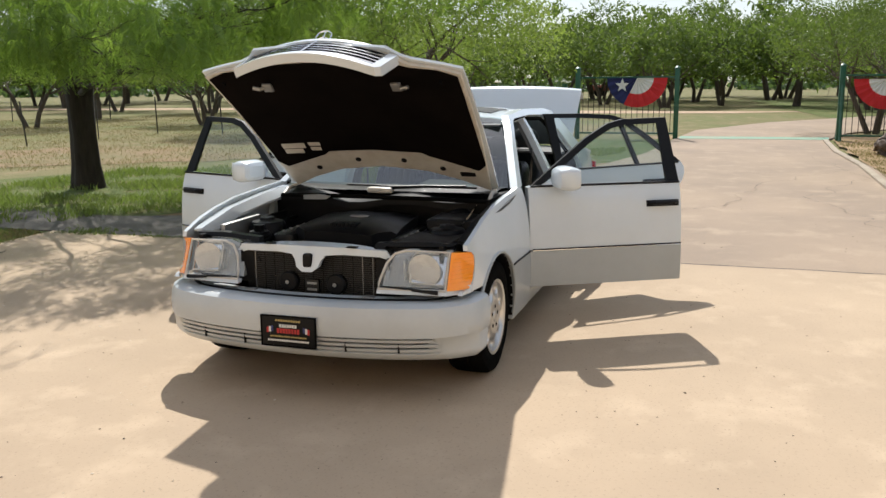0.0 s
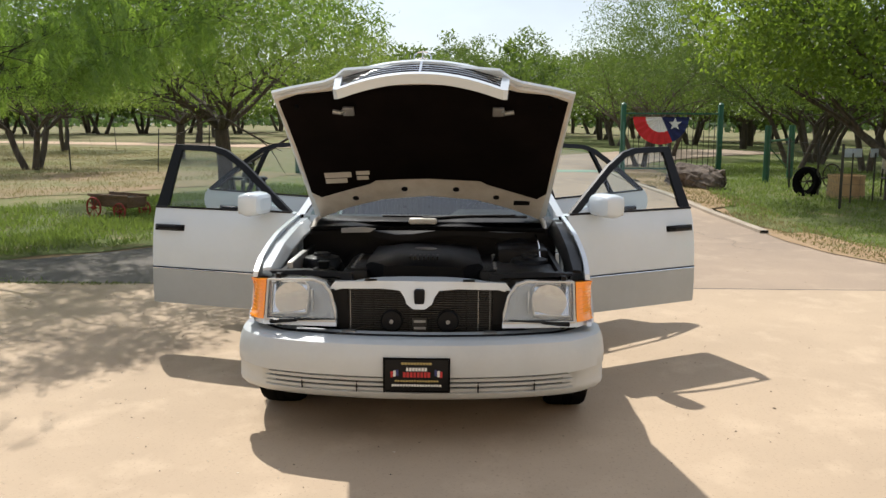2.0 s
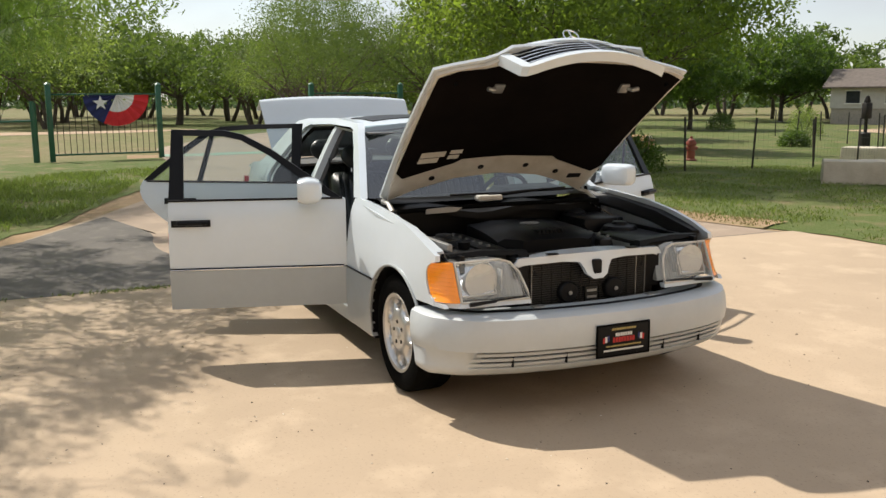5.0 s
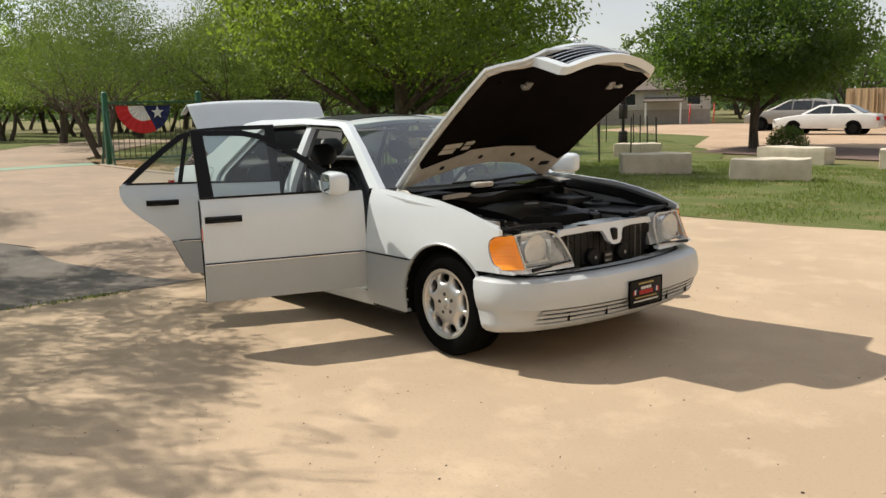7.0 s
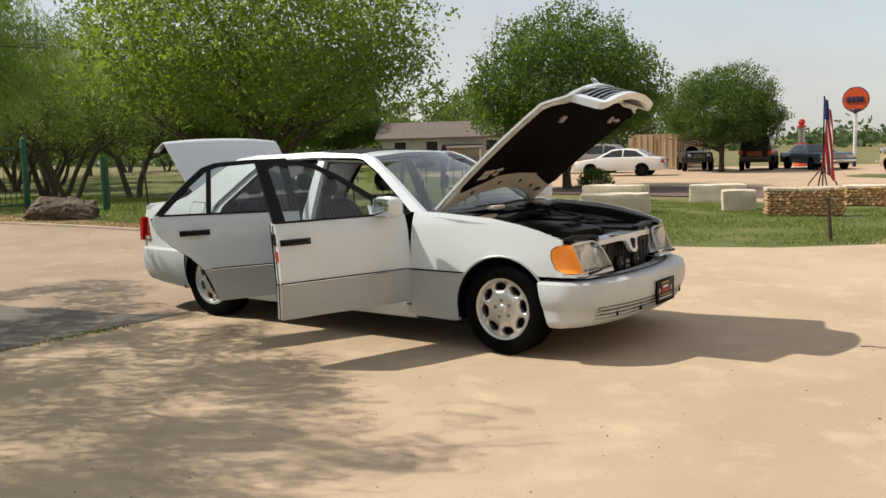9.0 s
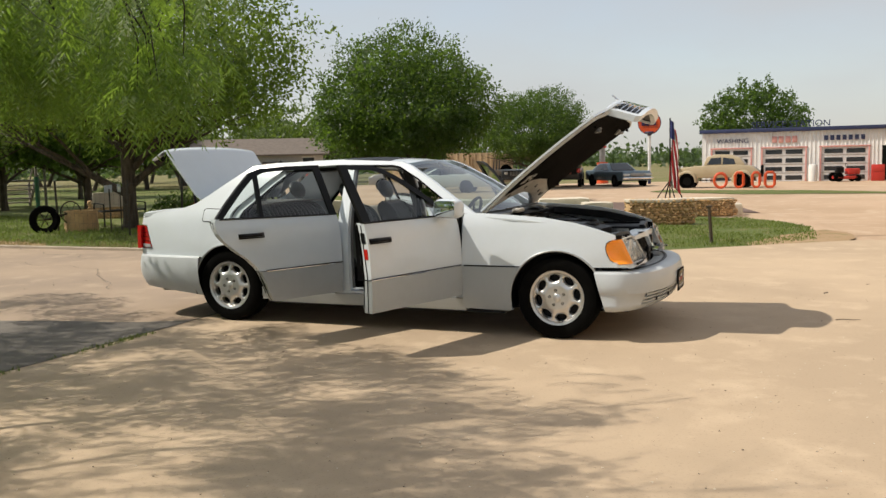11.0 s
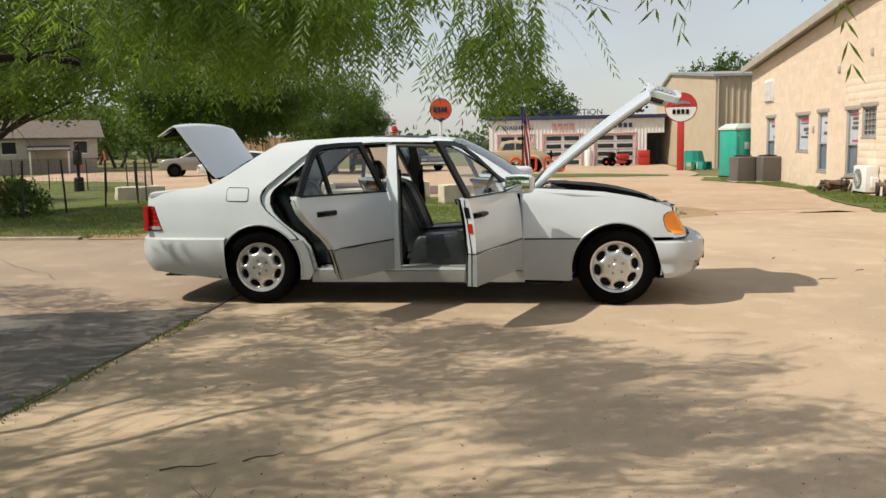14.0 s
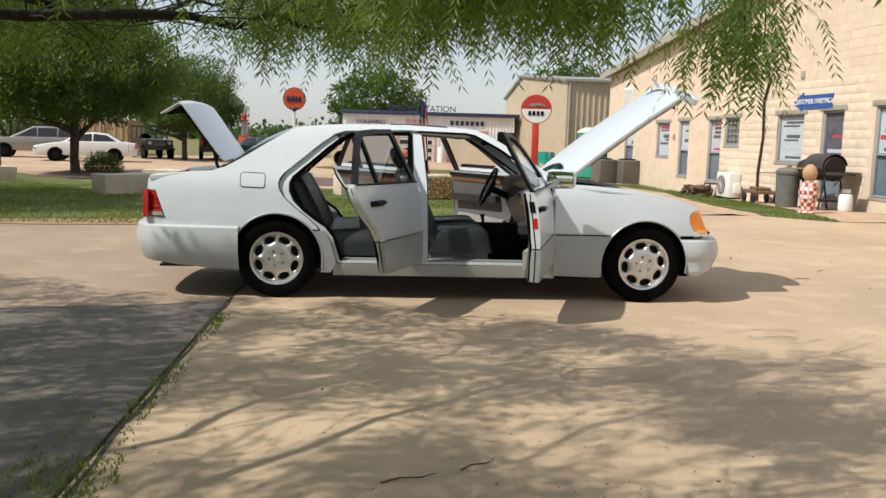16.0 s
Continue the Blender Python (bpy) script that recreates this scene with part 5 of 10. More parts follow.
for pts, r in (([(1.80, -0.35, 0.70), (1.92, -0.28, 0.73), (1.97, -0.10, 0.72), (1.95, 0.15, 0.70)], 0.03), ([(1.75, 0.30, 0.74), (1.88, 0.24, 0.76), (1.96, 0.05, 0.70)], 0.025),
               ([(1.10, -0.62, 0.80), (1.35, -0.55, 0.82), (1.62, -0.46, 0.78), (1.86, -0.44, 0.76)], 0.014), ([(1.08, 0.5, 0.84), (1.30, 0.44, 0.85), (1.45, 0.40, 0.80)], 0.012)):
    part("coolant_hose", tube(bmesh.new(), pts, r, 10), RUBBER, eng)
part("air_box", box(bmesh.new(), 1.54, 2.03, 0.40, 0.73, 0.60, 0.815, 0.025), BLACK, car, "black air filter box")
part("air_box_clip", box(bmesh.new(), 1.70, 1.90, 0.395, 0.402, 0.72, 0.79, 0.002), STEEL, car)
part("fuse_box", box(bmesh.new(), 1.10, 1.40, 0.42, 0.72, 0.66, 0.87, 0.02), BLACK, car)
part("air_box", box(bmesh.new(), 1.62, 1.96, -0.70, -0.46, 0.55, 0.74, 0.03), ENGINE, car, "black ribbed air duct box")
part("heat_shield", box(bmesh.new(), 1.42, 1.86, -0.735, -0.70, 0.70, 0.86, 0.008), STEEL, car, "dull metal shield plate")
part("fluid_reservoir", lathe(bmesh.new(), [(0.07, 0.5), (0.075, 0.78), (0.06, 0.80), (0.03, 0.80), (0.035, 0.84), (0.001, 0.845)], 16, pose(1.70, -0.56, 0)), BLACK, car)
part("brake_servo", lathe(bmesh.new(), [(0.11, 0.0), (0.12, 0.05), (0.10, 0.1), (0.03, 0.14), (0.03, 0.25), (0.001, 0.25)], 20, pose(1.04, 0.55, 0.78, 0, 90, 0)), BLACK, car)
for i in range(5):
    part("duct_rib", box(bmesh.new(), 1.64 + 0.065 * i, 1.66 + 0.065 * i, -0.69, -0.47, 0.735, 0.755, 0.004), ENGINE, car)
bm = bmesh.new()
tube(bm, [(1.55, 0.66, 0.82), (1.30, 0.67, 0.88), (1.05, 0.66, 0.93)], 0.006, 6)
part("bay_stay", bm, CHROME, car)
# pale bulkhead strip under the cowl
part("bulkhead_strip", panel([(-0.54, 0.925), (-0.36, 0.935), (-0.32, 0.958), (-0.40, 0.966), (-0.54, 0.955)], steps(-0.5, -0.35, 3), [], lambda u, v, d: (1.205 - 0.25 * u * u - d, u, v), 0.012), STEEL, car, "dull grey bulkhead bracket")
# cowl with the single wiper
bm = panel([(0.84, -0.80), (1.08, -0.74), (1.10, -0.45), (1.16, -0.2), (1.16, 0.2), (1.10, 0.45), (1.08, 0.74), (0.84, 0.80), (0.93, 0.0)], [0.95, 1.05], steps(-0.7, 0.7, 14), lambda u, v, d: (u, v, 0.965 - 0.10 * (u - 0.9) + 0.02 * math.sin(v * 9) - d), 0.04)
part("cowl", bm, BLACK, car)
part("bay_seal", tube(bmesh.new(), [(1.10, -0.72, 0.945), (1.13, -0.40, 0.955), (1.19, 0.0, 0.965), (1.13, 0.40, 0.955), (1.10, 0.72, 0.945)], 0.014, 8), RUBBER, car)
bm = bmesh.new()
box(bm, 0.95, 1.02, -0.13, 0.05, 0.965, 1.005, 0.015)
part("wiper_motor_cap", bm, INNER, car, "pale wiper gearbox cap")
bm = bmesh.new()
tube(bm, [(0.99, -0.04, 1.0), (0.97, 0.25, 1.015), (0.95, 0.55, 1.02)], [0.014, 0.011, 0.008], 8)
tube(bm, [(0.955, 0.62, 1.012), (0.965, 0.20, 1.012), (0.955, -0.30, 1.012)], 0.007, 6)
part("windscreen_wiper", bm, BLACK, car)
# front crossmember with the latch throat
cross = [(-0.47, 0.76), (-0.44, 0.80), (-0.20, 0.812), (0.20, 0.812), (0.44, 0.80), (0.47, 0.76), (0.40, 0.765), (0.20, 0.772), (0.10, 0.765), (0.075, 0.73), (0.065, 0.70), (0.03, 0.675), (-0.03, 0.675), (-0.065, 0.70), (-0.075, 0.73), (-0.10, 0.765), (-0.20, 0.772), (-0.40, 0.765)]
bm = panel(cross, steps(-0.4, 0.4, 16), [0.73, 0.77], lambda u, v, d: (2.10 + 0.045 * (1 - (u / 0.47) ** 2) + 0.30 * (0.80 - v) * (abs(u) < 0.12) - d, u, v), 0.03)
part("crossmember", bm, WHITE, car, "white radiator crossmember")
bm = panel([(-0.46, 2.0), (0.46, 2.0), (0.44, 2.10), (0.0, 2.145), (-0.44, 2.10)], steps(-0.4, 0.4, 8), [], lambda u, v, d: (v, u, 0.812 - 0.05 * (abs(u) / 0.46) ** 3 - d), 0.015)
part("crossmember_top", bm, WHITE, car)
part("latch_throat", box(bmesh.new(), 2.13, 2.178, -0.028, 0.028, 0.695, 0.775, 0.012), BLACK, car)
for y in (-0.25, 0.25):
    part("crossmember_clip", box(bmesh.new(), 2.10, 2.14, y - 0.03, y + 0.03, 0.812, 0.818, 0.002), BLACK, car)
# radiator with its fins and fan hubs
RADWIRE = material("dusty_black_wire", (0.05, 0.048, 0.045), 0.5, 0.3, (0.03, 0.03, 0.028), 8, 80, 0.1)
rad = part("radiator", box(bmesh.new(), 2.05, 2.08, -0.43, 0.43, 0.44, 0.765, 0.006), BLACK, car, "black radiator behind the missing grille")
fin = mesh_of("radiator_fin", box(bmesh.new(), 2.08, 2.098, -0.37, 0.37, -0.0018, 0.0018), RADWIRE)
for z in steps(0.47, 0.755, 24):
    share("radiator_fin", fin, rad, pose(0, 0, z))
for y in steps(-0.36, 0.36, 12):
    part("fin_brace", box(bmesh.new(), 2.096, 2.101, y - 0.0015, y + 0.0015, 0.465, 0.758), STEEL if abs(y) > 0.3 else BLACKGLOSS, rad)
for y in (-0.145, 0.145):
    part("fan_hub", lathe(bmesh.new(), [(0.058, 0.0), (0.058, 0.03), (0.05, 0.04), (0.015, 0.042), (0.012, 0.046), (0.001, 0.046)], 24, pose(2.09, y, 0.60, 0, 90, 0)), BLACK, rad)
    part("hub_pin", lathe(bmesh.new(), [(0.011, 0.046), (0.011, 0.052), (0.001, 0.053)], 10, pose(2.09, y, 0.60, 0, 90, 0)), STEEL, rad)
part("oil_cooler", box(bmesh.new(), 2.10, 2.12, -0.04, 0.04, 0.47, 0.62, 0.004), ENGINE, rad)
for i in range(4):
    part("cooler_tag", box(bmesh.new(), 2.12, 2.123, -0.03, 0.03, 0.487 + 0.035 * i, 0.50 + 0.035 * i), STEEL, rad)
for s in (-1, 1):
    part("grille_bracket", box(bmesh.new(), 2.14, 2.19, s * 0.36 - 0.035, s * 0.36 + 0.035, 0.50, 0.56, 0.006), STEEL, car)
    part("side_duct", panel([(0.37, 0.58), (0.46, 0.58), (0.46, 0.80), (0.38, 0.80)], [], [0.7], lambda u, v, d: (2.09 - d, s * u, v), 0.05), BLACK, car)
part("lower_grille_tray", box(bmesh.new(), 2.05, 2.30, -0.45, 0.45, 0.44, 0.47, 0.008), BLACK, car)


# ---- yard surfaces ----
LAWN_MAIN = ragged([(-28, 10.5), (-20, 6.0), (-15.5, 4.75), (-11, 5.1), (-8.6, 4.7), (-6.4, 4.85), (-4.5, 5.1), (-1.4, 5.8), (0.2, 5.78), (1.4, 6.1), (2.6, 6.95), (3.3, 8.2), (3.6, 10.5), (3.2, 13.0), (2.4, 15.6), (0.4, 17.6), (-3, 19.0), (-9.5, 19.4), (-11, 22), (-16, 27), (-28, 33)], 0.18, 1.0)
sheet("yard_base", [(-3.52, 7.86), (4.02, 7.26), (5.79, 9.01), (6.59, 9.47), (7.53, 7.82), (10.02, 7.54), (9.84, 32.21), (-4.5, 33.99)], GRAVEL, -0.034, 2.0, 0.0, "packed tan gravel under the verges", "gravel")
sheet("lawn", LAWN_MAIN, LAWN, -0.02, 2.0, 0.0, "mown green lawn with thin dirt patches", "lawn")
sheet("house_lawn", ragged([(-24.5, 7.0), (-27, 20.0), (-28.27, 30.17), (-18.45, 29), (-12.6, 24.16), (-13.95, 33.13), (-21.51, 37.65), (-54.65, 54.65), (-70, 3)], 0.3, 7.0, 1.5), LAWN, -0.040, 4.0, 0.0, "shaded grass round the house beyond the fence", "lawn")
sheet("yard_lot", [(-12.66, 22.34), (-3.26, 20.98), (2.57, 19.62), (3.32, 18.19), (3.59, 14.19), (4.2, 9.43), (6.62, 10.24), (7.59, 14.77), (8.99, 21.56), (8.09, 27.17), (6.78, 30.98), (8.2, 35.3), (8.6, 52.0), (-4.4, 53.0), (-12.0, 51.0), (-20.0, 51.0), (-33.0, 53.0), (-30.0, 38.0), (-19.0, 33.5)], GRAVEL, -0.03, 2.0, 0.0, "pale caliche parking yard", "yard")
sheet("paved_strip", [(-12.3, 22.22), (-3.26, 20.98), (2.1, 19.84), (0.89, 24.96), (-4.54, 26.54), (-12.6, 27.27)], DARKSTRIP, -0.012, 2.0, 0.0, "dark reddish paved lane across the yard", "lane")
sheet("bare_dirt", ragged([(2.83, 6.63), (4.01, 7.7), (4.21, 9.56), (3.73, 10.67), (3, 9.11), (2.42, 7.3)], 0.15, 4.0, 0.3), REDDIRT, -0.008, 1.0, 0.0, "patch of bare red dirt at the lawn corner", "soil")
sheet("verge_dirt", ragged([(-2.25, 5.42), (-4.59, 4.65), (-6.16, 4.51), (-6.42, 5.12), (-4.64, 5.62), (-2.6, 6.15)], 0.15, 5.0, 0.3), REDDIRT, -0.003, 1.0, 0.0, "reddish bare verge beside the driveway", "soil")
sheet("building_verge", ragged([(7.05, 8.27), (8.6, 7.25), (16, 6.5), (15.18, 8.43), (10.14, 10.45), (9.97, 30.65), (7.77, 31.27), (7.07, 28.49), (8.58, 24.93), (9.21, 21.55), (7.57, 12.92)], 0.12, 6.0), LAWN, -0.018, 2.0, 0.0, "strip of grass along the stone building", "lawn")
sheet("station_grass", ragged([(0.69, 32.74), (6.34, 32.98), (6.57, 34.44), (3.45, 36.62), (-3.35, 38.04), (-3.93, 35.9)], 0.3, 8.0), LAWN, -0.012, 2.0, 0.0, "grass island before the service station", "lawn")
sheet("wall_gravel", [(8.0, 7.6), (9.9, 8.0), (10.05, 9.32), (11.0, 21.48), (10.3, 21.57), (9.5, 16.0), (8.75, 11.5)], GRAVEL, -0.006, 2.0, 0.0, "gravel bed at the wall foot", "gravel")
sheet("left_verge", ragged([(-2.91, -5.53), (-3.7, -4.88), (-4.08, -4.22), (-5.43, -3.25), (-7.07, -2.46), (-12.19, -0.46), (-14.6, 0.58), (-20.27, 1.26), (-19.55, -3.53), (-14.23, -5.1), (-10.78, -6.72), (-9.07, -8.64), (-7.36, -10.37), (-4.46, -11.13), (3, -10), (6.5, -6.9), (5.5, -5.6), (2.8, -4.7), (-1.66, -4.98)], 0.25, 2.0), LAWN, -0.02, 1.0, 0.0, "rough green grass verge under the mesquites", "grass verge")
sheet("verge_soil", [(-0.7, 4.44), (0.6, 6.9), (-4.85, 6.99), (-10.4, 6.23), (-11.58, 4.89)], REDDIRT, -0.030, 1.0, 0.0, "reddish soil at the driveway's edge", "soil")
sheet("shoulder_soil", [(-2.6, -4.66), (-4.89, -2.52), (-6.99, -1.55), (-10.92, 0.32), (-21.57, 2.08), (-21.95, -0.32), (-15.87, -0.79), (-9.05, -2.81), (-5.98, -4.1), (-3.95, -6.22), (-2.74, -6.16)], REDDIRT, -0.030, 1.0, 0.0, "reddish soil at the verge's edge", "soil")
sheet("bare_field", ragged([(-10.26, -10.41), (-12.54, -7.44), (-14.95, -6.02), (-19.71, -4.43), (-20.89, -8.73), (-17.73, -13.88), (-12.37, -16.65), (-7.29, -14.57)], 0.5, 3.0), BAREFIELD, -0.048, 2.0, 0.0, "bare reddish soil of the field", "soil")
sheet("gate_verge", ragged([(-9.76, 4.75), (-15, 4.65), (-20, 4.75), (-23, 5.2), (-22.5, 6.1), (-16, 5.8), (-12, 5.6), (-10.5, 5.4)], 0.2, 11.0), REDDIRT, -0.004, 1.0, 0.0, "stony soil round the gate rock", "soil")
sheet("field_track", [(-42.61, -48.65), (-45.17, -27.1), (-40.19, -10.13), (-41.44, 2.04), (-44.33, 5.72), (-44.95, -9.06), (-48.81, -27.15), (-46.83, -48.66)], GRAVEL, -0.046, 4.0, 0.0, "pale track crossing the pasture", "track")

# joint and cracks in the pad
JOINT = material("dark_joint_filler", (0.045, 0.04, 0.033), 0.95, 0, (0.07, 0.06, 0.05), 12, 90, 0.4)


def ground_line(name, pts, w, mat, label, wob=0.0, seed=0.0):
    bm = bmesh.new()
    rows = []
    dense = []
    for (x0, y0), (x1, y1) in zip(pts, pts[1:]):
        n = max(2, int(math.hypot(x1 - x0, y1 - y0) / 0.12))
        dense += [(x0 + (x1 - x0) * k / n, y0 + (y1 - y0) * k / n) for k in range(n)]
    dense.append(pts[-1])
    for i, (x, y) in enumerate(dense):
        x0, y0 = dense[max(0, i - 1)]
        x1, y1 = dense[min(len(dense) - 1, i + 1)]
        d = Vector((x1 - x0, y1 - y0)).normalized()
        o = wob * noise.noise((x * 1.7, y * 1.7, seed))
        ww = w * (0.6 + 0.8 * abs(noise.noise((x * 5, y * 5, seed + 3))))
        rows.append([(x - d.y * (o - ww), y + d.x * (o - ww), ground_z(x, y) + 0.004), (x - d.y * (o + ww), y + d.x * (o + ww), ground_z(x, y) + 0.004)])
    grid(bm, rows)
    return tagged(new(name, mesh_of(name, bm, mat)), label, "joint", "", "structure")


ground_line("expansion_joint", [(-1.90, -5.3), (-1.93, -2.0), (-1.95, 5.5)], 0.013, JOINT, "dark joint between old and new concrete", 0.03, 1.0)
ground_line("pad_crack_far", [(4.6, 3.6), (7.5, 4.0), (11, 4.2)], 0.002, JOINT, "hairline crack across the concrete", 0.05, 5.0)
ground_line("road_crack", [(-4.22, 0.52), (-6.07, 2.05), (-8.75, 2.57), (-11.58, 4.11)], 0.004, JOINT, "wandering crack in the old driveway", 0.25, 3.0)
ground_line("road_crack_side", [(-4.52, 3.95), (-7.29, 3.23), (-10.1, 4.33), (-14.71, 3.77)], 0.004, JOINT, "wandering crack in the old driveway", 0.25, 4.0)

# kerb edging round the lawn
KERBMAT = material("worn_kerb_concrete", (0.42, 0.35, 0.27), 0.9, 0, (0.30, 0.25, 0.19), 3, 60, 0.3)
bm = bmesh.new()
kerb_line = [(-20, 4.52), (-16.2, 4.42), (-12.5, 4.55), (-9.0, 4.5), (-6.3, 4.55)]
rows = []
for i, (x, y) in enumerate(kerb_line):
    z = ground_z(x, y)
    rows.append([(x, y - 0.06, z - 0.05), (x, y - 0.06, z + 0.03), (x, y + 0.06, z + 0.035), (x, y + 0.06, z - 0.05)])
grid(bm, rows)
tagged(new("lawn_kerb", mesh_of("lawn_kerb", bm, KERBMAT)), "low worn concrete kerb along the driveway", "kerb", "", "structure")

# ---- limestone blocks ----
LIME = material("pale_limestone", (0.62, 0.56, 0.45), 0.9, 0, (0.46, 0.40, 0.31), 2.6, 34, 0.6, random_mix=0.12)
RUBBLE = material("ochre_rubble_stone", (0.56, 0.37, 0.19), 0.9, 0, (0.42, 0.27, 0.135), 5, 40, 0.7, random_mix=0.3)
ROUGHROCK = material("weathered_grey_rock", (0.19, 0.145, 0.11), 0.95, 0, (0.05, 0.037, 0.03), 9, 34, 1.0)


def rough_block(sx, sy, sz, seed, amount=0.03, cuts=5):
    bm = bmesh.new()
    bmesh.ops.create_cube(bm, size=1)
    bmesh.ops.subdivide_edges(bm, edges=bm.edges[:], cuts=cuts, use_grid_fill=True)
    for v in bm.verts:
        p = Vector((v.co.x * sx, v.co.y * sy, (v.co.z + 0.5) * sz))
        r = Vector((abs(v.co.x), abs(v.co.y), abs(v.co.z)))
        near = sorted(r)[1]
        shrink = 0.03 * max(0.0, near - 0.42) / 0.08
        d = noise.noise_vector(p * 2.3 + Vector((seed, 0, 0))) * amount + noise.noise_vector(p * 8 + Vector((0, seed, 0))) * amount * 0.4
        k = 1 - shrink
        p = Vector((p.x * k, p.y * k, p.z * (1 - shrink * (p.z > sz * 0.5)))) + d
        p.z = max(0.0, p.z) if v.co.z < -0.49 else p.z
        v.co = p
    return bm


for i, (x, y, sx, sy, sz, rz, z0, lab) in enumerate((
        (-6.15, 11.7, 1.5, 0.62, 0.46, 47, 0, "long pale limestone block on the lawn"), (-3.45, 11.75, 1.5, 0.62, 0.44, 28, 0, "long pale limestone block on the lawn"),
        (-6.6, 18.6, 1.9, 0.7, 0.46, 5, 0, "pale limestone block at the far lawn edge"), (-12.2, 19.0, 1.5, 0.7, 0.42, 35, 0, "pale limestone block behind the lawn"),
        (-1.35, 13.65, 0.72, 0.55, 0.48, 22, 0, "weathered upright limestone block"), (-3.4, 18.3, 1.5, 0.8, 0.50, 18, 0, "broad white limestone slab"), (0.9, 18.7, 1.5, 0.8, 0.32, 10, 0, "low white limestone slab"))):
    thing("limestone_block", lab, "stone block", pose(x, y, ground_z(x, y) + z0 - 0.02, 0, 0, rz), "limestone blocks on the lawn", rough_block(sx, sy, sz, i * 3.1, 0.035), LIME)


def rubble_wall(x, y, rz, length, height, depth, seed, lab):
    """A low dry wall of small stones, each one a piece."""
    rng = random.Random(seed)
    w = thing("rubble_wall", lab, "stone wall", pose(x, y, ground_z(x, y) - 0.02, 0, 0, rz))
    part("core", box(bmesh.new(), -length / 2 + 0.03, length / 2 - 0.03, -depth / 2 + 0.04, depth / 2 - 0.04, 0, height - 0.03, 0.02), RUBBLE, w)
    shapes = []
    for k in range(5):
        bm = bmesh.new()
        bmesh.ops.create_icosphere(bm, subdivisions=1, radius=0.5)
        for v in bm.verts:
            v.co += noise.noise_vector(v.co * 2.0 + Vector((k * 7.7, 0, 0))) * 0.22
        shapes.append(mesh_of("stone", bm, RUBBLE, 60))
    z = 0.03
    while z < height:
        xx = -length / 2
        hh = rng.uniform(0.05, 0.08)
        while xx < length / 2:
            ww = rng.uniform(0.07, 0.14)
            for face in (-1, 1):
                if face > 0 and rng.random() < 0.4:
                    continue
                share("stone", rng.choice(shapes), w, Matrix.Translation((xx + ww / 2, face * (depth / 2 - 0.03 + rng.uniform(-0.015, 0.015)), z + hh / 2)) @ pose(0, 0, 0, rng.uniform(-15, 15), rng.uniform(-20, 20), rng.uniform(-15, 15)) @ Matrix.Diagonal((ww * 1.15, 0.13, hh * 1.25, 1)))
            xx += ww * 0.95
        z += hh * 0.93
    part("cap_stone", rough_block(length, depth * 1.05, 0.07, seed, 0.02), LIME, w, "pale capping slab", pose(0, 0, height - 0.02))
    return w


rubble_wall(0.32, 12.35, 22, 1.42, 0.52, 0.55, 5, "low ochre rubble wall with a pale cap on the lawn")
rubble_wall(0.75, 17.6, 20, 1.5, 0.46, 0.6, 9, "low weathered rubble wall behind the flag stand")
rubble_wall(-16.73, 13.96, 20, 1.3, 0.5, 0.5, 12, "low rubble planter wall beyond the fence")

# gate rock
bm = bmesh.new()
bmesh.ops.create_icosphere(bm, subdivisions=5, radius=0.5)
for v in bm.verts:
    n3 = noise.noise_vector(v.co * 3 + Vector((4, 0, 0))) * 0.16 + noise.noise_vector(v.co * 9) * 0.07 + noise.noise_vector(v.co * 24) * 0.03
    v.co = Vector((v.co.x * 1.95, v.co.y * 0.95, v.co.z * 0.68)) + n3
thing("boulder", "long pitted grey-brown boulder beside the gate", "boulder", pose(-15.1, 5.75, 0.14, 0, 0, 25), "", bm, ROUGHROCK)

# ---- green gate with bunting ----
GREEN = material("dark_green_paint", (0.012, 0.105, 0.055), 0.4, 0, (0.02, 0.08, 0.045), 5, 60, 0.05)
GREENFADE = material("faded_green_paint", (0.03, 0.13, 0.085), 0.55, 0, (0.05, 0.11, 0.08), 6, 60, 0.1)
RUSTBLACK = material("rusty_black_iron", (0.022, 0.020, 0.018), 0.7, 0.3, (0.06, 0.035, 0.02), 8, 80, 0.3)
FLAGRED = material("red_bunting", (0.60, 0.025, 0.03), 0.8, 0, (0.50, 0.02, 0.025), 5, 90, 0.1)
FLAGWHITE = material("white_bunting", (0.78, 0.78, 0.76), 0.8, 0, (0.66, 0.66, 0.66), 5, 90, 0.1)
FLAGBLUE = material("navy_bunting", (0.018, 0.025, 0.115), 0.8, 0, (0.012, 0.018, 0.085), 5, 90, 0.1)


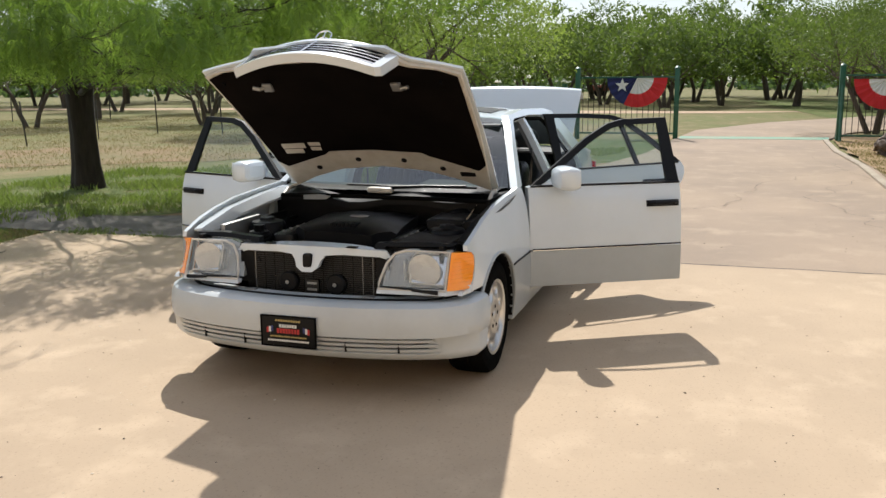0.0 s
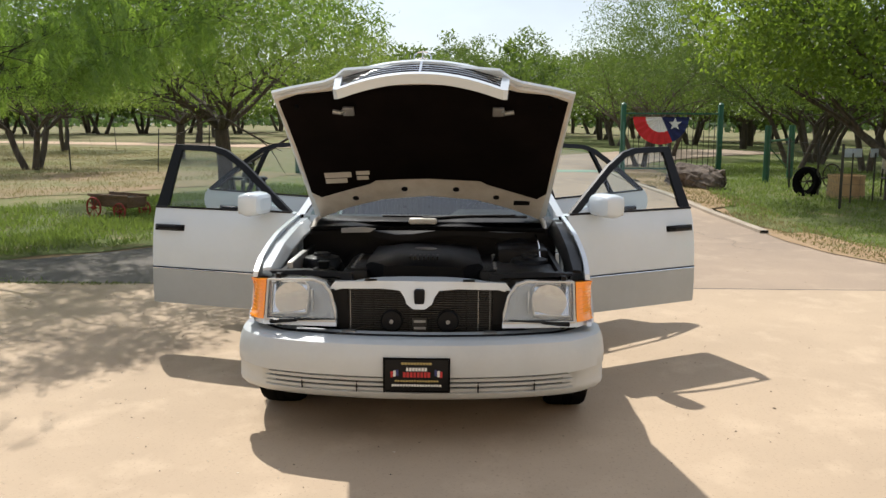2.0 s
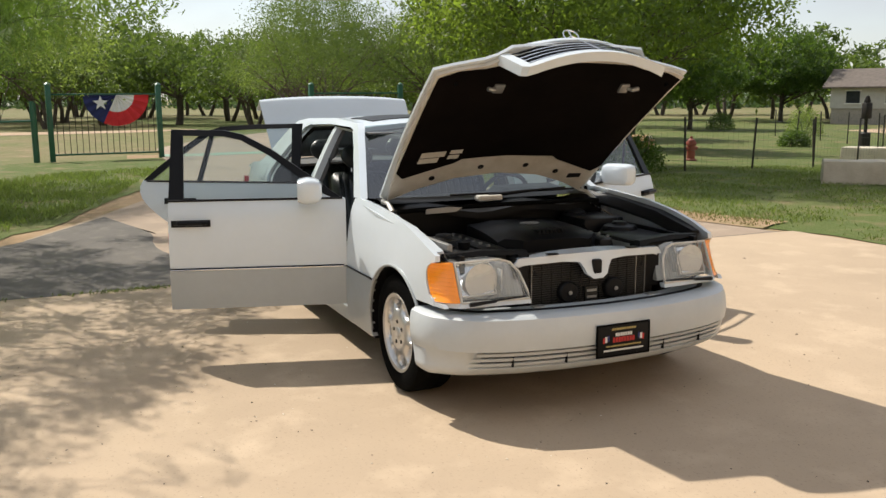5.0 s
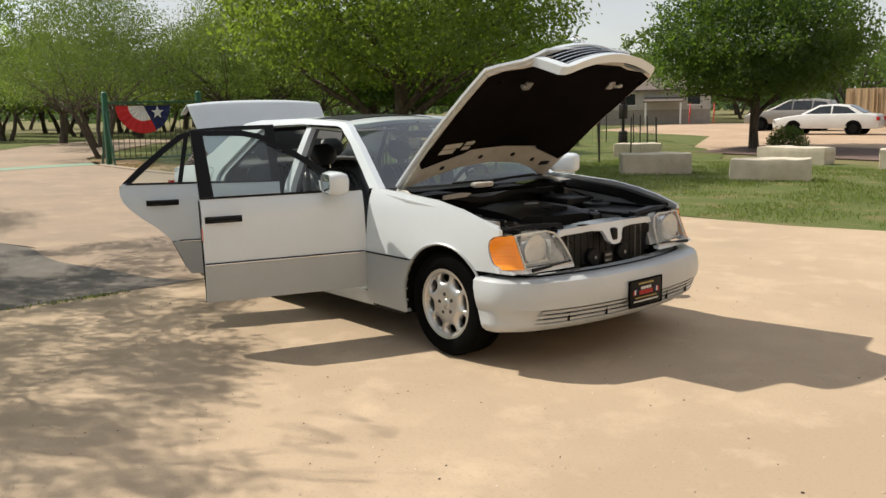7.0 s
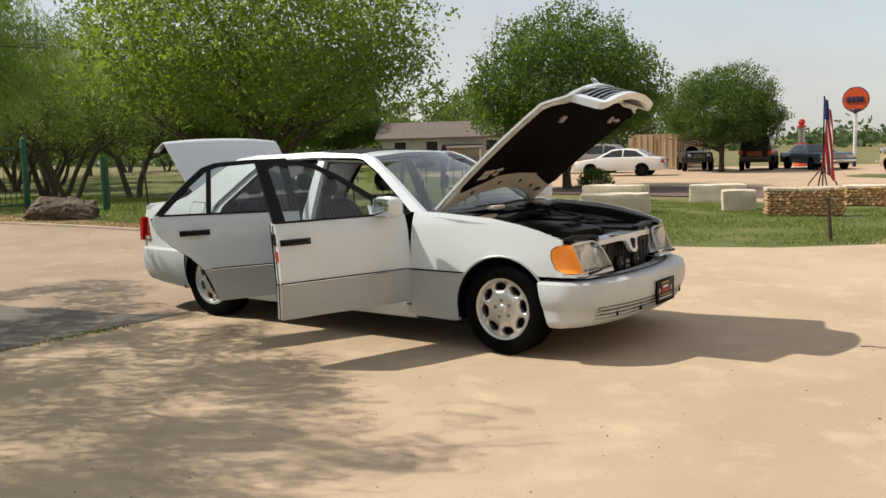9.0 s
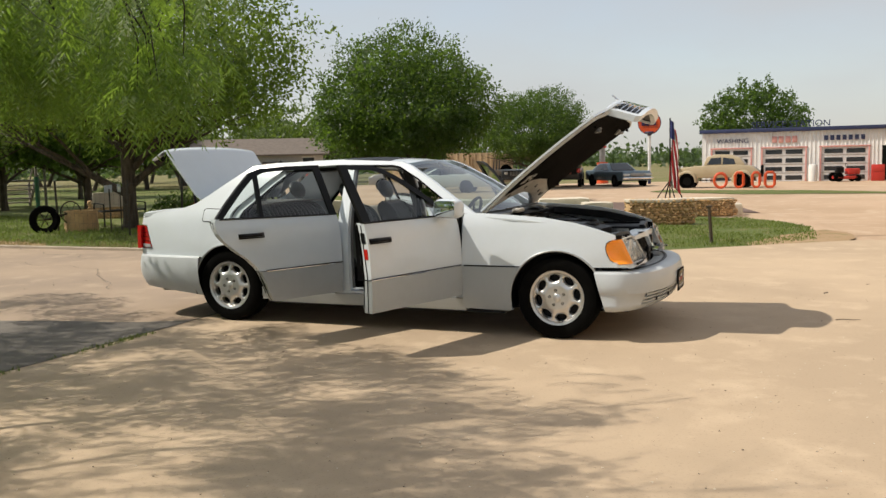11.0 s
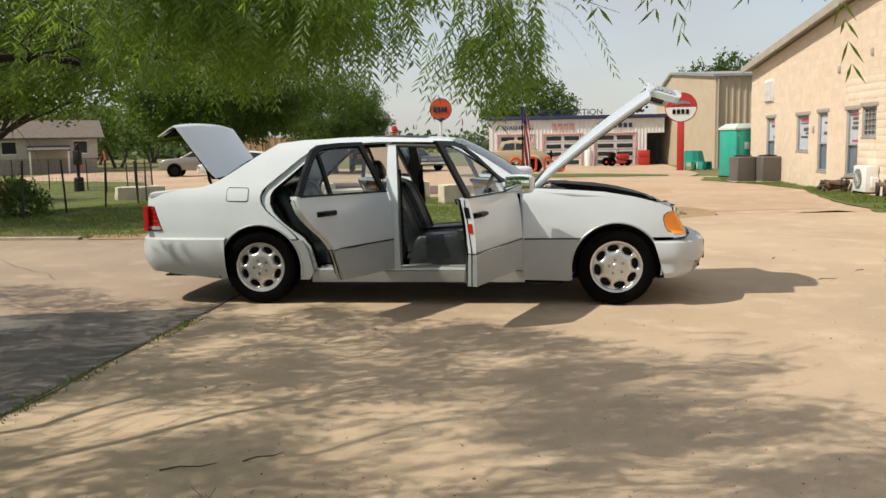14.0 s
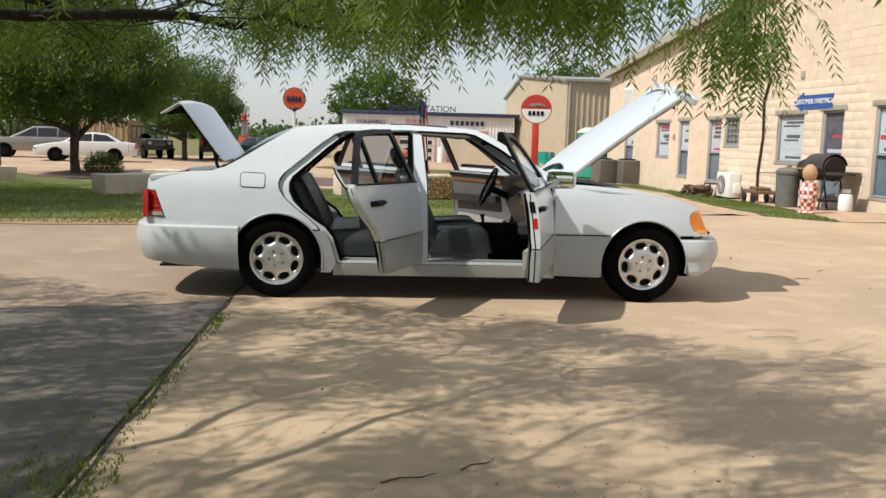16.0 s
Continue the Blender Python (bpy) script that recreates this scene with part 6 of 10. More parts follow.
def bunting(parent, cx, z, r, mirror):
    """A pleated half-round fan: a blue third with a white star shape, white over red."""
    def put(u, v, d):
        a = math.atan2(v, u)
        return (cx + u, -0.05 - 0.018 * math.cos(a * 22) - d, z + v * 0.98)
    n = 22

    def sector(a0, a1, r0, r1, mat, name):
        pts = [(r1 * math.cos(a), r1 * math.sin(a)) for a in steps(a0, a1, n)]
        pts += [(r0 * math.cos(a), r0 * math.sin(a)) for a in steps(a1, a0, n)] if r0 > 0.01 else [(0.0, 0.0)]
        bm = bmesh.new()
        rows = []
        for a in steps(a0, a1, n):
            rows.append([put(rr * math.cos(a), rr * math.sin(a), 0) for rr in steps(r0, r1, 4)])
        grid(bm, rows)
        part(name, bm, mat, parent)
    e0, e1 = (math.pi, math.pi * 1.36) if not mirror else (math.pi * 1.64, math.pi * 2)
    w0, w1 = (math.pi * 1.36, math.pi * 2) if not mirror else (math.pi, math.pi * 1.64)
    sector(e0, e1, 0.0, r, FLAGBLUE, "blue_field")
    sector(w0, w1, 0.0, r * 0.55, FLAGWHITE, "white_band")
    sector(w0, w1, r * 0.55, r, FLAGRED, "red_band")
    am = (e0 + e1) / 2
    sx, sz = cx + r * 0.58 * math.cos(am), z + r * 0.58 * math.sin(am) * 0.8
    star = [(r * (0.24 if k % 2 == 0 else 0.10) * math.sin(k * math.pi / 5), r * (0.24 if k % 2 == 0 else 0.10) * math.cos(k * math.pi / 5)) for k in range(10)]
    part("star", panel(star, [], [], lambda u, v, d: (sx + u, -0.085 - d, sz + v), 0.004), FLAGWHITE, parent)


def gate_leaf(x0, y0, x1, y1, h, mirror, lab, a_frame):
    length = math.hypot(x1 - x0, y1 - y0)
    ang = math.degrees(math.atan2(y1 - y0, x1 - x0))
    z = min(ground_z(x0, y0), ground_z(x1, y1))
    g = thing("gate_panel", lab, "gate", pose(x0, y0, z - 0.05, 0, 0, ang), "entrance gate panels")
    for i, x in enumerate((0, length)):
        part("gate_post", box(bmesh.new(), x - 0.07, x + 0.07, -0.07, 0.07, 0, h + 0.25, 0.01), GREEN, g)
        part("post_cap", lathe(bmesh.new(), [(0.09, 0), (0.09, 0.02), (0.02, 0.07), (0.001, 0.075)], 12, pose(x, 0, h + 0.25)), GREEN, g)
    for zz in (0.18, h - 0.55, h):
        if zz == h - 0.55:
            continue
        part("gate_rail", box(bmesh.new(), 0.07, length - 0.07, -0.02, 0.02, zz - 0.025, zz + 0.025, 0.004), GREEN, g)
    n = int(length / 0.155)
    me = mesh_of("gate_bar", tube(bmesh.new(), [(0, 0, 0.2), (0, 0, h - 0.02)], 0.0095, 6), RUSTBLACK)
    for k in range(1, n):
        share("gate_bar", me, g, pose(length * k / n, 0, 0))
    if a_frame:
        for sgn in (-1, 1):
            part("gate_brace", tube(bmesh.new(), [(0, 0.0, h * 0.95), (-0.02, sgn * 0.5, 0.02)], 0.03, 8), GREENFADE, g)
        part("gate_brace", tube(bmesh.new(), [(0, -0.5, 0.04), (0, 0.5, 0.04)], 0.03, 8), GREENFADE, g)
    return g, length


leaf, ln = gate_leaf(-20.1, 4.85, -20.1, 7.7, 1.80, True, "green steel gate panel with star bunting, beside the boulder", True)
bunting(leaf, 1.10, 1.70, 0.82, True)
leaf, ln = gate_leaf(-20.3, -2.35, -20.45, 0.5, 1.80, False, "green steel gate panel with star bunting across the driveway", False)
bunting(leaf, 1.72, 1.78, 0.86, False)


def post_at(name, x, y, h, r, mat, lab, cat, group, square=True):
    z = ground_z(x, y) - 0.1
    bm = box(bmesh.new(), -r, r, -r, r, 0, h + 0.1, 0.008) if square else tube(bmesh.new(), [(0, 0, 0), (0, 0, h + 0.1)], r, 8)
    return thing(name, lab, cat, pose(x, y, z, 0, 0, random.uniform(0, 40)), group, bm, mat)


for x, y, h in ((-19.6, -4.75, 1.58), (-20.35, -2.75, 1.58), (-18.4, 9.2, 1.45), (-16.6, 7.95, 1.45), (-30.5, 22.0, 1.4), (-24.5, 18.4, 1.4)):
    post_at("pipe_post", x, y, h, 0.085, GREEN, "stout dark green pipe fence post", "fence post", "green fence posts", False)
fr = thing("pipe_rail", "dark green pipe rail with a sloping brace", "fence rail", pose(0, 0, 0))
part("rail", tube(bmesh.new(), [(-19.6, -4.75, 1.05), (-20.35, -2.75, 1.05)], 0.03, 8), GREEN, fr)
part("brace", tube(bmesh.new(), [(-19.6, -4.75, 1.15), (-18.9, -6.6, -0.1)], 0.035, 8), RUSTBLACK, fr)
fr = thing("pipe_rail", "dark green pipe rail between two posts", "fence rail", pose(0, 0, 0))
part("rail", tube(bmesh.new(), [(-18.4, 9.2, 1.05), (-16.6, 7.95, 1.05)], 0.03, 8), GREEN, fr)
part("brace", tube(bmesh.new(), [(-18.4, 9.2, 0.2), (-16.6, 7.95, 0.95)], 0.02, 8), GREEN, fr)

# ---- wire fences ----
WIRE = material("grey_fence_wire", (0.12, 0.125, 0.115), 0.5, 0.6, (0.08, 0.08, 0.075), 8, 80, 0.0)
TPOST = material("dark_steel_post", (0.03, 0.035, 0.03), 0.6, 0.3, (0.06, 0.045, 0.03), 6, 60, 0.2)


def wire_fence(name, pts, h, gap, strands, lab, mesh_step=0.0):
    f = thing(name, lab, "fence", pose(0, 0, 0))
    dense = []
    for (x0, y0), (x1, y1) in zip(pts, pts[1:]):
        n = max(1, round(math.hypot(x1 - x0, y1 - y0) / gap))
        dense += [(x0 + (x1 - x0) * k / n, y0 + (y1 - y0) * k / n) for k in range(n)]
    dense.append(pts[-1])
    me = mesh_of("post", box(bmesh.new(), -0.022, 0.022, -0.014, 0.014, -0.2, h + 0.08, 0.003), TPOST)
    rng = random.Random(len(dense))
    for x, y in dense:
        share("post", me, f, pose(x, y, ground_z(x, y), rng.uniform(-3, 3), rng.uniform(-3, 3), rng.uniform(0, 90)))
    for k in range(strands):
        z = h * (k + 1) / strands
        bm = bmesh.new()
        tube(bm, [(x, y, ground_z(x, y) + z) for x, y in dense], 0.0028, 4)
        part("wire", bm, WIRE, f)
    if mesh_step:
        bm = bmesh.new()
        for (x0, y0), (x1, y1) in zip(dense, dense[1:]):
            n = int(math.hypot(x1 - x0, y1 - y0) / mesh_step)
            for q in range(n):
                x, y = x0 + (x1 - x0) * q / n, y0 + (y1 - y0) * q / n
                tube(bm, [(x, y, ground_z(x, y)), (x, y, ground_z(x, y) + h)], 0.002, 3, False)
        tagged(part("wire_mesh", bm, WIRE, f), kind="stuff")
    return f


wire_fence("pasture_fence", [(-2, -17), (-11.18, -17.25), (-20.29, -17.14), (-19.77, -8.98)], 1.15, 3.2, 4, "sagging wire fence on thin steel posts in the pasture")
wire_fence("pasture_fence", [(-34.36, -11.67), (-34.25, -24.59), (-21.23, -36.61), (4, -34)], 1.1, 4.5, 3, "wire fence on thin steel posts at the far field")
wire_fence("yard_fence", [(-16.6, 7.95), (-12.5, 7.7), (-9.9, 7.1), (-9.9, 10.5), (-10.2, 14.7)], 1.1, 2.1, 5, "black wire mesh fence on steel posts along the lawn", 0.16)
wire_fence("house_fence", [(-10.2, 14.7), (-12.23, 20.05), (-17.76, 25.98), (-26.53, 29.54)], 1.15, 2.6, 5, "black wire mesh fence before the house", 0.2)


# ---- stone-block workshop ----
BLOCK = material("cream_split_block", (0.72, 0.60, 0.475), 0.9, 0, (0.66, 0.545, 0.42), 3, 40, 0.3, random_mix=0.05)
MORTAR = material("pale_mortar", (0.68, 0.565, 0.44), 0.95, 0, (0.62, 0.515, 0.40), 4, 60, 0.3)
TRIMTAN = material("tan_metal_trim", (0.42, 0.37, 0.30), 0.5, 0.1, (0.36, 0.32, 0.26), 2, 30, 0.02)
ROOFMETAL = material("grey_metal_roof", (0.40, 0.40, 0.38), 0.45, 0.5, (0.33, 0.33, 0.32), 2, 30, 0.03)
LINTEL = material("grey_lintel", (0.36, 0.32, 0.27), 0.8, 0, (0.29, 0.26, 0.22), 6, 50, 0.2)
PANE = material("dim_window_pane", (0.10, 0.15, 0.19), 0.08, 0, (0.16, 0.21, 0.24), 1.2, 20, 0.0)
POSTERBLUE = material("blue_window_poster", (0.40, 0.50, 0.55), 0.5, 0, (0.52, 0.55, 0.58), 3, 30, 0.0)
POSTERPALE = material("pale_window_poster", (0.55, 0.58, 0.60), 0.5, 0, (0.35, 0.40, 0.48), 5, 30, 0.0)
POSTERDARK = material("dark_window_poster", (0.05, 0.06, 0.09), 0.5, 0, (0.14, 0.12, 0.13), 5, 30, 0.0)
POSTERRED = material("red_poster_print", (0.5, 0.06, 0.09), 0.5, 0, (0.40, 0.05, 0.10), 5, 30, 0.0)
FRAMEGREY = material("blue_grey_window_frame", (0.33, 0.35, 0.38), 0.5, 0, (0.27, 0.29, 0.31), 3, 30, 0.03)
WX = 10.25
# the wall stands a little askew to the pad
WALL_TURN = Matrix.Translation((10.33, 10.0, 0)) @ Matrix.Rotation(radians(2.4), 4, "Z") @ Matrix.Translation((-10.25, -10.0, 0))
WINDOWS = [(27.0, 28.1, 0.45, 2.09, POSTERBLUE), (23.1, 24.4, 0.87, 2.09, POSTERPALE), (21.3, 22.2, 0.25, 2.13, POSTERPALE), (18.75, 19.7, 0.2, 2.13, POSTERPALE), (17.5, 18.5, 1.35, 2.18, None), (13.8, 15.2, 0.95, 2.20, POSTERBLUE), (12.0, 12.95, 0.2, 2.26, POSTERDARK), (9.85, 10.75, 0.30, 2.32, POSTERBLUE)]


def roof_line(y):
    return 4.12 + (30.4 - y) * 0.108 if y > 7 else 4.12 + 23.4 * 0.108 - (7 - y) * 0.108


def build_workshop():
    w = thing("wall_workshop", "cream split-block gable wall with narrow postered windows", "wall", WALL_TURN, kind="structure")
    # wall core with openings cut as strips between windows
    ys_ = sorted({-14.0, 30.4, 7.0} | {v for a, b, *_ in WINDOWS for v in (a, b)})
    bm = bmesh.new()
    for a, b in zip(ys_, ys_[1:]):
        hole = next((q for q in WINDOWS if q[0] <= a and b <= q[1]), None)
        spans = [(-0.5, None)] if not hole else [(-0.5, hole[2]), (hole[3], None)]
        for z0, z1 in spans:
            t0, t1 = (z1, z1) if z1 else (roof_line(a), roof_line(b))
            pts = [(a, z0), (b, z0), (b, t1), (a, t0)]
            fr = [bm.verts.new((WX - 0.0155, y, z)) for y, z in pts]
            bk = [bm.verts.new((WX + 0.32, y, z)) for y, z in pts]
            bm.faces.new(fr), bm.faces.new(bk[::-1])
            for i in range(4):
                bm.faces.new((fr[i], fr[(i + 1) % 4], bk[(i + 1) % 4], bk[i]))
    bmesh.ops.recalc_face_normals(bm, faces=bm.faces[:])
    part("wall_core", bm, MORTAR, w)
    part("end_wall", box(bmesh.new(), WX + 0.32, WX + 22, 30.1, 30.4, -0.7, 4.12), BLOCK, w)
    part("back_wall", box(bmesh.new(), WX + 21.7, WX + 22, -14, 30.1, -0.5, 4.12), BLOCK, w)
    part("side_wall", box(bmesh.new(), WX + 0.32, WX + 22, -14, -13.7, -0.5, 4.0), BLOCK, w)
    for y0, y1 in ((7.0, 30.9), (-14.5, 7.0)):
        bm = bmesh.new()
        z0, z1 = roof_line(7.0) + 0.05, (roof_line(30.4) - 0.0 if y1 > 20 else roof_line(-14.0))
        ya, yb = (7.0, 30.9) if y1 > 20 else (7.0, -14.5)
        rows = [[(x, ya, z0), (x, ya, z0 + 0.12), (x, yb, z1 + 0.12), (x, yb, z1)] for x in (WX - 0.35, WX + 22.3)]
        vv = grid(bm, rows, closed=True)
        bm.faces.new(vv[0][::-1]), bm.faces.new(vv[1])
        part("roof_slope", bm, ROOFMETAL, w)
        bm = bmesh.new()
        rows = [[(WX - 0.38, y, z - 0.10), (WX - 0.38, y, z + 0.15), (WX - 0.33, y, z + 0.15), (WX - 0.33, y, z - 0.10)] for y, z in ((ya, z0), (yb, z1))]
        grid(bm, rows, closed=True)
        part("barge_board", bm, TRIMTAN, w)
    for i, (a, b, z0, z1, pm) in enumerate(WINDOWS):
        win = part("window", box(bmesh.new(), WX + 0.10, WX + 0.12, a, b, z0, z1), PANE, w)
        part("lintel", box(bmesh.new(), WX - 0.035, WX + 0.05, a - 0.14, b + 0.14, z1, z1 + 0.13, 0.01), LINTEL, win)
        part("window_sill", box(bmesh.new(), WX - 0.03, WX + 0.08, a - 0.05, b + 0.05, z0 - 0.07, z0, 0.01), LINTEL, win)
        for (y0, y1, q0, q1) in ((a, a + 0.05, z0, z1), (b - 0.05, b, z0, z1), (a + 0.05, b - 0.05, z0, z0 + 0.05), (a + 0.05, b - 0.05, z1 - 0.05, z1)):
            part("window_frame", box(bmesh.new(), WX + 0.03, WX + 0.095, y0, y1, q0, q1, 0.006), FRAMEGREY, win)
        if pm:
            mid = z0 + (z1 - z0) * (0.47 if z0 < 0.5 else 0.02)
            part("poster", box(bmesh.new(), WX + 0.085, WX + 0.097, a + 0.06, b - 0.06, mid + 0.03, z1 - 0.07), pm, win)
            part("window_frame", box(bmesh.new(), WX + 0.03, WX + 0.095, a + 0.05, b - 0.05, mid - 0.02, mid + 0.02, 0.006), FRAMEGREY, win) if z0 < 0.5 else None
            # print on the posters: uneven blocks and bars of colour
            rp = random.Random(int(a * 10))
            zz = mid + 0.08
            while zz < z1 - 0.16:
                h = rp.uniform(0.04, 0.13)
                y0 = a + 0.09 + rp.uniform(0, 0.25) * (b - a)
                y1 = min(b - 0.09, y0 + rp.uniform(0.25, 0.7) * (b - a))
                if rp.random() < 0.8:
                    part("poster_print", box(bmesh.new(), WX + 0.080, WX + 0.085, y0, y1, zz, min(zz + h, z1 - 0.1)), rp.choice((POSTERRED, POSTERPALE, POSTERDARK, POSTERDARK, POSTERBLUE)), win)
                zz += h + rp.uniform(0.02, 0.06)
        else:
            for zz in steps(z0, z1, 5)[1:-1]:
                part("glazing_bar", box(bmesh.new(), WX + 0.05, WX + 0.10, a + 0.05, b - 0.05, zz - 0.012, zz + 0.012), LINTEL, win)
            for yy in steps(a, b, 4)[1:-1]:
                part("glazing_bar", box(bmesh.new(), WX + 0.051, WX + 0.099, yy - 0.012, yy + 0.012, z0 + 0.05, z1 - 0.05), LINTEL, win)
    return w


workshop = build_workshop()

# wall fittings
sign = thing("arrow_sign", "blue arrow sign with white customer parking lettering", "sign", WALL_TURN @ pose(WX - 0.05, 13.45, 2.50))
ARROWBLUE = material("blue_sign_paint", (0.02, 0.09, 0.36), 0.45, 0, (0.018, 0.075, 0.3), 4, 40, 0.02)
arrow = [(-0.95, 0.10), (-0.82, 0.0), (-0.95, -0.10), (-0.95, -0.17), (0.45, -0.17), (0.45, -0.24), (0.92, 0.0), (0.45, 0.24), (0.45, 0.17), (-0.95, 0.17)]
part("sign_board", panel(arrow, [], [], lambda u, v, d: (d, u, v), 0.03), ARROWBLUE, sign)


def lettering(text, size, mat, parent, m, name="lettering", depth=0.006, align="CENTER"):
    cu = bpy.data.curves.new(name, "FONT")
    cu.body, cu.size, cu.extrude, cu.align_x, cu.align_y = text, size, depth, align, "CENTER"
    tmp = bpy.data.objects.new(name, cu)
    me = bpy.data.meshes.new_from_object(tmp)
    bpy.data.objects.remove(tmp)
    me.materials.clear()
    me.materials.append(mat)
    ob = new(name, me)
    ob.parent = parent
    ob.matrix_basis = m
    return ob


WHITEPAINT = material("white_sign_paint", (0.78, 0.78, 0.75), 0.55, 0, (0.68, 0.68, 0.65), 3, 40, 0.02)
FACE_WEST = Matrix(((0, 0, -1, 0), (-1, 0, 0, 0), (0, 1, 0, 0), (0, 0, 0, 1)))
lettering("CUSTOMER PARKING", 0.185, WHITEPAINT, sign, Matrix.Translation((-0.008, -0.02, 0)) @ FACE_WEST, "lettering")
lo = thing("louvre_vent", "white louvred wall vent under the eave", "vent", WALL_TURN @ pose(WX - 0.08, 27.75, 2.72))
part("vent_frame", box(bmesh.new(), 0, 0.10, -0.55, 0.55, 0, 0.85, 0.01), WHITEPAINT, lo)
for i in range(9):
    part("slat", box(bmesh.new(), -0.035, 0.01, -0.5, 0.5, 0.05 + 0.085 * i, 0.10 + 0.085 * i, 0.004), WHITEPAINT, lo)
thing("cable_conduit", "dark crooked vine stem climbing the block wall", "conduit", WALL_TURN, "", tube(bmesh.new(), [(WX - 0.05, 16.0, -0.2), (WX - 0.06, 16.05, 0.6), (WX - 0.05, 15.9, 1.6), (WX - 0.07, 15.95, 2.6), (WX - 0.05, 15.7, 3.2), (WX - 0.04, 16.0, 3.4)], [0.045, 0.04, 0.04, 0.035, 0.04, 0.03], 8), RUSTBLACK)
for y, z in ((20.4, 3.3), (17.9, 3.6), (14.0, 3.1), (22.6, 1.5)):
    thing("wall_box", "small tan junction box on the block wall", "junction box", WALL_TURN @ pose(WX - 0.06, y, z), "junction boxes on the wall", box(bmesh.new(), 0, 0.08, -0.09, 0.09, 0, 0.2, 0.01), TRIMTAN)

# ---- portable toilet and condensers ----
TEAL = material("teal_plastic", (0.02, 0.36, 0.27), 0.45, 0, (0.025, 0.30, 0.23), 3, 40, 0.03)
PALEGREEN = material("pale_plastic_roof", (0.55, 0.66, 0.58), 0.5, 0, (0.45, 0.57, 0.5), 3, 40, 0.03)
CONDENSER = material("grey_condenser", (0.21, 0.19, 0.17), 0.55, 0.2, (0.16, 0.145, 0.13), 4, 50, 0.05)
PX, PY = 9.15, 31.2
pt = thing("portable_toilet", "teal plastic portable toilet with a pale roof", "portable toilet", pose(PX, PY, ground_z(PX, PY) - 0.03, 0, 0, 24))
part("cabin", box(bmesh.new(), -0.58, 0.58, -0.58, 0.58, 0.05, 2.02, 0.03), TEAL, pt)
bm = bmesh.new()
grid(bm, [[(x * 0.62, y * 0.62, 2.02) for x, y in ((-1, -1), (1, -1), (1, 1), (-1, 1))], [(x * 0.62, y * 0.62, 2.10) for x, y in ((-1, -1), (1, -1), (1, 1), (-1, 1))], [(x * 0.35, y * 0.45, 2.28) for x, y in ((-1, -1), (1, -1), (1, 1), (-1, 1))]], closed=True)
bm.verts.ensure_lookup_table()
bm.faces.new([bm.verts[i] for i in (8, 9, 10, 11)])
part("roof", bm, PALEGREEN, pt)
part("door", box(bmesh.new(), -0.42, 0.42, -0.615, -0.58, 0.15, 1.95, 0.012), TEAL, pt)
part("skid", box(bmesh.new(), -0.6, 0.6, -0.6, 0.6, 0, 0.06, 0.01), BLACK, pt)
part("vent_panel", box(bmesh.new(), -0.45, 0.45, -0.60, -0.57, 1.72, 1.92, 0.01), PALEGREEN, pt)
for xs in (-0.5, 0.5):
    part("corner_post", box(bmesh.new(), xs - 0.06, xs + 0.06, -0.60, -0.5, 0.06, 2.0, 0.02), TEAL, pt)
part("door_sign", box(bmesh.new(), -0.16, 0.10, -0.622, -0.615, 1.2, 1.5, 0.002), WHITEPAINT, pt)
for cx, cy in ((8.35, 26.6), (9.2, 26.3)):
    ac = thing("condenser_unit", "grey louvred air-conditioning condenser by the wall", "air conditioner", pose(cx, cy, ground_z(cx, cy) - 0.03, 0, 0, 12), "condensers by the toilet")
    part("casing", box(bmesh.new(), -0.38, 0.38, -0.38, 0.38, 0.06, 0.98, 0.05), CONDENSER, ac)
    part("base_pad", box(bmesh.new(), -0.45, 0.45, -0.45, 0.45, 0, 0.06, 0.01), KERBMAT, ac)
    lv = mesh_of("louvre", box(bmesh.new(), -0.34, 0.34, -0.395, -0.378, -0.012, 0.012, 0.003), CONDENSER)
    for i in range(17):
        share("louvre", lv, ac, pose(0, 0, 0.14 + 0.05 * i))
        share("louvre", lv, ac, pose(0, 0, 0.14 + 0.05 * i, 0, 0, -90))
    part("fan_grille", lathe(bmesh.new(), [(0.33, 0.98), (0.33, 1.02), (0.28, 1.03), (0.06, 1.05), (0.001, 1.05)], 24), BLACK, ac)

# ---- tan metal building ----
RIB = material("tan_ribbed_steel", (0.50, 0.42, 0.30), 0.5, 0.05, (0.44, 0.37, 0.265), 1.2, 20, 0.02)
SHED = pose(0, 0, 0)
tb = thing("wall_shed", "tan ribbed steel building with a low gable", "wall", SHED, kind="structure")


def ribbed(parent, a, b, z0, top, name, mat, pitch=0.3, depth=0.03):
    """A steel wall of trapezoid ribs from a to b; top(f) gives its height."""
    n = int(math.hypot(b[0] - a[0], b[1] - a[1]) / pitch)
    d = Vector((b[0] - a[0], b[1] - a[1])).normalized()
    nx, ny = d.y, -d.x
    rows = []
    for i in range(n):
        for f, o in ((0.0, 0), (0.62, 0), (0.70, 1), (0.92, 1)):
            t = (i + f) / n
            x, y = a[0] + (b[0] - a[0]) * t + nx * depth * o, a[1] + (b[1] - a[1]) * t + ny * depth * o
            rows.append([(x, y, z0), (x, y, top(t))])
    rows.append([(b[0], b[1], z0), (b[0], b[1], top(1))])
    bm = bmesh.new()
    grid(bm, rows)
    return part(name, bm, mat, parent, sharp=20)


